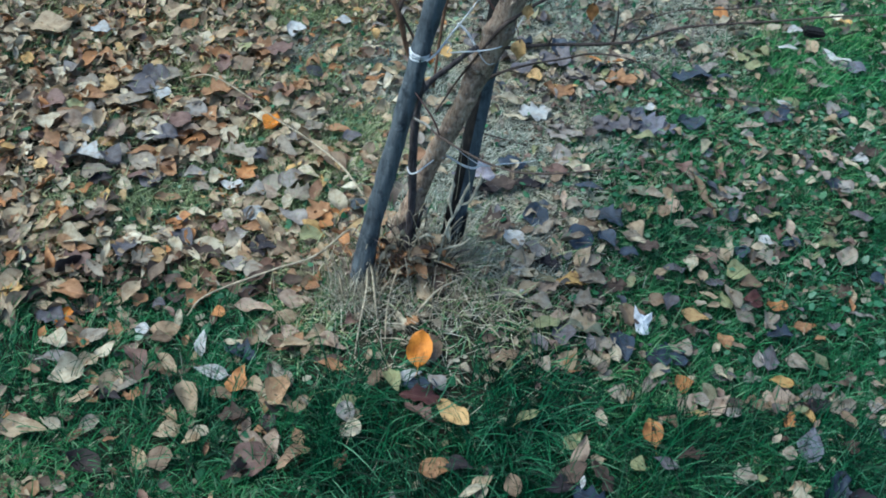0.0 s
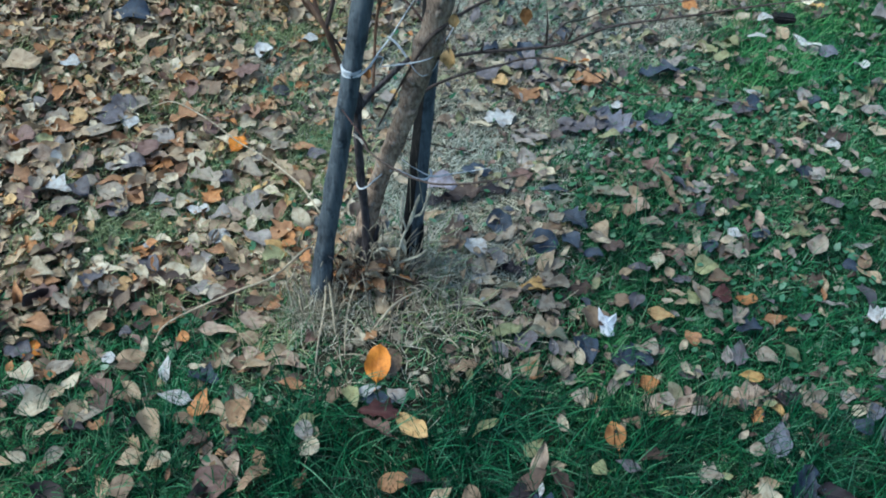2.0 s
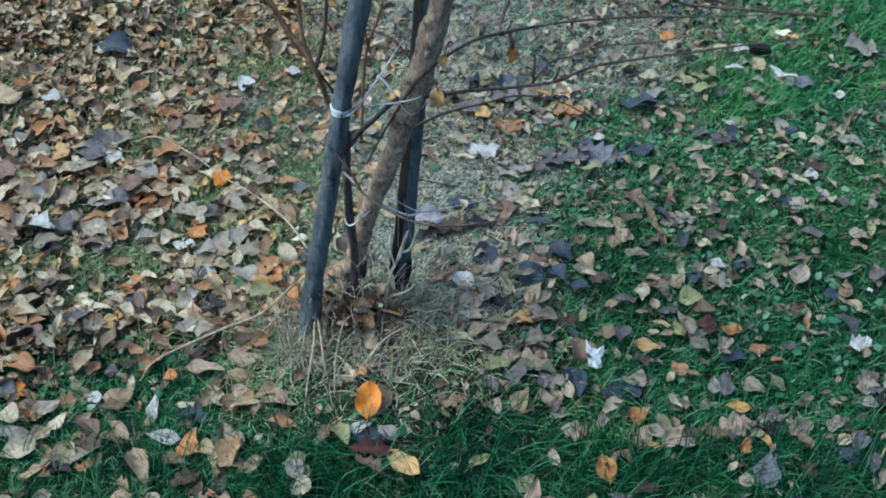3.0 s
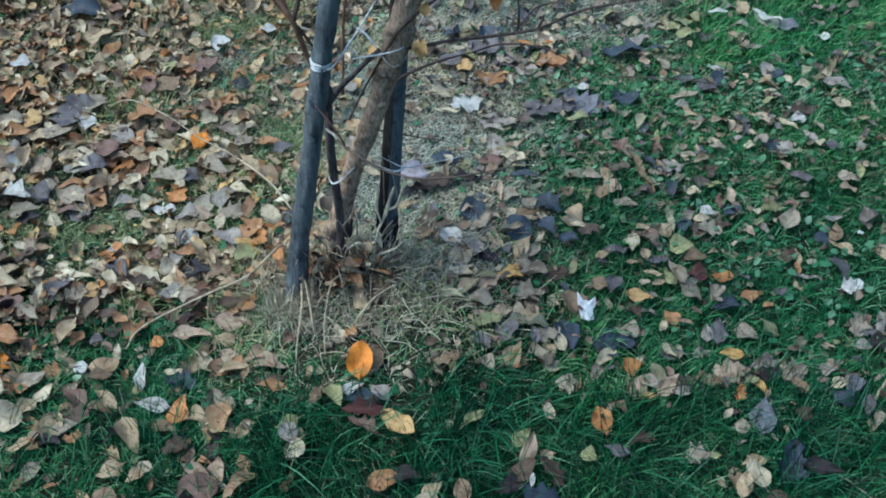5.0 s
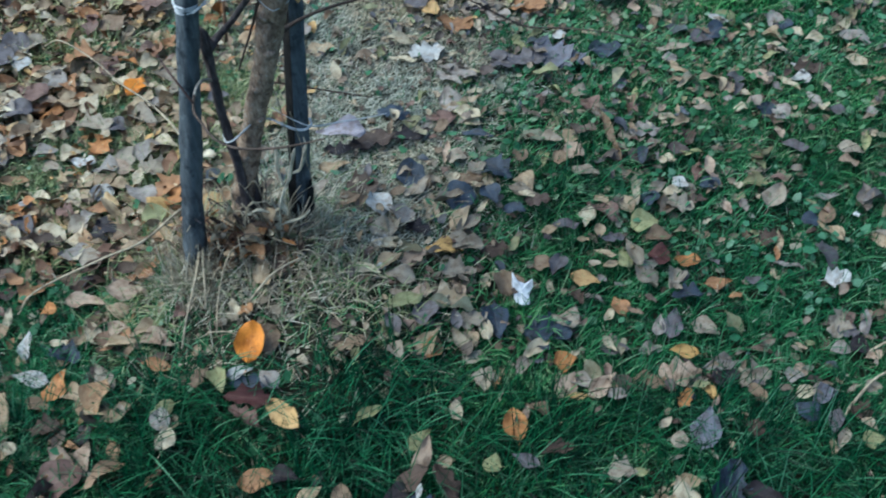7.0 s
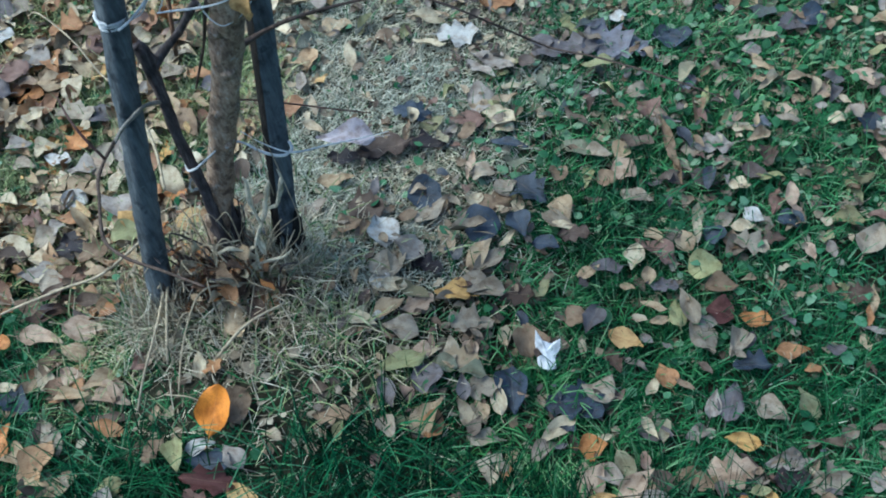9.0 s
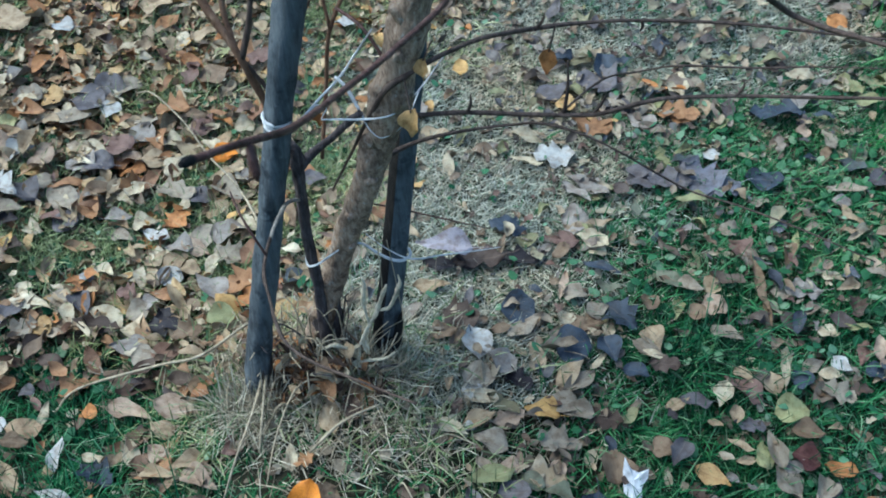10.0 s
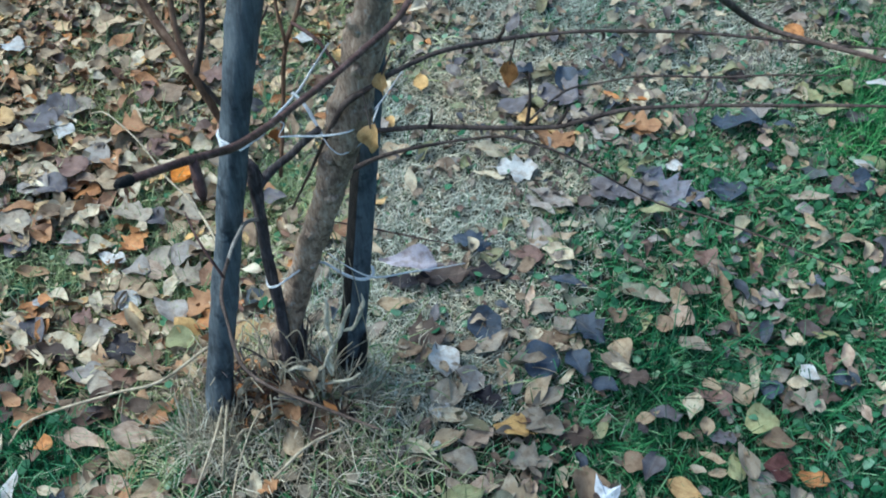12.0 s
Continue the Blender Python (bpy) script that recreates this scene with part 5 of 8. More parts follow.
brush = random.Random(31)
for k in range(52):
    a = brush.uniform(0, 6.28)
    x, y = 0.10 + brush.uniform(0.01, 0.085) * math.cos(a), 1.445 + brush.uniform(0.0, 0.060) * math.sin(a)
    h, l, up = brush.uniform(0, 6.28), brush.uniform(0.01, 0.05), brush.uniform(0.04, 0.13)
    dry = brush.random() < 0.82
    stalk([(x, y, 0.0), (x + l * 0.3 * math.cos(h), y + l * 0.3 * math.sin(h), up * 0.5), (x + l * math.cos(h), y + l * math.sin(h), up), (x + 1.6 * l * math.cos(h + 0.5), y + 1.6 * l * math.sin(h + 0.5), up * brush.uniform(0.8, 1.15))], brush.uniform(0.0008, 0.0017), "thin dry straw standing round the trunk" if dry else "dark dead shoot standing round the trunk", STALK if dry else BARK_DARK, "dry_stalk" if dry else "dead_shoot", 300 + k, "dry stalks" if dry else "dead shoots")
for k in range(16):
    a = brush.uniform(3.3, 6.1)
    size = brush.uniform(0.022, 0.04)
    leaf(brush.choice(("ovate", "long", "lobed")), brush.choice(("rust", "brown", "umber", "tan", "rustor", "pale")), 0.10 + 0.06 * math.cos(a), 1.455 + 0.05 * math.sin(a), size, size * brush.uniform(0.35, 0.6), brush.uniform(0, 360), brush.gauss(30, 25), brush.gauss(0, 30), "curled dead leaf caught among stems", brush.uniform(0.03, 0.10))

# Dark-toned leaves put the shade of the hollow between the stakes into colour.
hollow = random.Random(44)
for k in range(14):
    a = hollow.uniform(0, 6.28)
    size = hollow.uniform(0.03, 0.05)
    leaf(hollow.choice(("ovate", "lobed", "oval")), hollow.choice(("dark", "umber", "umber", "brownr")), 0.095 + 0.05 * hollow.random() * math.cos(a), 1.415 + 0.028 * hollow.random() * math.sin(a), size, size * hollow.uniform(0.5, 0.8), hollow.uniform(0, 360), hollow.gauss(0, 14), hollow.gauss(0, 20), "dark leaf standing in for shade in the hollow", hollow.uniform(0.012, 0.03))

# ---- single fallen leaves ----
leaf("oval", "orange", 0.127, 1.235, 0.066, 0.045, 84, 28, 4, "bright orange oval fallen leaf standing in dry grass")
leaf("oval", "rustor", 0.525, 1.112, 0.050, 0.036, 100, 22, 5, "orange brown fallen leaf standing in long grass", 0.045)
leaf("long", "pink", 0.390, 1.048, 0.066, 0.034, 65, 38, 12, "pinkish brown curled leaf standing in long grass", 0.060)
leaf("ovate", "dark", 0.355, 0.985, 0.060, 0.040, 200, 14, 18, "wet blue black fallen leaf in long grass", 0.055)
leaf("lobed", "slate", 0.402, 0.972, 0.062, 0.042, 170, 16, -14, "wet blackish fallen leaf in long grass", 0.055)
leaf("lobed", "umber", 0.424, 1.010, 0.060, 0.034, 130, 26, 14, "dark brown curled leaf in long grass", 0.055)
leaf("oval", "umber", 0.376, 1.016, 0.056, 0.034, 30, 14, -6, "dark brown fallen leaf in long grass", 0.058)
leaf("long", "white2", 0.389, 0.992, 0.022, 0.012, 75, 20, 0, "small pale leaf scrap on dark leaves", 0.068)
leaf("long", "pale", 0.217, 0.980, 0.046, 0.020, 25, 10, 0, "pale narrow fallen leaf in long grass", 0.048)
leaf("ovate", "dark", 0.197, 1.027, 0.048, 0.030, 350, 6, 0, "blackish fallen leaf behind a rust leaf", 0.040)
leaf("oval", "brown", 0.282, 0.992, 0.040, 0.028, 100, 15, 0, "brown fallen leaf in long grass", 0.048)
leaf("lobed", "slate", 0.815, 1.020, 0.078, 0.056, 60, 12, 14, "large wet slate blue fallen leaf in long grass", 0.042)
leaf("ovate", "pale", 0.750, 0.997, 0.056, 0.040, 110, 12, 8, "pale tan fallen leaf beside dark leaves", 0.052)
leaf("oval", "tan", 0.724, 0.973, 0.048, 0.024, 60, 10, 0, "tan fallen leaf in long grass", 0.050)
leaf("ovate", "dark", 0.858, 0.996, 0.060, 0.034, 340, 6, 0, "blackish wet fallen leaf in long grass", 0.050)
leaf("oval", "grey", 0.010, 1.112, 0.040, 0.030, 100, 12, 0, "grey tan fallen leaf in long grass", 0.050)
leaf("oval", "pale", 0.020, 1.080, 0.038, 0.030, 80, 12, 0, "pale fallen leaf in long grass", 0.052)
leaf("oval", "tan", 1.087, 2.262, 0.050, 0.034, 100, 10, 0, "tan fallen leaf beside a black chip", 0.045)
leaf("ovate", "white2", 1.070, 2.338, 0.050, 0.032, 10, 6, 0, "whitish fallen leaf beside a black chip", 0.045)
leaf("long", "white2", 1.135, 2.215, 0.085, 0.030, 310, 6, 0, "long whitish fallen leaf on fresh grass", 0.050)
leaf("oval", "cream", 1.194, 2.409, 0.044, 0.030, 0, 6, 0, "cream fallen leaf on fresh grass", 0.050)
leaf("oval", "pale", 1.010, 2.345, 0.040, 0.030, 20, 6, 0, "pale fallen leaf on the lawn", 0.045)
leaf("long", "white2", 1.023, 2.247, 0.048, 0.022, 345, 6, 0, "whitish narrow fallen leaf on fresh grass", 0.050)
leaf("oval", "dullgold", 0.186, 1.122, 0.073, 0.038, -43, 8, 5, "yellow tan oval fallen leaf among green grass")
leaf("oval", "rust", 0.158, 1.022, 0.058, 0.035, 8, 4, 0, "orange brown fallen leaf half sunk in grass")
leaf("round", "brown", 0.516, 1.381, 0.047, 0.050, 108, 14, 10, "brown fallen leaf beside a white scrap")
leaf("round", "brown", -0.286, 1.035, 0.044, 0.042, 3, 4, 0, "brown fallen leaf in grass")
leaf("round", "brownr", -0.137, 1.039, 0.065, 0.061, 26, 4, 0, "reddish brown broad fallen leaf")
leaf("ovate", "tan", -0.517, 1.079, 0.083, 0.044, -3, 8, 0, "long light brown fallen leaf")
leaf("lobed", "gold", -0.635, 1.383, 0.042, 0.038, 18, 8, 0, "yellow fallen leaf in the litter")
leaf("ovate", "tan", -0.629, 1.335, 0.080, 0.028, 115, 10, 0, "tan narrow fallen leaf")
leaf("ovate", "tan", -0.797, 2.212, 0.106, 0.085, 5, 6, 0, "broad tan fallen leaf")
leaf("round", "brown", 0.720, 0.986, 0.042, 0.029, -72, 4, 0, "brown fallen leaf under grass")
leaf("ovate", "tan", 0.234, 1.003, 0.040, 0.026, 28, 8, 0, "tan fallen leaf in grass")
leaf("ovate", "mauve", 0.225, 1.700, 0.092, 0.044, 184, 4, -12, "large lilac grey fallen leaf propped on litter", 0.055)
leaf("oval", "pale", 0.191, 1.926, 0.052, 0.020, 109, 16, 0, "pale narrow fallen leaf on its edge")
leaf("oval", "umber", 0.772, 0.954, 0.037, 0.023, -6, 12, -2, "dark brown oval fallen leaf among green grass")
leaf("round", "pink", 0.987, 0.955, 0.026, 0.024, -6, 4, -3, "pinkish tan round fallen leaf among green grass")
leaf("lobed", "white2", 1.047, 1.034, 0.033, 0.025, 229, 6, -8, "whitish crumpled fallen leaf among green grass")
leaf("oval", "umber", 0.155, 1.379, 0.043, 0.025, 117, 6, -5, "dark brown oval fallen leaf on matted dry grass")
leaf("oval", "pale", 0.818, 1.657, 0.031, 0.028, -9, 7, -9, "pale buff oval fallen leaf on the lawn")
leaf("long", "greyb", 1.165, 1.476, 0.050, 0.018, -1, 10, -1, "grey brown narrow fallen leaf on the lawn")
leaf("oval", "slate", 1.285, 1.739, 0.040, 0.033, 170, 12, -4, "dark slate blue oval fallen leaf on the lawn")
leaf("round", "rust", 1.295, 1.793, 0.034, 0.032, 170, 5, -3, "rust brown round fallen leaf on the lawn")
leaf("ovate", "brown", -0.331, 2.019, 0.064, 0.041, 194, 5, 10, "dull brown pointed fallen leaf on the leaf litter")
leaf("ovate", "white2", -0.690, 2.225, 0.052, 0.044, 187, 6, -6, "whitish pointed fallen leaf on the leaf litter")
leaf("round", "greyb", -0.486, 2.080, 0.053, 0.050, 203, 2, 0, "grey brown round fallen leaf on the leaf litter")
leaf("lobed", "brownr", -0.241, 2.200, 0.070, 0.060, 7, 11, 2, "reddish brown crumpled fallen leaf on the leaf litter")
leaf("oval", "olive", -0.330, 2.204, 0.045, 0.041, 7, 9, 2, "olive tan oval fallen leaf on the leaf litter")
leaf("ovate", "tan", -0.385, 2.255, 0.064, 0.043, 32, 8, -4, "light tan pointed fallen leaf on the leaf litter")
leaf("ovate", "tan", -0.520, 2.332, 0.074, 0.060, 7, 7, -1, "light tan pointed fallen leaf on the leaf litter")
leaf("ovate", "pink", -0.397, 1.888, 0.054, 0.024, -13, 2, 2, "pinkish tan pointed fallen leaf on the leaf litter")
leaf("ovate", "rust", -0.645, 2.121, 0.064, 0.031, -38, 4, 10, "rust brown pointed fallen leaf on the leaf litter")
leaf("ovate", "grey", -0.363, 1.739, 0.054, 0.030, 6, 11, -2, "lilac grey pointed fallen leaf on the leaf litter")
leaf("ovate", "brown", -0.324, 2.139, 0.067, 0.060, 23, 8, 2, "dull brown pointed fallen leaf on the leaf litter")
leaf("lobed", "brownr", -0.370, 2.135, 0.069, 0.040, 86, 10, -9, "reddish brown crumpled fallen leaf on the leaf litter")
leaf("round", "slate", 0.445, 2.212, 0.075, 0.047, 104, 13, 4, "dark slate blue round fallen leaf on thin pale turf")
leaf("ovate", "greyd", 0.356, 2.139, 0.076, 0.049, 22, 12, -4, "dark grey pointed fallen leaf on thin pale turf")
leaf("long", "pale", 0.371, 2.186, 0.042, 0.026, 194, 9, 3, "pale buff narrow fallen leaf on thin pale turf")
leaf("ovate", "pale", 0.585, 2.187, 0.068, 0.036, -51, 14, 7, "pale buff pointed fallen leaf on the lawn")
leaf("ovate", "pale", 0.810, 2.245, 0.059, 0.047, 187, 9, 0, "pale buff pointed fallen leaf on the lawn")
leaf("round", "rustor", 0.891, 2.422, 0.044, 0.041, 152, 10, -10, "orange brown round fallen leaf on the lawn")
leaf("long", "pale", -0.325, 1.350, 0.049, 0.021, 92, 7, 10, "pale buff narrow fallen leaf among green grass")
leaf("long", "rust", -0.277, 2.025, 0.054, 0.020, -17, 14, -2, "rust brown narrow fallen leaf on the leaf litter")
leaf("lobed", "rustor", -0.069, 1.577, 0.048, 0.030, 71, 3, -2, "orange brown crumpled fallen leaf on the leaf litter")
leaf("round", "pale", -0.215, 1.998, 0.039, 0.037, 210, 4, -8, "pale buff round fallen leaf on the leaf litter")
leaf("long", "tan", -0.173, 1.984, 0.058, 0.026, 246, 13, -10, "light tan narrow fallen leaf on the leaf litter")

leaf("long", "greyd", 0.480, 2.114, 0.066, 0.041, 340, 1, 14, "dark grey narrow fallen leaf on the lawn")
leaf("ovate", "grey", 0.521, 2.076, 0.059, 0.047, 152, -6, 0, "lilac grey pointed fallen leaf on the lawn")
leaf("long", "dullgold", 0.449, 2.067, 0.062, 0.028, 354, 3, -14, "dull golden narrow fallen leaf on the lawn")
leaf("ovate", "rust", 0.592, 2.091, 0.041, 0.032, 348, 4, 14, "rust brown pointed fallen leaf on the lawn")
leaf("lobed", "lilac", 0.625, 1.948, 0.085, 0.080, 148, 6, -13, "lilac crumpled fallen leaf on the lawn")
leaf("lobed", "lilac", 0.664, 1.933, 0.067, 0.069, 193, -8, 9, "lilac crumpled fallen leaf on the lawn")
leaf("lobed", "greyd", 0.574, 1.932, 0.078, 0.062, 177, -2, -5, "dark grey crumpled fallen leaf on the lawn")
leaf("round", "greyd", 0.528, 1.927, 0.053, 0.052, 357, 5, 0, "dark grey round fallen leaf on the lawn")
leaf("oval", "slate", 0.733, 1.952, 0.065, 0.053, 177, -7, 0, "dark slate blue oval fallen leaf on the lawn")
leaf("oval", "greyb", 0.723, 1.905, 0.038, 0.036, 358, 7, -19, "grey brown oval fallen leaf on the lawn")
leaf("round", "white2", 0.646, 2.004, 0.031, 0.031, 28, 4, -13, "whitish round fallen leaf on the lawn")
leaf("long", "pale", 0.710, 2.010, 0.044, 0.018, 334, 4, 9, "pale buff narrow fallen leaf on the lawn")
leaf("long", "grey", 0.438, 1.902, 0.084, 0.043, 154, -2, -7, "lilac grey narrow fallen leaf on the lawn")
leaf("round", "greyb", 0.673, 1.834, 0.031, 0.034, 177, 8, -1, "grey brown round fallen leaf on the lawn")
leaf("ovate", "brownr", 0.686, 1.796, 0.040, 0.043, 138, 8, -6, "reddish brown pointed fallen leaf on the lawn")
leaf("long", "olive", 0.775, 1.816, 0.064, 0.019, 256, -1, -5, "olive tan narrow fallen leaf on the lawn")
leaf("ovate", "grey", 0.427, 1.820, 0.052, 0.054, 357, 2, 18, "lilac grey pointed fallen leaf on the lawn")
leaf("ovate", "pale", 0.454, 1.779, 0.058, 0.046, 163, 1, 4, "pale buff pointed fallen leaf on the lawn")
leaf("round", "lilac", 0.752, 1.856, 0.031, 0.034, 357, 0, 0, "lilac round fallen leaf on the lawn")
leaf("ovate", "brown", 0.839, 2.032, 0.054, 0.020, 257, -4, 12, "dull brown pointed fallen leaf on the lawn")
leaf("oval", "pink", 0.804, 2.081, 0.028, 0.028, 177, 10, -3, "pinkish tan oval fallen leaf on the lawn")
leaf("long", "umber", 0.601, 1.813, 0.054, 0.019, 263, 8, 5, "dark brown narrow fallen leaf on the lawn")
leaf("ovate", "greyd", 0.929, 1.984, 0.059, 0.047, 205, 4, 0, "dark grey pointed fallen leaf on the lawn")
leaf("round", "slate", 0.960, 2.001, 0.049, 0.045, 12, -2, 10, "dark slate blue round fallen leaf on the lawn")
leaf("long", "white2", 0.973, 2.040, 0.047, 0.021, 332, -4, 18, "whitish narrow fallen leaf on the lawn")
leaf("ovate", "grey", 1.087, 2.036, 0.038, 0.040, 340, -4, 16, "lilac grey pointed fallen leaf on the lawn")
leaf("oval", "slate", 1.099, 2.013, 0.039, 0.027, 356, 9, -7, "dark slate blue oval fallen leaf on the lawn")
leaf("ovate", "tan", 1.075, 1.978, 0.052, 0.044, 332, -7, -17, "light tan pointed fallen leaf on the lawn")
leaf("long", "pale", 1.075, 1.952, 0.050, 0.026, 152, 2, 7, "pale buff narrow fallen leaf on the lawn")
leaf("oval", "pale", 1.120, 1.994, 0.032, 0.021, 325, -3, 9, "pale buff oval fallen leaf on the lawn")
leaf("ovate", "pale", 1.152, 1.974, 0.036, 0.030, 178, 2, -13, "pale buff pointed fallen leaf on the lawn")
leaf("ovate", "pale", 1.213, 1.898, 0.046, 0.032, 144, -1, -10, "pale buff pointed fallen leaf on the lawn")
leaf("long", "grey", 1.230, 1.974, 0.062, 0.036, 348, -1, 11, "lilac grey narrow fallen leaf on the lawn")
leaf("long", "tan", 0.872, 1.897, 0.055, 0.026, 314, -3, 1, "light tan narrow fallen leaf on the lawn")
leaf("round", "white2", 1.103, 1.854, 0.031, 0.032, 340, 6, 0, "whitish round fallen leaf on the lawn")
leaf("long", "pale", 1.075, 1.844, 0.054, 0.019, 312, 2, 9, "pale buff narrow fallen leaf on the lawn")
leaf("ovate", "pink", 1.025, 1.865, 0.049, 0.039, 161, 5, 7, "pinkish tan pointed fallen leaf on the lawn")
leaf("oval", "pink", 0.960, 1.836, 0.028, 0.027, 163, 6, -12, "pinkish tan oval fallen leaf on the lawn")
leaf("ovate", "pink", 0.901, 1.797, 0.038, 0.024, 310, 3, 1, "pinkish tan pointed fallen leaf on the lawn")
leaf("ovate", "slate", 1.018, 1.770, 0.047, 0.035, 245, 2, -2, "dark slate blue pointed fallen leaf on the lawn")
leaf("ovate", "grey", 1.041, 1.769, 0.045, 0.035, 116, 3, -8, "lilac grey pointed fallen leaf on the lawn")
leaf("round", "pale", 0.972, 1.780, 0.025, 0.026, 177, -7, 14, "pale buff round fallen leaf on the lawn")
leaf("long", "grey", 1.112, 1.795, 0.049, 0.022, 293, 3, 20, "lilac grey narrow fallen leaf on the lawn")
leaf("round", "greyd", 1.146, 1.763, 0.030, 0.031, 177, 3, 5, "dark grey round fallen leaf on the lawn")
leaf("oval", "pale", 1.123, 1.775, 0.024, 0.015, 354, 13, -1, "pale buff oval fallen leaf on the lawn")
leaf("long", "greyb", 0.868, 1.951, 0.065, 0.025, 357, 10, 2, "grey brown narrow fallen leaf on the lawn")
leaf("oval", "grey", 0.859, 1.926, 0.032, 0.025, 177, 6, -10, "lilac grey oval fallen leaf on the lawn")
leaf("oval", "white2", 1.096, 1.895, 0.018, 0.012, 356, -12, -2, "whitish oval fallen leaf on the lawn")
leaf("lobed", "umber", 1.120, 1.882, 0.064, 0.036, 4, -3, 11, "dark brown crumpled fallen leaf on the lawn")
leaf("long", "tan", 1.244, 1.842, 0.030, 0.016, 355, 2, 0, "light tan narrow fallen leaf on the lawn")
leaf("round", "grey", 1.205, 1.752, 0.021, 0.022, 176, -2, -2, "lilac grey round fallen leaf on the lawn")
leaf("ovate", "lilac", 0.860, 1.769, 0.032, 0.025, 192, 6, 7, "lilac pointed fallen leaf on the lawn")
leaf("ovate", "pale", 0.832, 1.763, 0.036, 0.026, 345, 7, -7, "pale buff pointed fallen leaf on the lawn")
leaf("long", "slate", 0.475, 1.725, 0.063, 0.025, 344, 5, 0, "dark slate blue narrow fallen leaf on the lawn")
leaf("round", "greyb", 0.438, 1.666, 0.036, 0.038, 0, 4, -4, "grey brown round fallen leaf on the lawn")
leaf("long", "pink", 0.417, 1.681, 0.060, 0.018, 266, 1, 8, "pinkish tan narrow fallen leaf on the lawn")
leaf("ovate", "greyb", 0.611, 1.702, 0.048, 0.027, 345, 14, 1, "grey brown pointed fallen leaf on the lawn")
leaf("ovate", "tan", 0.649, 1.723, 0.048, 0.034, 64, 0, 14, "light tan pointed fallen leaf on the lawn")
leaf("round", "pink", 0.651, 1.675, 0.041, 0.044, 0, 0, -7, "pinkish tan round fallen leaf on the lawn")
leaf("round", "brown", 0.624, 1.654, 0.030, 0.031, 0, 9, 6, "dull brown round fallen leaf on the lawn")
leaf("round", "brown", 0.552, 1.665, 0.031, 0.031, 180, 11, 7, "dull brown round fallen leaf on the lawn")
leaf("ovate", "greyb", 0.668, 1.628, 0.054, 0.028, 335, 7, 1, "grey brown pointed fallen leaf on the lawn")
leaf("long", "brown", 0.718, 1.729, 0.108, 0.021, 104, 7, 0, "dull brown narrow fallen leaf on the lawn")
leaf("long", "brown", 0.731, 1.681, 0.069, 0.015, 275, 12, 9, "dull brown narrow fallen leaf on the lawn")
leaf("lobed", "grey", 0.786, 1.728, 0.060, 0.047, 185, 0, 2, "lilac grey crumpled fallen leaf on the lawn")
leaf("oval", "greyb", 0.754, 1.722, 0.037, 0.029, 0, 4, -2, "grey brown oval fallen leaf on the lawn")
leaf("long", "pale", 0.755, 1.585, 0.065, 0.017, 87, -2, -6, "pale buff narrow fallen leaf on the lawn")
leaf("round", "slate", 0.779, 1.572, 0.035, 0.030, 0, 11, 4, "dark slate blue round fallen leaf on the lawn")
leaf("lobed", "slate", 0.510, 1.632, 0.064, 0.054, 323, -2, 6, "dark slate blue crumpled fallen leaf on the lawn")
leaf("ovate", "tan", 0.559, 1.594, 0.044, 0.036, 300, -6, 10, "light tan pointed fallen leaf on the lawn")
leaf("long", "pale", 0.558, 1.568, 0.046, 0.019, 342, 0, 3, "pale buff narrow fallen leaf on the lawn")
leaf("lobed", "umber", 0.577, 1.550, 0.046, 0.032, 181, -6, 1, "dark brown crumpled fallen leaf on the lawn")
leaf("round", "slate", 0.443, 1.568, 0.057, 0.058, 4, 0, 12, "dark slate blue round fallen leaf on the lawn")
leaf("ovate", "slate", 0.498, 1.565, 0.054, 0.043, 293, 13, 1, "dark slate blue pointed fallen leaf on the lawn")
leaf("oval", "slate", 0.537, 1.535, 0.040, 0.027, 349, 6, 2, "dark slate blue oval fallen leaf on the lawn")
leaf("ovate", "tan", 0.443, 1.515, 0.055, 0.032, 50, 16, 4, "light tan pointed fallen leaf on the lawn")
leaf("long", "pale", 0.483, 1.544, 0.043, 0.015, 57, -4, -6, "pale buff narrow fallen leaf on the lawn")
leaf("ovate", "greyb", 0.434, 1.466, 0.056, 0.043, 187, 2, 0, "grey brown pointed fallen leaf on the lawn")
leaf("ovate", "tan", 0.599, 1.495, 0.038, 0.024, 31, 5, -12, "light tan pointed fallen leaf on the lawn")
leaf("ovate", "brownr", 0.691, 1.535, 0.063, 0.037, 150, 9, 7, "reddish brown pointed fallen leaf on the lawn")
leaf("ovate", "tan", 0.693, 1.559, 0.036, 0.026, 312, 10, -6, "light tan pointed fallen leaf on the lawn")
leaf("ovate", "pale", 0.663, 1.522, 0.043, 0.029, 257, -7, 7, "pale buff pointed fallen leaf on the lawn")
leaf("ovate", "tan", 0.733, 1.560, 0.045, 0.029, 111, 9, 6, "light tan pointed fallen leaf on the lawn")
leaf("round", "olive", 0.763, 1.518, 0.049, 0.042, 12, 3, 10, "olive tan round fallen leaf on the lawn")
leaf("ovate", "brown", 0.784, 1.489, 0.046, 0.035, 0, 2, 0, "dull brown pointed fallen leaf on the lawn")
leaf("lobed", "greyd", 0.701, 1.482, 0.046, 0.031, 181, 8, 17, "dark grey crumpled fallen leaf on the lawn")
leaf("oval", "pale", 0.428, 1.615, 0.029, 0.026, 182, 10, -5, "pale buff oval fallen leaf on the lawn")
leaf("oval", "greyd", 0.624, 1.502, 0.047, 0.030, 182, 3, 15, "dark grey oval fallen leaf on the lawn")
leaf("ovate", "greyb", 0.474, 1.638, 0.038, 0.032, 27, 0, 5, "grey brown pointed fallen leaf on the lawn")
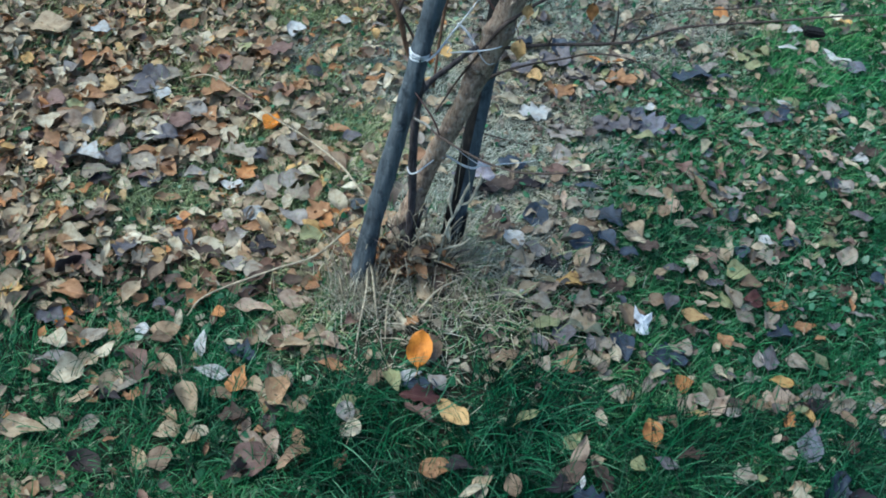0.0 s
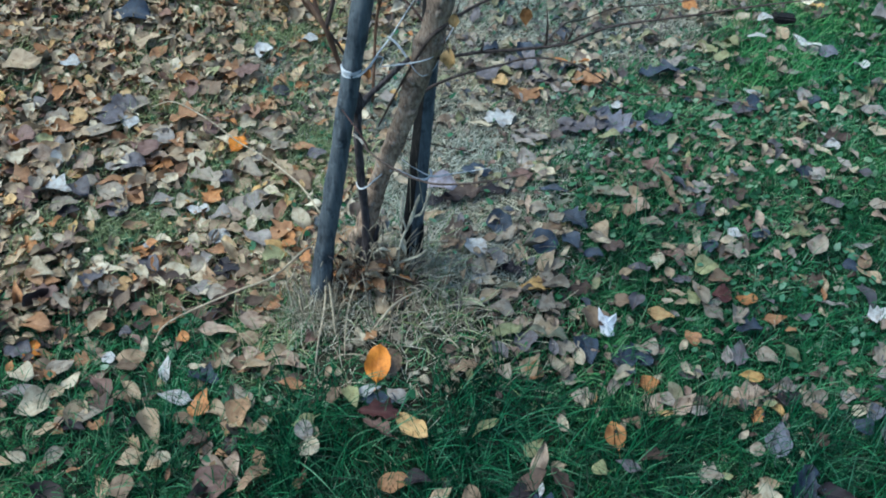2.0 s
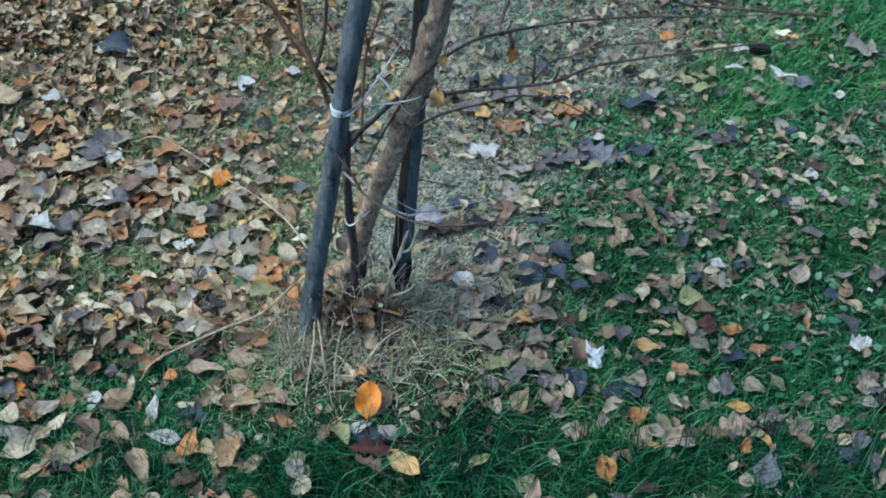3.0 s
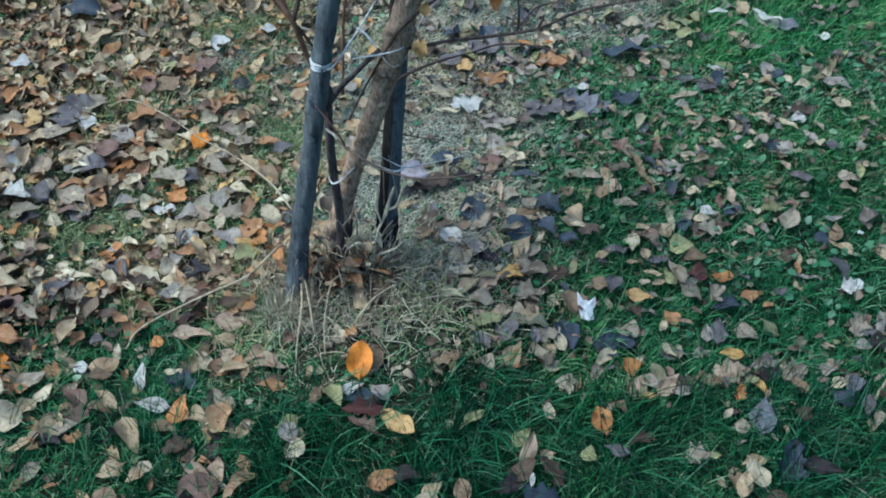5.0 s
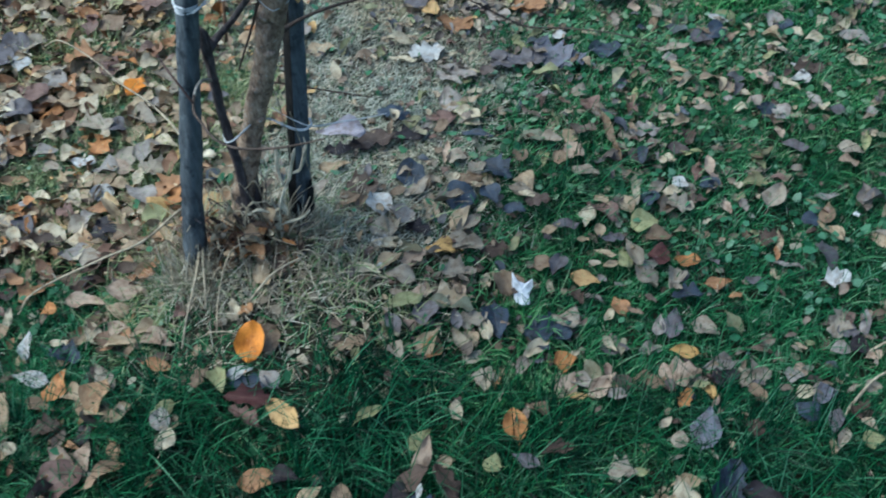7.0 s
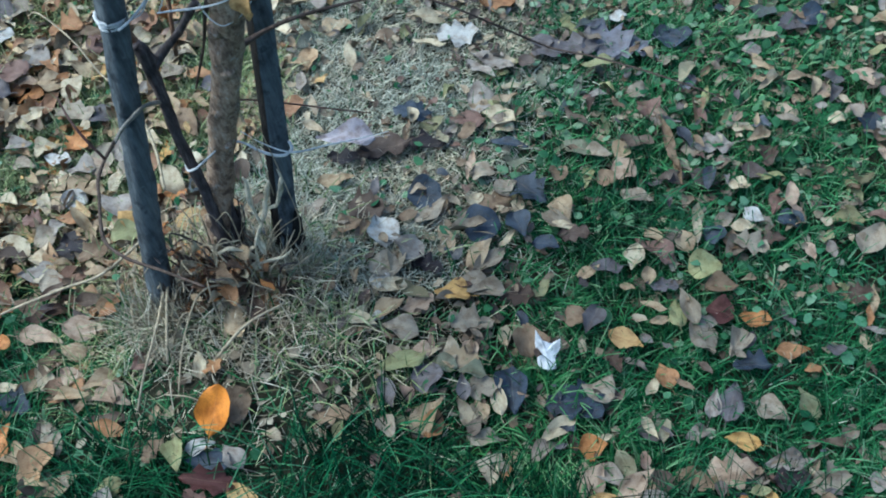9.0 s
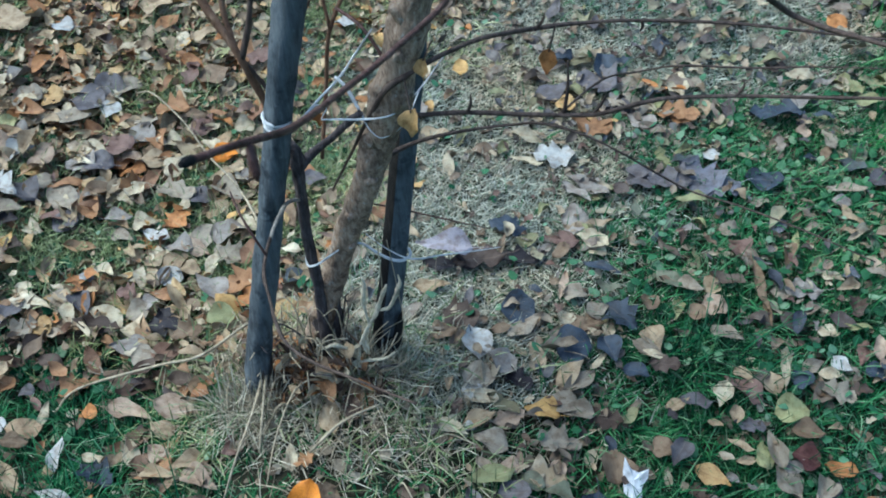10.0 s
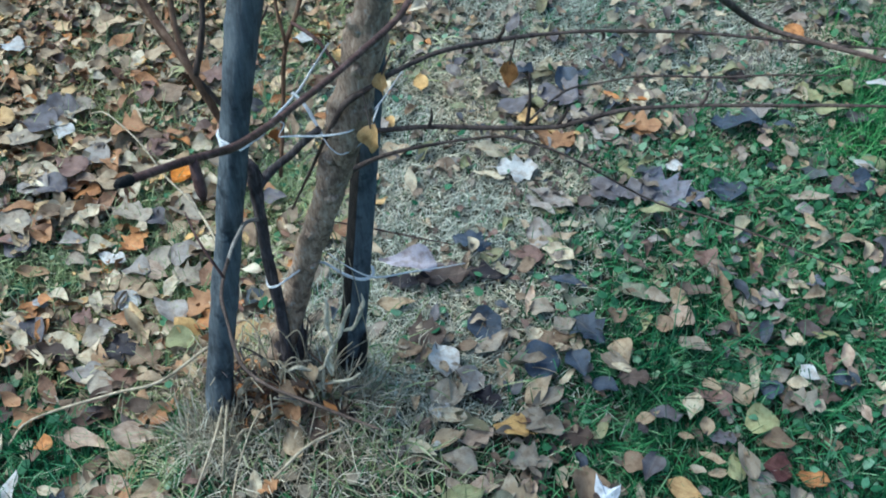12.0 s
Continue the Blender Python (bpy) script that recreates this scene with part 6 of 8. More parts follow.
leaf("ovate", "brownr", 0.870, 1.633, 0.052, 0.024, 254, 1, -2, "reddish brown pointed fallen leaf on the lawn")
leaf("oval", "pink", 0.891, 1.639, 0.041, 0.019, 90, 19, 1, "pinkish tan oval fallen leaf on the lawn")
leaf("round", "slate", 0.887, 1.601, 0.034, 0.036, 358, -3, -9, "dark slate blue round fallen leaf on the lawn")
leaf("ovate", "white2", 0.838, 1.609, 0.034, 0.029, 320, 2, 7, "whitish pointed fallen leaf on the lawn")
leaf("ovate", "pale", 0.821, 1.590, 0.035, 0.020, 0, 6, 14, "pale buff pointed fallen leaf on the lawn")
leaf("lobed", "greyb", 0.827, 1.560, 0.057, 0.041, 167, 8, -8, "grey brown crumpled fallen leaf on the lawn")
leaf("ovate", "brown", 0.803, 1.566, 0.035, 0.027, 82, 5, 16, "dull brown pointed fallen leaf on the lawn")
leaf("lobed", "umber", 0.863, 1.571, 0.034, 0.021, 0, 4, 9, "dark brown crumpled fallen leaf on the lawn")
leaf("long", "olive", 0.862, 1.672, 0.049, 0.018, 4, 3, -7, "olive tan narrow fallen leaf on the lawn")
leaf("lobed", "umber", 0.865, 1.706, 0.047, 0.030, 262, 7, 6, "dark brown crumpled fallen leaf on the lawn")
leaf("oval", "pink", 1.132, 1.628, 0.036, 0.032, 174, 11, 12, "pinkish tan oval fallen leaf on the lawn")
leaf("ovate", "greyb", 1.142, 1.657, 0.046, 0.030, 340, 1, 1, "grey brown pointed fallen leaf on the lawn")
leaf("ovate", "greyb", 0.995, 1.565, 0.059, 0.043, 56, 13, -5, "grey brown pointed fallen leaf on the lawn")
leaf("round", "pale", 0.937, 1.599, 0.017, 0.017, 180, 0, 8, "pale buff round fallen leaf on the lawn")
leaf("oval", "pink", 0.910, 1.551, 0.032, 0.016, 106, 0, 4, "pinkish tan oval fallen leaf on the lawn")
leaf("ovate", "tan", 1.072, 1.488, 0.056, 0.025, 129, -2, 1, "light tan pointed fallen leaf on the lawn")
leaf("round", "slate", 1.045, 1.513, 0.032, 0.030, 353, -6, 10, "dark slate blue round fallen leaf on the lawn")
leaf("ovate", "brown", 1.073, 1.523, 0.049, 0.028, 70, 4, -9, "dull brown pointed fallen leaf on the lawn")
leaf("long", "grey", 1.081, 1.559, 0.046, 0.020, 2, -1, 6, "lilac grey narrow fallen leaf on the lawn")
leaf("lobed", "umber", 0.971, 1.484, 0.038, 0.036, 354, 1, 14, "dark brown crumpled fallen leaf on the lawn")
leaf("long", "tan", 0.986, 1.477, 0.047, 0.016, 82, 2, 6, "light tan narrow fallen leaf on the lawn")
leaf("round", "pale", 1.194, 1.688, 0.018, 0.018, 356, 5, -5, "pale buff round fallen leaf on the lawn")
leaf("ovate", "olive", 1.173, 1.676, 0.048, 0.017, 73, 3, -8, "olive tan pointed fallen leaf on the lawn")
leaf("oval", "pink", 1.030, 1.713, 0.030, 0.017, 281, 2, -2, "pinkish tan oval fallen leaf on the lawn")
leaf("oval", "white2", 1.121, 1.517, 0.012, 0.011, 174, 0, 0, "whitish oval fallen leaf on the lawn")
leaf("round", "brown", 0.581, 1.423, 0.034, 0.036, 3, 9, -11, "dull brown round fallen leaf on the lawn")
leaf("ovate", "greyd", 0.604, 1.419, 0.052, 0.034, 250, 10, 1, "dark grey pointed fallen leaf on the lawn")
leaf("ovate", "dullgold", 0.650, 1.393, 0.055, 0.030, 326, 12, 3, "dull golden pointed fallen leaf on the lawn")
leaf("lobed", "slate", 0.582, 1.306, 0.084, 0.066, 195, 2, 8, "dark slate blue crumpled fallen leaf on the lawn")
leaf("ovate", "greyb", 0.612, 1.318, 0.047, 0.044, 159, -1, 5, "grey brown pointed fallen leaf on the lawn")
leaf("round", "slate", 0.601, 1.290, 0.041, 0.031, 3, 9, 6, "dark slate blue round fallen leaf on the lawn")
leaf("ovate", "pale", 0.481, 1.297, 0.055, 0.024, 107, 0, -16, "pale buff pointed fallen leaf on the lawn")
leaf("ovate", "slate", 0.502, 1.309, 0.072, 0.045, 277, 2, -2, "dark slate blue pointed fallen leaf on the lawn")
leaf("ovate", "pale", 0.559, 1.258, 0.065, 0.025, 220, 0, -5, "pale buff pointed fallen leaf on the lawn")
leaf("ovate", "rustor", 0.606, 1.242, 0.039, 0.035, 13, -5, 21, "orange brown pointed fallen leaf on the lawn")
leaf("long", "pale", 0.616, 1.253, 0.032, 0.015, 21, 0, 8, "pale buff narrow fallen leaf on the lawn")
leaf("ovate", "rust", 0.702, 1.350, 0.039, 0.030, 111, 2, 0, "rust brown pointed fallen leaf on the lawn")
leaf("ovate", "greyb", 0.737, 1.454, 0.062, 0.026, 111, 5, -18, "grey brown pointed fallen leaf on the lawn")
leaf("ovate", "greyb", 0.756, 1.408, 0.060, 0.045, 290, 8, -20, "grey brown pointed fallen leaf on the lawn")
leaf("round", "maroon", 0.779, 1.448, 0.039, 0.041, 157, 1, 0, "dark red round fallen leaf on the lawn")
leaf("long", "tan", 0.688, 1.449, 0.039, 0.017, 164, 4, 1, "light tan narrow fallen leaf on the lawn")
leaf("oval", "tan", 0.696, 1.429, 0.029, 0.013, 194, 1, -12, "light tan oval fallen leaf on the lawn")
leaf("ovate", "olive", 0.721, 1.442, 0.053, 0.027, 92, -12, 7, "olive tan pointed fallen leaf on the lawn")
leaf("lobed", "greyb", 0.430, 1.402, 0.046, 0.045, 188, 13, -14, "grey brown crumpled fallen leaf on the lawn")
leaf("ovate", "pink", 0.439, 1.358, 0.040, 0.027, 263, -2, -4, "pinkish tan pointed fallen leaf on the lawn")
leaf("lobed", "greyb", 0.461, 1.311, 0.055, 0.039, 17, 1, 2, "grey brown crumpled fallen leaf on the lawn")
leaf("ovate", "tan", 0.461, 1.273, 0.036, 0.026, 297, -1, -22, "light tan pointed fallen leaf on the lawn")
leaf("lobed", "umber", 0.634, 1.364, 0.044, 0.025, 293, 12, 5, "dark brown crumpled fallen leaf on the lawn")
leaf("ovate", "grey", 0.763, 1.314, 0.047, 0.021, 74, -1, -3, "lilac grey pointed fallen leaf on the lawn")
leaf("oval", "rustor", 0.826, 1.442, 0.044, 0.026, 352, 4, 0, "orange brown oval fallen leaf on the lawn")
leaf("ovate", "greyb", 0.798, 1.403, 0.057, 0.031, 247, 12, -8, "grey brown pointed fallen leaf on the lawn")
leaf("lobed", "slate", 0.816, 1.370, 0.050, 0.037, 180, -6, 8, "dark slate blue crumpled fallen leaf on the lawn")
leaf("ovate", "greyd", 0.786, 1.320, 0.060, 0.037, 74, 1, 0, "dark grey pointed fallen leaf on the lawn")
leaf("ovate", "greyb", 0.838, 1.311, 0.047, 0.038, 333, 2, -5, "grey brown pointed fallen leaf on the lawn")
leaf("ovate", "gold", 0.796, 1.265, 0.046, 0.027, 171, 3, -8, "yellow tan pointed fallen leaf on the lawn")
leaf("ovate", "rust", 0.872, 1.397, 0.046, 0.024, 4, 2, 4, "rust brown pointed fallen leaf on the lawn")
leaf("ovate", "rust", 0.895, 1.372, 0.025, 0.018, 199, 6, 14, "rust brown pointed fallen leaf on the lawn")
leaf("lobed", "white2", 1.061, 1.391, 0.043, 0.037, 7, 10, 18, "whitish crumpled fallen leaf on the lawn")
leaf("lobed", "greyb", 1.044, 1.309, 0.065, 0.043, 241, 5, -13, "grey brown crumpled fallen leaf on the lawn")
leaf("lobed", "greyd", 1.057, 1.292, 0.036, 0.037, 174, 0, 1, "dark grey crumpled fallen leaf on the lawn")
leaf("ovate", "grey", 1.040, 1.261, 0.035, 0.028, 354, -2, -5, "lilac grey pointed fallen leaf on the lawn")
leaf("round", "dark", 1.066, 1.264, 0.031, 0.034, 175, -1, -3, "blackish round fallen leaf on the lawn")
leaf("ovate", "pink", 1.083, 1.246, 0.032, 0.019, 199, 1, 3, "pinkish tan pointed fallen leaf on the lawn")
leaf("long", "rust", 0.979, 1.454, 0.048, 0.016, 254, 3, -8, "rust brown narrow fallen leaf on the lawn")
leaf("long", "grey", 0.992, 1.425, 0.053, 0.013, 349, -5, -9, "lilac grey narrow fallen leaf on the lawn")
leaf("ovate", "grey", 0.845, 1.238, 0.053, 0.030, 191, 4, -12, "lilac grey pointed fallen leaf on the lawn")
leaf("ovate", "pink", 0.973, 1.228, 0.029, 0.024, 355, -2, 4, "pinkish tan pointed fallen leaf on the lawn")
leaf("oval", "greyd", 0.928, 1.400, 0.027, 0.018, 177, -5, 8, "dark grey oval fallen leaf on the lawn")
leaf("ovate", "pale", 0.482, 1.188, 0.032, 0.018, 81, 0, 4, "pale buff pointed fallen leaf in long grass")
leaf("lobed", "rust", 0.495, 1.194, 0.024, 0.024, 5, 2, -2, "rust brown crumpled fallen leaf in long grass")
leaf("ovate", "pink", 0.607, 1.195, 0.053, 0.037, 61, 6, 7, "pinkish tan pointed fallen leaf in long grass")
leaf("ovate", "pink", 0.659, 1.192, 0.058, 0.031, 39, 11, 9, "pinkish tan pointed fallen leaf in long grass")
leaf("oval", "grey", 0.679, 1.177, 0.040, 0.018, 1, -1, 16, "lilac grey oval fallen leaf in long grass")
leaf("oval", "pink", 0.540, 1.132, 0.026, 0.012, 259, -10, -10, "pinkish tan oval fallen leaf in long grass")
leaf("ovate", "brown", 0.557, 1.142, 0.040, 0.024, 159, 8, 11, "dull brown pointed fallen leaf in long grass")
leaf("lobed", "umber", 0.582, 1.071, 0.050, 0.028, 192, 4, 6, "dark brown crumpled fallen leaf in long grass")
leaf("ovate", "greyd", 0.536, 1.052, 0.043, 0.021, 157, 6, -2, "dark grey pointed fallen leaf in long grass")
leaf("lobed", "greyb", 0.672, 1.041, 0.043, 0.045, 1, 2, -10, "grey brown crumpled fallen leaf in long grass")
leaf("oval", "olive", 0.696, 1.041, 0.024, 0.013, 180, 3, 1, "olive tan oval fallen leaf in long grass")
leaf("round", "olive", 0.488, 1.042, 0.027, 0.028, 180, 9, -3, "olive tan round fallen leaf in long grass")
leaf("ovate", "tan", 0.423, 1.050, 0.028, 0.021, 0, 9, 4, "light tan pointed fallen leaf in long grass")
leaf("oval", "pale", 0.439, 1.138, 0.025, 0.015, 100, 6, -1, "pale buff oval fallen leaf in long grass")
leaf("lobed", "brown", 0.735, 1.205, 0.053, 0.032, 169, 1, 2, "dull brown crumpled fallen leaf in long grass")
leaf("long", "dullgold", 0.619, 1.172, 0.036, 0.015, 183, 3, -2, "dull golden narrow fallen leaf in long grass")
leaf("lobed", "pink", 0.776, 1.217, 0.066, 0.057, 12, 13, 21, "pinkish tan crumpled fallen leaf in long grass")
leaf("lobed", "rustor", 0.781, 1.169, 0.037, 0.024, 57, 2, 7, "orange brown crumpled fallen leaf in long grass")
leaf("ovate", "gold", 0.822, 1.180, 0.036, 0.019, 308, 0, 0, "yellow tan pointed fallen leaf in long grass")
leaf("lobed", "dark", 0.850, 1.217, 0.047, 0.036, 11, 0, 12, "blackish crumpled fallen leaf in long grass")
leaf("lobed", "greyb", 0.897, 1.216, 0.056, 0.043, 20, 0, 6, "grey brown crumpled fallen leaf in long grass")
leaf("ovate", "brown", 0.894, 1.179, 0.040, 0.025, 306, -3, -7, "dull brown pointed fallen leaf in long grass")
leaf("ovate", "grey", 0.958, 1.218, 0.030, 0.027, 344, 5, 2, "lilac grey pointed fallen leaf in long grass")
leaf("ovate", "pale", 0.971, 1.186, 0.040, 0.021, 10, -2, 8, "pale buff pointed fallen leaf in long grass")
leaf("ovate", "slate", 0.959, 1.151, 0.043, 0.032, 138, 1, -11, "dark slate blue pointed fallen leaf in long grass")
leaf("round", "lilac", 0.993, 1.175, 0.043, 0.031, 217, 2, 11, "lilac round fallen leaf in long grass")
leaf("ovate", "lilac", 0.802, 1.114, 0.067, 0.048, 71, 11, -7, "lilac pointed fallen leaf in long grass")
leaf("ovate", "tan", 0.758, 1.024, 0.044, 0.022, 190, 6, 0, "light tan pointed fallen leaf in long grass")
leaf("ovate", "greyb", 0.991, 1.090, 0.043, 0.018, 238, 4, 1, "grey brown pointed fallen leaf in long grass")
leaf("ovate", "olive", 1.034, 1.088, 0.032, 0.028, 357, 11, 2, "olive tan pointed fallen leaf in long grass")
leaf("ovate", "greyd", 0.994, 1.129, 0.048, 0.026, 247, -1, 15, "dark grey pointed fallen leaf in long grass")
leaf("lobed", "umber", 1.034, 1.142, 0.034, 0.035, 176, 4, -14, "dark brown crumpled fallen leaf in long grass")
leaf("lobed", "umber", 0.872, 1.113, 0.030, 0.031, 295, 9, 3, "dark brown crumpled fallen leaf in long grass")
leaf("round", "greyb", 1.067, 1.190, 0.025, 0.025, 357, -1, 7, "grey brown round fallen leaf in long grass")
leaf("round", "greyb", 0.761, 1.094, 0.026, 0.025, 0, 5, 4, "grey brown round fallen leaf in long grass")
leaf("round", "greyb", -0.663, 2.009, 0.059, 0.063, 3, 4, 2, "grey brown round fallen leaf on the leaf litter")
leaf("oval", "dullgold", -0.617, 2.016, 0.052, 0.054, 5, 9, 8, "dull golden oval fallen leaf on the leaf litter")
leaf("ovate", "pale", -0.729, 2.033, 0.053, 0.036, 266, -10, -4, "pale buff pointed fallen leaf on the leaf litter")
leaf("long", "pale", -0.661, 1.998, 0.057, 0.029, 355, 15, 5, "pale buff narrow fallen leaf on the leaf litter")
leaf("ovate", "rust", -0.636, 1.969, 0.067, 0.039, 357, 8, 12, "rust brown pointed fallen leaf on the leaf litter")
leaf("oval", "pale", -0.573, 1.994, 0.046, 0.017, 127, -1, -10, "pale buff oval fallen leaf on the leaf litter")
leaf("ovate", "greyd", -0.549, 2.020, 0.082, 0.075, 175, 1, 1, "dark grey pointed fallen leaf on the leaf litter")
leaf("long", "tan", -0.568, 2.045, 0.068, 0.027, 199, 3, -7, "light tan narrow fallen leaf on the leaf litter")
leaf("round", "greyd", -0.519, 2.064, 0.067, 0.069, 19, 0, 23, "dark grey round fallen leaf on the leaf litter")
leaf("oval", "white2", -0.494, 2.012, 0.044, 0.045, 3, -4, 8, "whitish oval fallen leaf on the leaf litter")
leaf("round", "brownr", -0.717, 1.926, 0.064, 0.067, 201, -6, 5, "reddish brown round fallen leaf on the leaf litter")
leaf("oval", "tan", -0.592, 1.955, 0.038, 0.029, 3, 5, -7, "light tan oval fallen leaf on the leaf litter")
leaf("ovate", "greyb", -0.551, 1.974, 0.075, 0.050, 3, 5, -1, "grey brown pointed fallen leaf on the leaf litter")
leaf("round", "grey", -0.636, 1.908, 0.041, 0.043, 184, 2, -8, "lilac grey round fallen leaf on the leaf litter")
leaf("ovate", "olive", -0.667, 1.930, 0.045, 0.045, 66, -12, 13, "olive tan pointed fallen leaf on the leaf litter")
leaf("ovate", "pale", -0.707, 1.871, 0.060, 0.043, 30, 6, 7, "pale buff pointed fallen leaf on the leaf litter")
leaf("ovate", "pink", -0.661, 1.876, 0.077, 0.036, 156, 16, -9, "pinkish tan pointed fallen leaf on the leaf litter")
leaf("ovate", "white2", -0.610, 1.865, 0.057, 0.041, 36, 5, 12, "whitish pointed fallen leaf on the leaf litter")
leaf("ovate", "tan", -0.602, 1.894, 0.090, 0.031, 98, -5, 3, "light tan pointed fallen leaf on the leaf litter")
leaf("lobed", "greyb", -0.648, 1.814, 0.055, 0.050, 3, 1, -3, "grey brown crumpled fallen leaf on the leaf litter")
leaf("lobed", "rust", -0.680, 1.803, 0.058, 0.062, 199, 1, -3, "rust brown crumpled fallen leaf on the leaf litter")
leaf("ovate", "tan", -0.629, 1.820, 0.056, 0.030, 156, -2, -4, "light tan pointed fallen leaf on the leaf litter")
leaf("ovate", "pink", -0.567, 1.858, 0.063, 0.046, 249, -4, -1, "pinkish tan pointed fallen leaf on the leaf litter")
leaf("ovate", "greyb", -0.542, 1.804, 0.043, 0.040, 184, 2, 1, "grey brown pointed fallen leaf on the leaf litter")
leaf("lobed", "grey", -0.485, 1.853, 0.058, 0.062, 182, 0, 1, "lilac grey crumpled fallen leaf on the leaf litter")
leaf("round", "greyd", -0.457, 1.867, 0.058, 0.059, 182, 8, 0, "dark grey round fallen leaf on the leaf litter")
leaf("ovate", "brownr", -0.441, 1.912, 0.076, 0.062, 154, -6, 7, "reddish brown pointed fallen leaf on the leaf litter")
leaf("long", "pale", -0.471, 1.905, 0.069, 0.021, 160, 5, 14, "pale buff narrow fallen leaf on the leaf litter")
leaf("ovate", "tan", -0.499, 1.885, 0.065, 0.032, 190, 0, 14, "light tan pointed fallen leaf on the leaf litter")
leaf("long", "rust", -0.490, 1.803, 0.069, 0.031, 205, 6, 3, "rust brown narrow fallen leaf on the leaf litter")
leaf("lobed", "white2", -0.604, 1.763, 0.100, 0.069, 343, 13, -7, "whitish crumpled fallen leaf on the leaf litter")
leaf("ovate", "greyb", -0.646, 1.778, 0.048, 0.032, 264, -9, -9, "grey brown pointed fallen leaf on the leaf litter")
leaf("ovate", "greyd", -0.558, 1.770, 0.069, 0.055, 156, 0, -1, "dark grey pointed fallen leaf on the leaf litter")
leaf("lobed", "brownr", -0.657, 1.732, 0.059, 0.063, 217, -1, -17, "reddish brown crumpled fallen leaf on the leaf litter")
leaf("ovate", "greyb", -0.571, 1.722, 0.064, 0.052, 20, 5, -10, "grey brown pointed fallen leaf on the leaf litter")
leaf("lobed", "dark", -0.554, 1.697, 0.054, 0.034, 3, 13, 9, "blackish crumpled fallen leaf on the leaf litter")
leaf("ovate", "greyb", -0.477, 1.762, 0.093, 0.048, 317, 7, 1, "grey brown pointed fallen leaf on the leaf litter")
leaf("ovate", "grey", -0.455, 1.772, 0.073, 0.034, 259, 6, -1, "lilac grey pointed fallen leaf on the leaf litter")
leaf("ovate", "rust", -0.427, 1.755, 0.067, 0.047, 316, 2, 0, "rust brown pointed fallen leaf on the leaf litter")
leaf("round", "brownr", -0.482, 1.727, 0.048, 0.045, 182, -2, 22, "reddish brown round fallen leaf on the leaf litter")
leaf("round", "greyd", -0.456, 1.720, 0.049, 0.049, 1, 0, 8, "dark grey round fallen leaf on the leaf litter")
leaf("ovate", "brown", -0.430, 1.799, 0.072, 0.035, 39, 0, 0, "dull brown pointed fallen leaf on the leaf litter")
leaf("ovate", "tan", -0.401, 1.809, 0.056, 0.030, 257, 0, -8, "light tan pointed fallen leaf on the leaf litter")
leaf("ovate", "grey", -0.406, 1.946, 0.064, 0.054, 250, -5, -2, "lilac grey pointed fallen leaf on the leaf litter")
leaf("ovate", "rust", -0.368, 1.938, 0.069, 0.040, 299, 6, 13, "rust brown pointed fallen leaf on the leaf litter")
leaf("round", "pale", -0.339, 1.937, 0.037, 0.039, 358, 9, 0, "light buff round fallen leaf on the leaf litter")
leaf("lobed", "rust", -0.370, 2.024, 0.067, 0.068, 194, -3, 0, "rust brown crumpled fallen leaf on the leaf litter")
leaf("lobed", "greyb", -0.410, 1.987, 0.047, 0.049, 0, 7, -12, "grey brown crumpled fallen leaf on the leaf litter")
leaf("ovate", "tan", -0.358, 1.883, 0.060, 0.050, 178, 8, 5, "light tan pointed fallen leaf on the leaf litter")
leaf("ovate", "pale", -0.357, 1.808, 0.049, 0.041, 77, -7, -11, "pale buff pointed fallen leaf on the leaf litter")
leaf("oval", "pale", -0.372, 1.787, 0.037, 0.027, 333, -2, 0, "pale buff oval fallen leaf on the leaf litter")
leaf("ovate", "pale", -0.313, 1.881, 0.054, 0.052, 67, 5, -1, "pale buff pointed fallen leaf on the leaf litter")
leaf("lobed", "greyb", -0.283, 1.814, 0.086, 0.047, 349, 7, 1, "grey brown crumpled fallen leaf on the leaf litter")
leaf("round", "greyd", -0.238, 1.810, 0.045, 0.047, 175, 10, 2, "dark grey round fallen leaf on the leaf litter")
leaf("ovate", "orange", -0.227, 1.918, 0.064, 0.047, 256, 4, -14, "bright orange pointed fallen leaf on the leaf litter")
leaf("ovate", "pale", -0.252, 1.932, 0.073, 0.028, 329, 0, -10, "light buff pointed fallen leaf on the leaf litter")
leaf("lobed", "rustor", -0.259, 1.758, 0.057, 0.052, 66, 1, 2, "orange brown crumpled fallen leaf on the leaf litter")
leaf("ovate", "pale", -0.259, 1.789, 0.040, 0.029, 74, 12, -16, "pale buff pointed fallen leaf on the leaf litter")
leaf("oval", "white2", -0.282, 1.711, 0.055, 0.028, 348, 7, -5, "whitish oval fallen leaf on the leaf litter")
leaf("ovate", "pale", -0.313, 1.736, 0.047, 0.039, 26, 3, 2, "light buff pointed fallen leaf on the leaf litter")
leaf("ovate", "greyb", -0.189, 1.824, 0.077, 0.045, 334, 4, -3, "grey brown pointed fallen leaf on the leaf litter")
leaf("ovate", "tan", -0.197, 1.882, 0.064, 0.035, 82, 2, -4, "light tan pointed fallen leaf on the leaf litter")
leaf("ovate", "rust", -0.067, 1.886, 0.072, 0.030, 340, 5, -9, "rust brown pointed fallen leaf on the leaf litter")
leaf("ovate", "greyd", -0.039, 1.862, 0.045, 0.035, 7, 8, 7, "dark grey pointed fallen leaf on the leaf litter")
leaf("ovate", "greyb", -0.146, 1.950, 0.094, 0.035, 353, 3, 0, "grey brown pointed fallen leaf on the leaf litter")
leaf("round", "brownr", -0.298, 1.990, 0.054, 0.044, 248, 6, -13, "reddish brown round fallen leaf on the leaf litter")
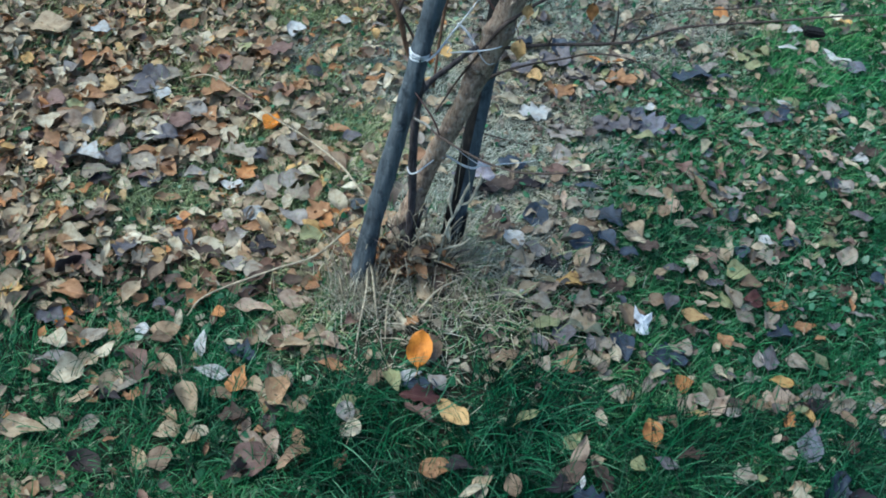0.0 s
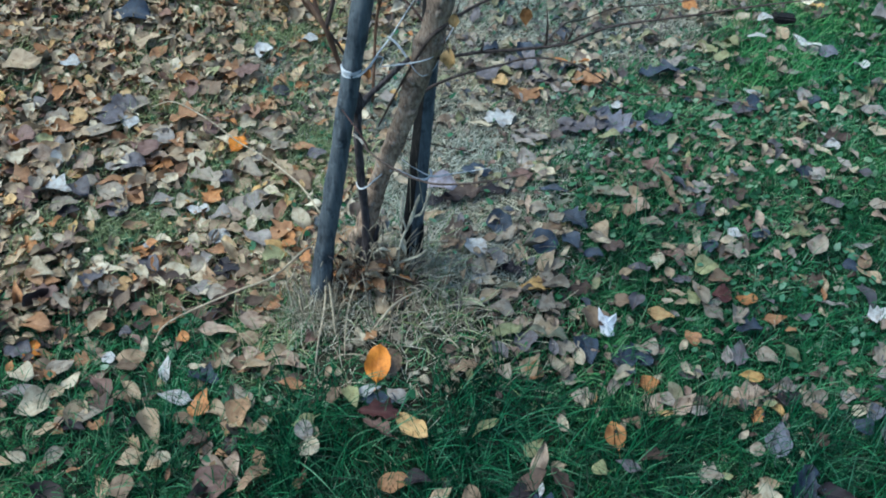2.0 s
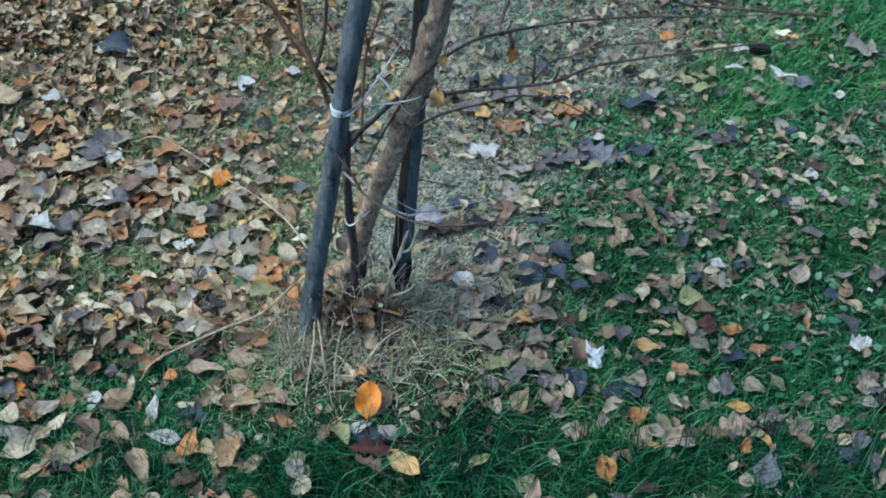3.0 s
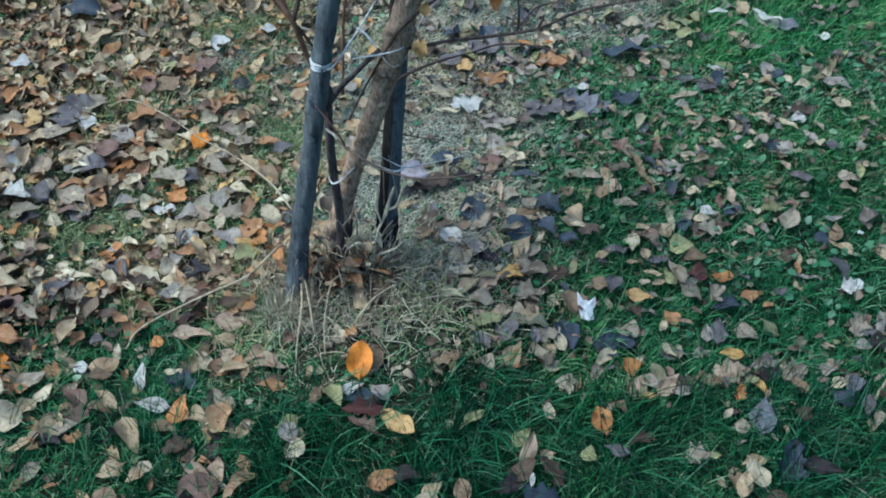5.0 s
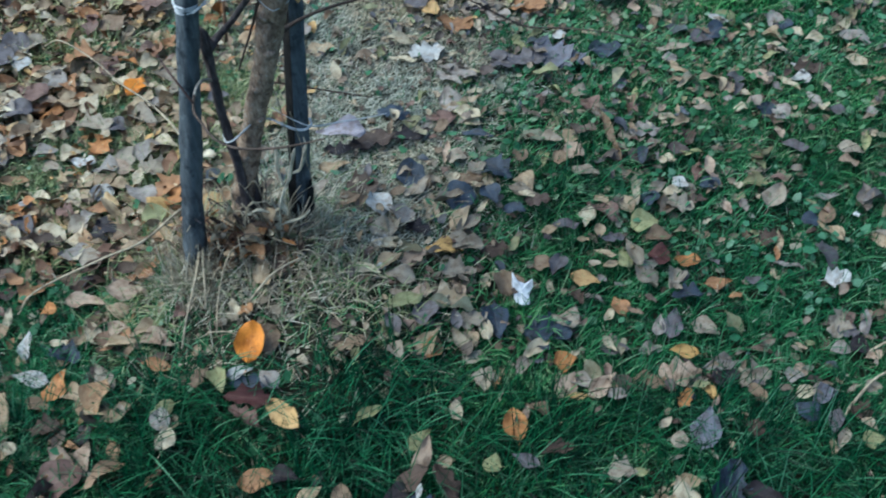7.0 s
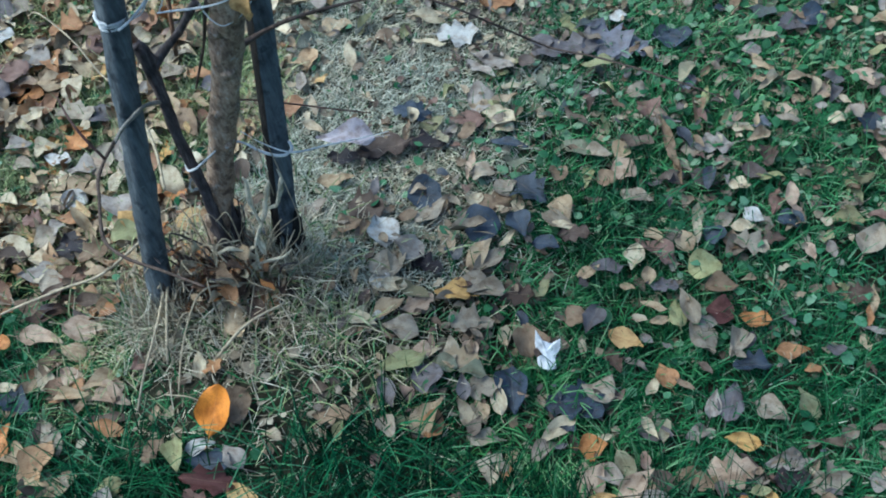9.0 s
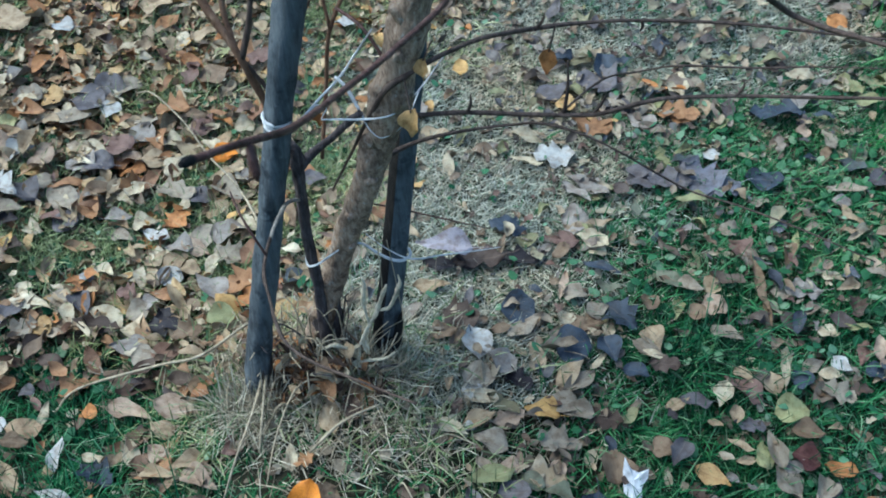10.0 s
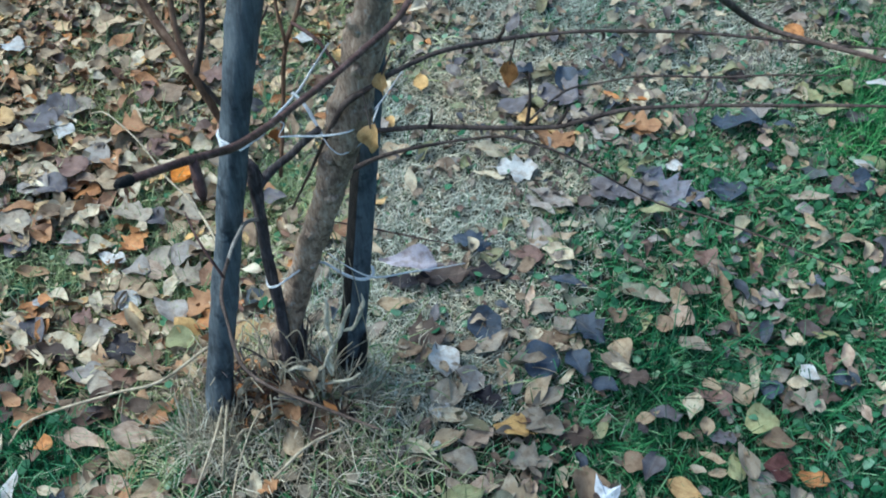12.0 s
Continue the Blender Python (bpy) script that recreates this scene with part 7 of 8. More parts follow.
leaf("ovate", "greyb", -0.127, 1.903, 0.050, 0.039, 25, 5, -4, "grey brown pointed fallen leaf on the leaf litter")
leaf("ovate", "grey", -0.162, 1.868, 0.040, 0.032, 39, 5, 3, "lilac grey pointed fallen leaf on the leaf litter")
leaf("lobed", "tan", -0.106, 1.823, 0.084, 0.040, 308, 6, 12, "light tan crumpled fallen leaf on the leaf litter")
leaf("ovate", "brown", -0.063, 1.777, 0.072, 0.041, 307, -4, 12, "dull brown pointed fallen leaf on the leaf litter")
leaf("ovate", "grey", -0.157, 1.728, 0.062, 0.060, 21, 8, -3, "lilac grey pointed fallen leaf on the leaf litter")
leaf("ovate", "greyb", -0.199, 1.716, 0.056, 0.049, 187, -2, -5, "grey brown pointed fallen leaf on the leaf litter")
leaf("ovate", "pale", -0.128, 1.741, 0.055, 0.045, 350, 6, -6, "light buff pointed fallen leaf on the leaf litter")
leaf("lobed", "greyb", -0.139, 1.679, 0.059, 0.044, 168, 0, -12, "grey brown crumpled fallen leaf on the leaf litter")
leaf("ovate", "grey", -0.231, 1.685, 0.050, 0.044, 186, -4, 4, "lilac grey pointed fallen leaf on the leaf litter")
leaf("ovate", "pink", -0.202, 1.690, 0.062, 0.031, 338, -3, 8, "pinkish tan pointed fallen leaf on the leaf litter")
leaf("ovate", "greyb", -0.344, 1.703, 0.041, 0.032, 358, -2, -8, "grey brown pointed fallen leaf on the leaf litter")
leaf("ovate", "pale", -0.341, 1.623, 0.043, 0.031, 339, 9, -17, "pale buff pointed fallen leaf on the leaf litter")
leaf("ovate", "tan", -0.264, 1.659, 0.044, 0.032, 52, 1, -7, "light tan pointed fallen leaf on the leaf litter")
leaf("ovate", "tan", -0.258, 1.626, 0.057, 0.025, 299, 2, 0, "light tan pointed fallen leaf on the leaf litter")
leaf("oval", "white2", -0.222, 1.624, 0.046, 0.037, 357, -2, 17, "whitish oval fallen leaf on the leaf litter")
leaf("ovate", "rust", -0.216, 1.590, 0.059, 0.029, 183, 0, -17, "rust brown pointed fallen leaf on the leaf litter")
leaf("long", "pale", -0.292, 1.617, 0.045, 0.016, 1, 0, 6, "pale buff narrow fallen leaf on the leaf litter")
leaf("round", "white2", -0.368, 1.608, 0.025, 0.024, 180, 14, -1, "whitish round fallen leaf on the leaf litter")
leaf("ovate", "olive", -0.596, 1.657, 0.056, 0.020, 332, 0, -3, "olive tan pointed fallen leaf on the leaf litter")
leaf("oval", "pale", -0.600, 1.622, 0.028, 0.024, 184, 2, -1, "pale buff oval fallen leaf on the leaf litter")
leaf("lobed", "umber", -0.522, 1.649, 0.044, 0.032, 18, 4, 5, "dark brown crumpled fallen leaf on the leaf litter")
leaf("ovate", "pink", -0.531, 1.619, 0.038, 0.036, 5, -3, 3, "pinkish tan pointed fallen leaf on the leaf litter")
leaf("lobed", "brownr", -0.583, 1.580, 0.037, 0.039, 185, 0, 1, "reddish brown crumpled fallen leaf on the leaf litter")
leaf("lobed", "umber", -0.547, 1.591, 0.063, 0.039, 199, -11, 15, "dark brown crumpled fallen leaf on the leaf litter")
leaf("ovate", "pale", -0.566, 1.530, 0.074, 0.044, 333, 14, 22, "pale buff pointed fallen leaf on the leaf litter")
leaf("round", "pale", -0.509, 1.551, 0.032, 0.034, 226, 0, 2, "pale buff round fallen leaf on the leaf litter")
leaf("long", "pale", -0.494, 1.494, 0.085, 0.017, 273, 0, -2, "light buff narrow fallen leaf on the lawn")
leaf("long", "pale", -0.441, 1.550, 0.090, 0.025, 162, -2, 1, "pale buff narrow fallen leaf on the leaf litter")
leaf("oval", "pale", -0.463, 1.572, 0.028, 0.019, 16, 1, 6, "pale buff oval fallen leaf on the leaf litter")
leaf("ovate", "pale", -0.369, 1.542, 0.074, 0.027, 122, -6, -5, "pale buff pointed fallen leaf on the leaf litter")
leaf("ovate", "greyb", -0.397, 1.558, 0.043, 0.039, 180, 0, 0, "grey brown pointed fallen leaf on the leaf litter")
leaf("ovate", "greyd", -0.351, 1.557, 0.063, 0.037, 308, 4, 1, "dark grey pointed fallen leaf on the leaf litter")
leaf("ovate", "pale", -0.304, 1.535, 0.082, 0.038, 156, 1, -4, "light buff pointed fallen leaf on the leaf litter")
leaf("lobed", "umber", -0.308, 1.515, 0.080, 0.028, 180, 10, -18, "dark brown crumpled fallen leaf on the leaf litter")
leaf("ovate", "greyb", -0.257, 1.551, 0.046, 0.043, 200, -7, -6, "grey brown pointed fallen leaf on the leaf litter")
leaf("ovate", "grey", -0.243, 1.570, 0.036, 0.034, 231, 0, 11, "lilac grey pointed fallen leaf on the leaf litter")
leaf("lobed", "brownr", -0.286, 1.584, 0.036, 0.036, 174, 0, -7, "reddish brown crumpled fallen leaf on the leaf litter")
leaf("lobed", "dark", -0.199, 1.524, 0.046, 0.048, 0, 0, -4, "blackish crumpled fallen leaf on the leaf litter")
leaf("lobed", "greyd", -0.459, 1.511, 0.063, 0.041, 260, 8, 0, "dark grey crumpled fallen leaf on the leaf litter")
leaf("lobed", "greyb", -0.421, 1.489, 0.045, 0.044, 223, 0, -8, "grey brown crumpled fallen leaf on the lawn")
leaf("ovate", "dullgold", -0.395, 1.496, 0.040, 0.036, 236, -4, -1, "dull golden pointed fallen leaf on the lawn")
leaf("ovate", "rust", -0.540, 1.503, 0.044, 0.026, 3, 5, -5, "rust brown pointed fallen leaf on the leaf litter")
leaf("lobed", "brownr", -0.541, 1.468, 0.059, 0.045, 18, -1, 3, "reddish brown crumpled fallen leaf on the lawn")
leaf("lobed", "umber", -0.506, 1.441, 0.045, 0.035, 328, 3, 13, "dark brown crumpled fallen leaf on the lawn")
leaf("ovate", "tan", -0.569, 1.474, 0.037, 0.028, 82, -5, 6, "light tan pointed fallen leaf on the lawn")
leaf("ovate", "rust", -0.538, 1.388, 0.078, 0.037, 164, -6, -6, "rust brown pointed fallen leaf on the lawn")
leaf("ovate", "tan", -0.558, 1.401, 0.050, 0.032, 18, 0, -5, "light tan pointed fallen leaf on the lawn")
leaf("round", "rust", -0.402, 1.390, 0.030, 0.031, 357, 5, -1, "rust brown round fallen leaf on the lawn")
leaf("round", "greyd", -0.367, 1.384, 0.025, 0.026, 357, 5, -6, "dark grey round fallen leaf on the lawn")
leaf("lobed", "rust", -0.296, 1.401, 0.048, 0.043, 37, 0, 1, "rust brown crumpled fallen leaf on the lawn")
leaf("round", "rustor", -0.249, 1.358, 0.027, 0.025, 350, 8, 1, "orange brown round fallen leaf on the lawn")
leaf("ovate", "grey", -0.239, 1.482, 0.057, 0.041, 197, 8, 0, "lilac grey pointed fallen leaf on the lawn")
leaf("ovate", "greyb", -0.194, 1.456, 0.053, 0.039, 358, -4, 1, "grey brown pointed fallen leaf on the lawn")
leaf("ovate", "pink", -0.183, 1.359, 0.078, 0.037, 352, 7, -11, "pinkish tan pointed fallen leaf on the lawn")
leaf("ovate", "pink", -0.106, 1.365, 0.069, 0.038, 355, -8, 0, "pinkish tan pointed fallen leaf by the stakes")
leaf("ovate", "tan", -0.119, 1.335, 0.041, 0.030, 163, 9, -8, "light tan pointed fallen leaf on the lawn")
leaf("ovate", "grey", -0.140, 1.598, 0.067, 0.045, 152, 10, 6, "lilac grey pointed fallen leaf on the leaf litter")
leaf("ovate", "tan", -0.194, 1.637, 0.050, 0.040, 349, 12, -15, "light tan pointed fallen leaf on the leaf litter")
leaf("ovate", "pale", -0.157, 1.650, 0.054, 0.024, 271, -3, -4, "pale buff pointed fallen leaf on the leaf litter")
leaf("lobed", "rust", -0.088, 1.611, 0.058, 0.057, 51, 5, -11, "rust brown crumpled fallen leaf on the leaf litter")
leaf("round", "olive", -0.095, 1.531, 0.044, 0.046, 210, 10, 0, "olive tan round fallen leaf on the leaf litter")
leaf("lobed", "dark", -0.176, 1.523, 0.072, 0.038, 324, 5, -7, "blackish crumpled fallen leaf on the leaf litter")
leaf("lobed", "brown", -0.144, 1.505, 0.050, 0.040, 210, 2, 3, "dull brown crumpled fallen leaf on the leaf litter")
leaf("ovate", "brownr", 0.002, 1.304, 0.030, 0.031, 231, 12, -4, "reddish brown pointed fallen leaf by the stakes")
leaf("oval", "pale", 0.091, 1.297, 0.041, 0.017, 289, -3, -21, "pale buff oval fallen leaf by the stakes")
leaf("lobed", "rust", 0.109, 1.296, 0.030, 0.027, 32, 5, -18, "rust brown crumpled fallen leaf by the stakes")
leaf("oval", "tan", 0.131, 1.351, 0.039, 0.027, 126, 16, 3, "light tan oval fallen leaf by the stakes")
leaf("oval", "tan", 0.174, 1.433, 0.047, 0.022, 292, 3, -7, "light tan oval fallen leaf by the stakes")
leaf("lobed", "orange", -0.527, 1.332, 0.050, 0.034, 83, -2, 0, "bright orange crumpled fallen leaf on the lawn")
leaf("lobed", "rust", -0.504, 1.285, 0.050, 0.025, 127, 6, 15, "rust brown crumpled fallen leaf on the lawn")
leaf("lobed", "greyd", -0.551, 1.331, 0.050, 0.049, 182, 7, -3, "dark grey crumpled fallen leaf on the lawn")
leaf("ovate", "greyb", -0.464, 1.291, 0.062, 0.038, 30, 15, 6, "grey brown pointed fallen leaf on the lawn")
leaf("lobed", "rust", -0.434, 1.312, 0.041, 0.041, 194, 0, -15, "rust brown crumpled fallen leaf on the lawn")
leaf("ovate", "pale", -0.527, 1.271, 0.059, 0.039, 164, -10, -1, "pale buff pointed fallen leaf on the lawn")
leaf("ovate", "grey", -0.515, 1.233, 0.062, 0.027, 187, 4, 7, "lilac grey pointed fallen leaf on the lawn")
leaf("ovate", "pale", -0.440, 1.260, 0.057, 0.024, 224, -9, 8, "light buff pointed fallen leaf on the lawn")
leaf("ovate", "tan", -0.462, 1.234, 0.049, 0.030, 225, 6, -4, "light tan pointed fallen leaf on the lawn")
leaf("ovate", "pale", -0.488, 1.208, 0.063, 0.056, 209, 0, -12, "pale buff pointed fallen leaf in long grass")
leaf("ovate", "brownr", -0.382, 1.253, 0.063, 0.032, 139, 8, 6, "reddish brown pointed fallen leaf on the lawn")
leaf("lobed", "umber", -0.367, 1.214, 0.058, 0.035, 336, 9, 4, "dark brown crumpled fallen leaf in long grass")
leaf("ovate", "tan", -0.324, 1.245, 0.063, 0.022, 138, 5, -5, "light tan pointed fallen leaf on the lawn")
leaf("oval", "white2", -0.385, 1.324, 0.027, 0.027, 180, -1, -2, "whitish oval fallen leaf on the lawn")
leaf("oval", "pink", -0.388, 1.273, 0.031, 0.018, 70, 6, 6, "pinkish tan oval fallen leaf on the lawn")
leaf("ovate", "greyb", -0.385, 1.189, 0.050, 0.037, 12, 5, -7, "grey brown pointed fallen leaf in long grass")
leaf("ovate", "brown", -0.343, 1.299, 0.041, 0.030, 9, -12, -7, "dull brown pointed fallen leaf on the lawn")
leaf("ovate", "white2", -0.266, 1.286, 0.052, 0.026, 93, 18, -12, "whitish pointed fallen leaf on the lawn")
leaf("ovate", "white2", -0.236, 1.216, 0.063, 0.029, 168, 0, -14, "whitish pointed fallen leaf in long grass")
leaf("lobed", "slate", -0.193, 1.262, 0.063, 0.041, 340, 2, -13, "dark slate blue crumpled fallen leaf on the lawn")
leaf("ovate", "pale", -0.202, 1.283, 0.052, 0.019, 350, 2, -13, "pale buff pointed fallen leaf on the lawn")
leaf("ovate", "rustor", -0.187, 1.198, 0.059, 0.037, 71, 10, -2, "orange brown pointed fallen leaf in long grass")
leaf("ovate", "brown", -0.207, 1.167, 0.055, 0.022, 342, 0, 13, "dull brown pointed fallen leaf in long grass")
leaf("ovate", "tan", -0.152, 1.178, 0.056, 0.030, 333, 12, 0, "light tan pointed fallen leaf in long grass")
leaf("ovate", "tan", -0.263, 1.154, 0.078, 0.037, 297, -5, -4, "light tan pointed fallen leaf in long grass")
leaf("ovate", "tan", -0.451, 1.153, 0.043, 0.031, 209, 0, 22, "light tan pointed fallen leaf in long grass")
leaf("ovate", "rust", -0.433, 1.155, 0.036, 0.020, 156, 0, 0, "rust brown pointed fallen leaf in long grass")
leaf("lobed", "dark", -0.405, 1.159, 0.053, 0.029, 347, 3, -11, "blackish crumpled fallen leaf in long grass")
leaf("lobed", "rust", -0.363, 1.162, 0.032, 0.026, 205, 7, 8, "rust brown crumpled fallen leaf in long grass")
leaf("ovate", "tan", -0.287, 1.092, 0.046, 0.038, 205, 3, 0, "light tan pointed fallen leaf in long grass")
leaf("oval", "pale", -0.230, 1.089, 0.027, 0.024, 355, -5, 6, "pale buff oval fallen leaf in long grass")
leaf("ovate", "greyb", -0.421, 1.100, 0.047, 0.032, 235, 0, -7, "grey brown pointed fallen leaf in long grass")
leaf("ovate", "pale", -0.479, 1.095, 0.041, 0.024, 158, 4, 10, "pale buff pointed fallen leaf in long grass")
leaf("lobed", "umber", -0.184, 1.125, 0.049, 0.035, 6, 9, -1, "dark brown crumpled fallen leaf in long grass")
leaf("ovate", "pale", -0.157, 1.300, 0.058, 0.027, 126, 6, -5, "pale buff pointed fallen leaf on the lawn")
leaf("ovate", "pink", -0.096, 1.285, 0.067, 0.028, 324, 0, 15, "pinkish tan pointed fallen leaf on the lawn")
leaf("ovate", "tan", -0.054, 1.282, 0.055, 0.031, 203, 8, 10, "light tan pointed fallen leaf by the stakes")
leaf("ovate", "pink", -0.031, 1.258, 0.063, 0.031, 343, 5, 0, "pinkish tan pointed fallen leaf by the stakes")
leaf("ovate", "tan", -0.093, 1.261, 0.058, 0.021, 5, 12, -7, "light tan pointed fallen leaf on the lawn")
leaf("ovate", "greyb", -0.112, 1.207, 0.065, 0.029, 129, 0, 1, "grey brown pointed fallen leaf in long grass")
leaf("ovate", "rust", -0.027, 1.215, 0.060, 0.021, 166, 1, -3, "rust brown pointed fallen leaf in long grass")
leaf("ovate", "brown", -0.074, 1.246, 0.040, 0.017, 266, 7, 16, "dull brown pointed fallen leaf on the lawn")
leaf("round", "pale", -0.138, 1.177, 0.029, 0.027, 173, -7, 7, "pale buff round fallen leaf in long grass")
leaf("ovate", "olive", 0.004, 1.132, 0.044, 0.028, 186, -21, -6, "olive tan pointed fallen leaf in long grass")
leaf("round", "tan", 0.015, 1.108, 0.037, 0.029, 176, -4, 18, "light tan round fallen leaf in long grass")
leaf("ovate", "greyb", 0.010, 1.084, 0.035, 0.026, 254, 2, 0, "grey brown pointed fallen leaf in long grass")
leaf("lobed", "brown", 0.054, 1.181, 0.039, 0.029, 241, -3, 7, "dull brown crumpled fallen leaf in long grass")
leaf("ovate", "olive", 0.085, 1.177, 0.053, 0.029, 290, 8, 2, "olive tan pointed fallen leaf in long grass")
leaf("ovate", "white2", 0.112, 1.192, 0.041, 0.024, 14, 9, 5, "whitish pointed fallen leaf in long grass")
leaf("lobed", "slate", 0.127, 1.172, 0.063, 0.034, 178, 0, 1, "dark slate blue crumpled fallen leaf in long grass")
leaf("lobed", "maroon", 0.132, 1.147, 0.074, 0.035, 179, 10, -6, "dark red crumpled fallen leaf in long grass")
leaf("ovate", "grey", 0.156, 1.182, 0.041, 0.028, 139, 11, 5, "lilac grey pointed fallen leaf in long grass")
leaf("lobed", "brownr", 0.128, 1.118, 0.057, 0.027, 148, 4, 3, "reddish brown crumpled fallen leaf in long grass")
leaf("round", "brown", 0.145, 1.247, 0.053, 0.044, 242, 1, -18, "dull brown round fallen leaf by the stakes")
leaf("ovate", "white2", 0.299, 1.541, 0.072, 0.047, 109, -3, 17, "whitish pointed fallen leaf by the stakes")
leaf("ovate", "grey", 0.342, 1.507, 0.048, 0.050, 160, 23, 11, "light grey pointed fallen leaf on the lawn")
leaf("round", "greyb", 0.310, 1.476, 0.048, 0.037, 233, 8, -12, "grey brown round fallen leaf by the stakes")
leaf("round", "white2", 0.309, 1.453, 0.031, 0.032, 12, 0, 0, "whitish round fallen leaf by the stakes")
leaf("oval", "pale", 0.330, 1.445, 0.037, 0.024, 358, -10, 6, "pale buff oval fallen leaf by the stakes")
leaf("lobed", "dark", 0.369, 1.488, 0.050, 0.035, 347, 0, 0, "blackish crumpled fallen leaf on the lawn")
leaf("lobed", "pink", 0.365, 1.423, 0.049, 0.034, 32, 0, 6, "pinkish tan crumpled fallen leaf on the lawn")
leaf("ovate", "tan", 0.326, 1.406, 0.053, 0.029, 33, 7, -6, "light tan pointed fallen leaf by the stakes")
leaf("ovate", "pale", 0.293, 1.385, 0.047, 0.025, 344, -1, -1, "pale buff pointed fallen leaf by the stakes")
leaf("oval", "white2", 0.313, 1.392, 0.020, 0.016, 193, 0, -4, "whitish oval fallen leaf by the stakes")
leaf("ovate", "greyb", 0.346, 1.378, 0.054, 0.037, 165, 8, 10, "grey brown pointed fallen leaf by the stakes")
leaf("ovate", "gold", 0.410, 1.446, 0.052, 0.039, 176, 5, 11, "yellow tan pointed fallen leaf on the lawn")
leaf("ovate", "greyb", 0.455, 1.454, 0.059, 0.031, 181, 2, -7, "grey brown pointed fallen leaf on the lawn")
leaf("lobed", "umber", 0.500, 1.455, 0.050, 0.036, 353, 4, 9, "dark brown crumpled fallen leaf on the lawn")
leaf("ovate", "greyb", 0.454, 1.500, 0.074, 0.026, 228, 0, -5, "grey brown pointed fallen leaf on the lawn")
leaf("round", "slate", 0.354, 1.619, 0.055, 0.056, 168, 0, -19, "dark slate blue round fallen leaf on the lawn")
leaf("ovate", "greyb", 0.370, 1.585, 0.067, 0.027, 41, 10, -7, "grey brown pointed fallen leaf on the lawn")
leaf("lobed", "brown", 0.453, 1.609, 0.067, 0.041, 196, 2, -7, "dull brown crumpled fallen leaf on the lawn")
leaf("ovate", "greyb", 0.554, 1.576, 0.054, 0.026, 336, 0, 5, "grey brown pointed fallen leaf on the lawn")
leaf("lobed", "greyb", 0.444, 1.399, 0.056, 0.037, 19, -5, -14, "grey brown crumpled fallen leaf on the lawn")
leaf("ovate", "olive", 0.353, 1.325, 0.072, 0.032, 210, 15, 3, "olive tan pointed fallen leaf on the lawn")
leaf("round", "pink", 0.376, 1.348, 0.030, 0.025, 188, 3, 1, "pinkish tan round fallen leaf on the lawn")
leaf("lobed", "tan", 0.428, 1.343, 0.056, 0.043, 176, 9, -11, "light tan crumpled fallen leaf on the lawn")
leaf("round", "greyd", 0.389, 1.312, 0.045, 0.041, 7, 17, 0, "dark grey round fallen leaf on the lawn")
leaf("ovate", "tan", 0.395, 1.259, 0.066, 0.036, 61, 6, -12, "light tan pointed fallen leaf on the lawn")
leaf("round", "rust", 0.399, 1.247, 0.036, 0.037, 185, -1, 1, "rust brown round fallen leaf on the lawn")
leaf("ovate", "greyb", 0.348, 1.236, 0.037, 0.027, 296, 3, 10, "grey brown pointed fallen leaf on the lawn")
leaf("lobed", "brown", 0.273, 1.245, 0.052, 0.029, 185, -5, 0, "dull brown crumpled fallen leaf by the stakes")
leaf("ovate", "olive", 0.308, 1.120, 0.055, 0.021, 212, -5, 9, "olive tan pointed fallen leaf in long grass")
leaf("oval", "pale", 0.438, 1.130, 0.031, 0.019, 111, -1, 2, "pale buff oval fallen leaf in long grass")
leaf("ovate", "olive", 0.386, 1.082, 0.044, 0.026, 41, 6, 3, "olive tan pointed fallen leaf in long grass")
leaf("lobed", "greyb", 0.481, 1.201, 0.043, 0.038, 352, 3, -4, "grey brown crumpled fallen leaf in long grass")
leaf("lobed", "umber", 0.272, 1.583, 0.059, 0.055, 350, 4, 12, "dark brown crumpled fallen leaf by the stakes")
leaf("ovate", "brown", 0.254, 1.543, 0.041, 0.030, 22, 5, 9, "dull brown pointed fallen leaf by the stakes")
leaf("lobed", "umber", 0.281, 1.708, 0.086, 0.050, 195, -4, 0, "dark brown crumpled fallen leaf on the lawn")
# This dark leaf fills in for a slit of shade below its neighbour.
leaf("lobed", "dark", 0.336, 1.722, 0.077, 0.031, 7, 0, -4, "blackish crumpled fallen leaf on the lawn")
leaf("round", "white2", -0.098, 2.318, 0.043, 0.045, 173, 1, 11, "whitish round fallen leaf on the leaf litter")
leaf("ovate", "white2", -0.212, 2.286, 0.052, 0.045, 354, 6, 23, "whitish pointed fallen leaf on the leaf litter")
leaf("lobed", "rust", -0.288, 2.202, 0.065, 0.058, 168, -5, -9, "rust brown crumpled fallen leaf on the leaf litter")
leaf("ovate", "slate", -0.583, 2.442, 0.106, 0.076, 173, 2, -12, "dark slate blue pointed fallen leaf on the leaf litter")
leaf("round", "grey", -0.701, 2.053, 0.059, 0.050, 257, 13, 14, "lilac grey round fallen leaf on the leaf litter")
leaf("lobed", "white2", 0.374, 1.976, 0.074, 0.065, 3, 1, -2, "whitish crumpled fallen leaf on the lawn")
leaf("ovate", "pale", 0.316, 2.012, 0.068, 0.031, 175, 13, -6, "pale buff pointed fallen leaf on the lawn")
leaf("long", "pale", 0.327, 1.952, 0.060, 0.020, 175, 5, 3, "pale buff narrow fallen leaf on the lawn")
leaf("lobed", "rust", 0.432, 2.051, 0.078, 0.053, 176, 12, -1, "rust brown crumpled fallen leaf on the lawn")
leaf("lobed", "greyb", 0.499, 2.126, 0.081, 0.067, 177, 7, 7, "grey brown crumpled fallen leaf on the lawn")
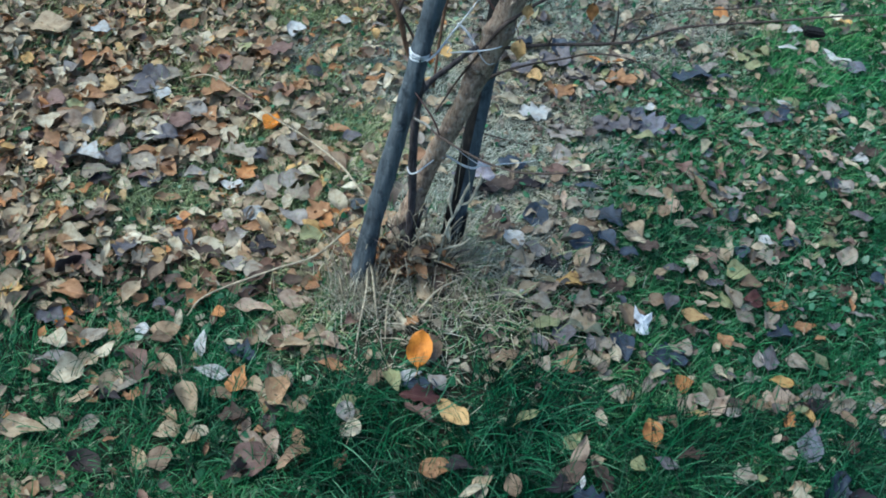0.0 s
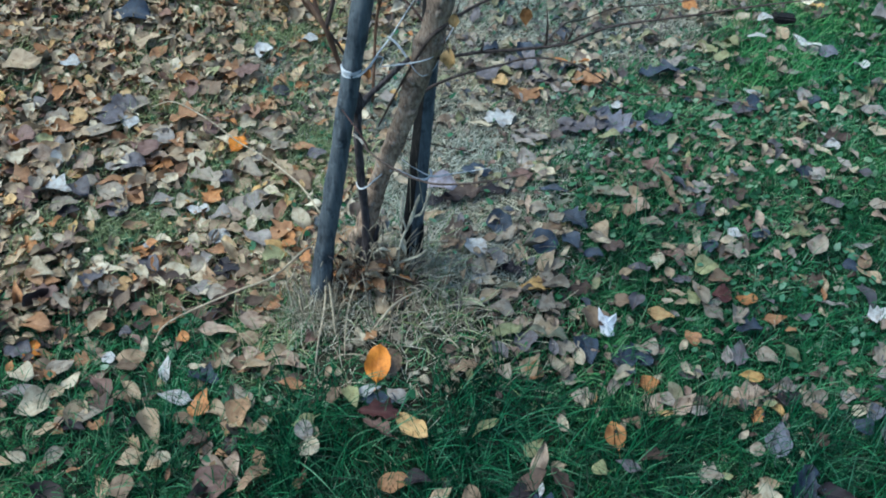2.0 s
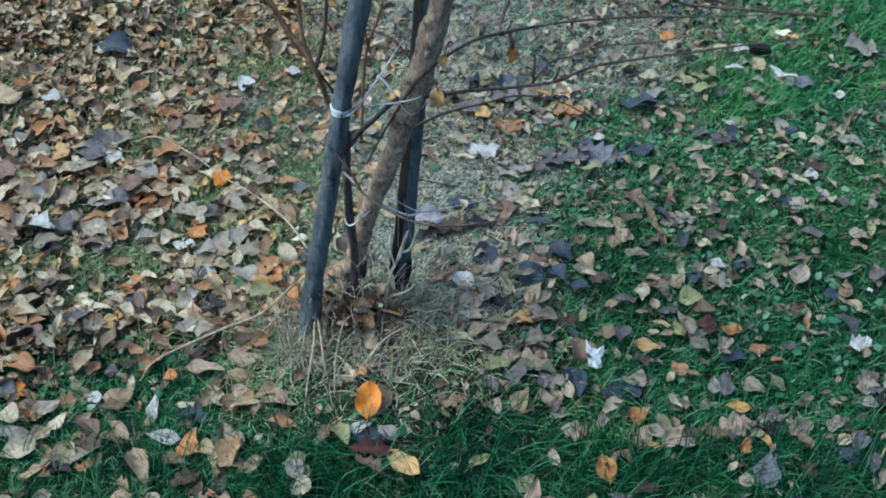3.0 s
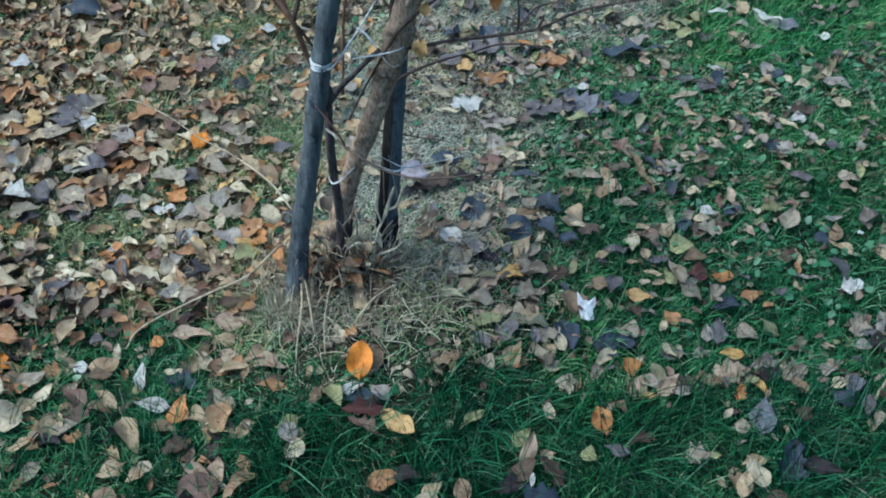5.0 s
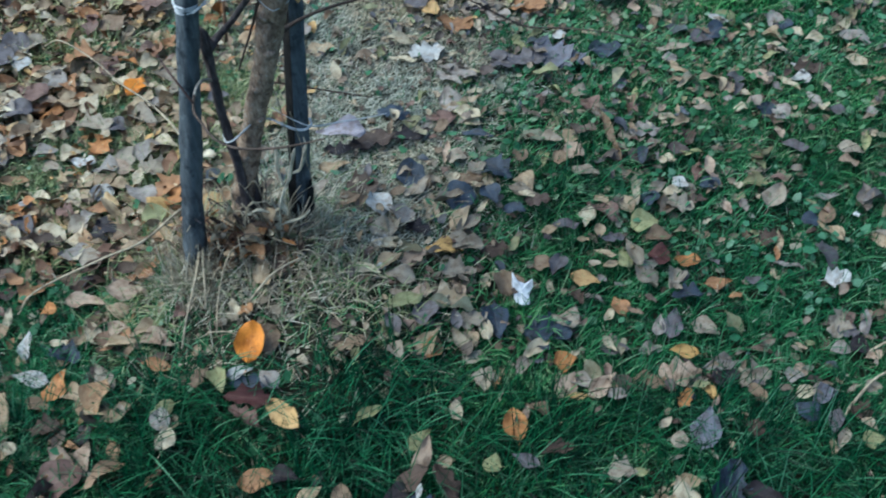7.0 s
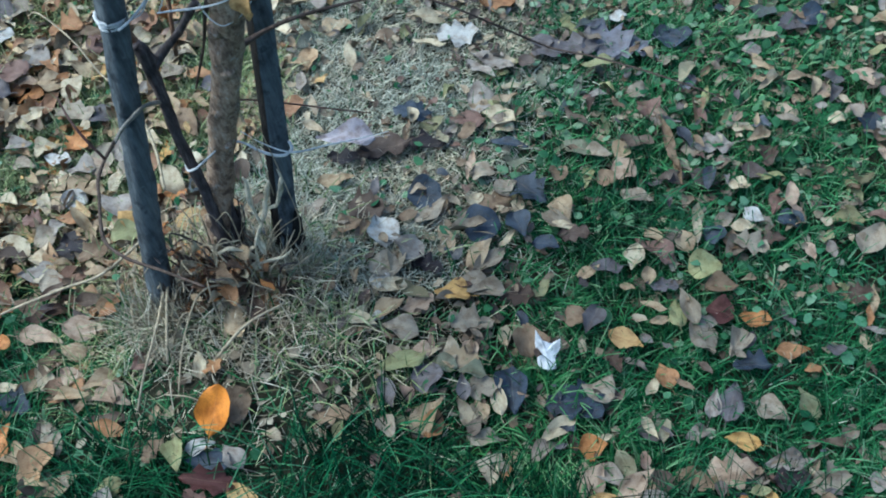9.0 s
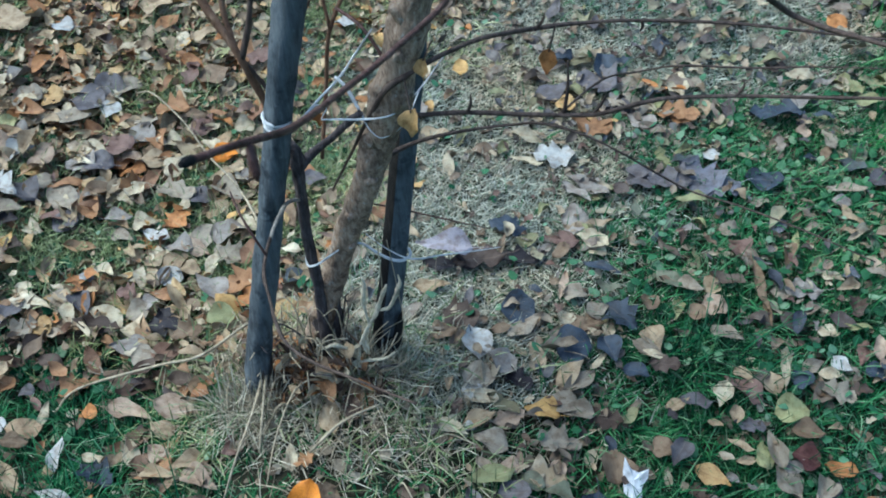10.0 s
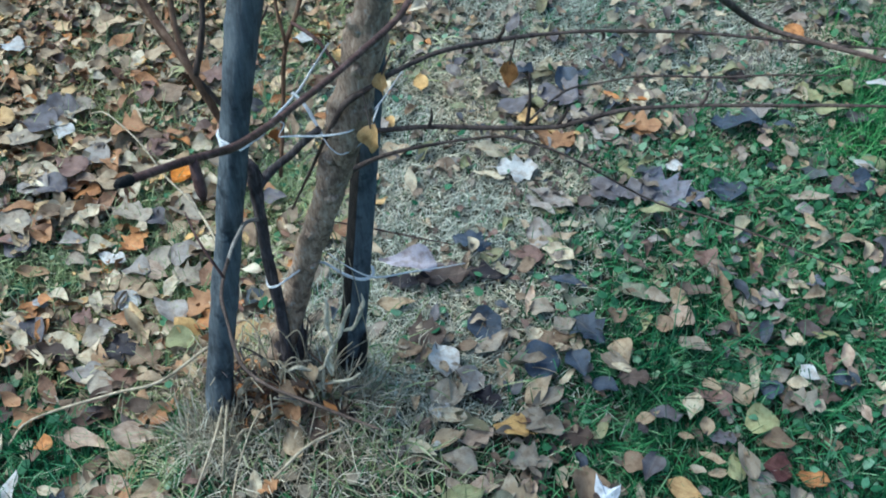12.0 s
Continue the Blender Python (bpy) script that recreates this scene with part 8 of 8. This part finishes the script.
leaf("lobed", "greyd", 0.434, 2.177, 0.083, 0.083, 159, -6, -10, "dark grey crumpled fallen leaf on the lawn")
leaf("lobed", "rust", 0.586, 2.100, 0.080, 0.049, 349, 13, 12, "rust brown crumpled fallen leaf on the lawn")
leaf("long", "rustor", 0.552, 2.171, 0.099, 0.022, 337, 10, -5, "orange brown narrow fallen leaf on the lawn")
leaf("round", "dullgold", 0.381, 2.111, 0.038, 0.040, 356, 2, 0, "dull golden round fallen leaf on the lawn")
leaf("lobed", "slate", 0.761, 2.124, 0.096, 0.073, 0, 9, -16, "dark slate blue crumpled fallen leaf on the lawn")
leaf("ovate", "grey", 0.803, 2.166, 0.071, 0.048, 15, 5, -11, "lilac grey pointed fallen leaf on the lawn")
leaf("oval", "gold", 1.219, 2.410, 0.041, 0.041, 180, 3, 3, "yellow tan oval fallen leaf on the lawn")
leaf("round", "grey", 1.069, 2.297, 0.040, 0.043, 0, 0, -10, "lilac grey round fallen leaf on the lawn")
leaf("round", "pink", 1.092, 2.263, 0.034, 0.036, 180, 0, -5, "pinkish tan round fallen leaf on the lawn")
leaf("ovate", "grey", 1.136, 2.225, 0.094, 0.046, 111, 1, -11, "lilac grey pointed fallen leaf on the lawn")
leaf("round", "lilac", 1.183, 2.187, 0.050, 0.041, 358, 8, 3, "lilac round fallen leaf on the lawn")
leaf("lobed", "grey", 1.376, 2.338, 0.086, 0.091, 177, 9, -5, "lilac grey crumpled fallen leaf on the lawn")
leaf("round", "white2", 1.254, 2.145, 0.039, 0.041, 178, 1, 16, "whitish round fallen leaf on the lawn")
leaf("lobed", "slate", 0.315, 1.798, 0.066, 0.056, 177, 6, 12, "dark slate blue crumpled fallen leaf on the lawn")
leaf("long", "grey", 0.420, 1.886, 0.064, 0.027, 327, 0, 0, "lilac grey narrow fallen leaf on the lawn")
leaf("ovate", "pale", 0.460, 1.763, 0.043, 0.035, 164, 0, 2, "pale buff pointed fallen leaf on the lawn")
leaf("ovate", "brownr", 0.406, 1.773, 0.057, 0.040, 178, 0, 6, "reddish brown pointed fallen leaf on the lawn")
leaf("ovate", "white2", 1.097, 1.854, 0.038, 0.031, 178, 0, -2, "whitish pointed fallen leaf on the lawn")

# Dark leaf laid where only the propped leaf's shadow falls.
leaf("lobed", "dark", 0.232, 1.694, 0.085, 0.034, 2, 0, 4, "dark leaf standing in for shade under a propped leaf", 0.016)
leaf("ovate", "tan", 0.215, 1.640, 0.060, 0.026, 10, 2, 6, "light tan pointed fallen leaf behind the stake", 0.018)

far_leaves()
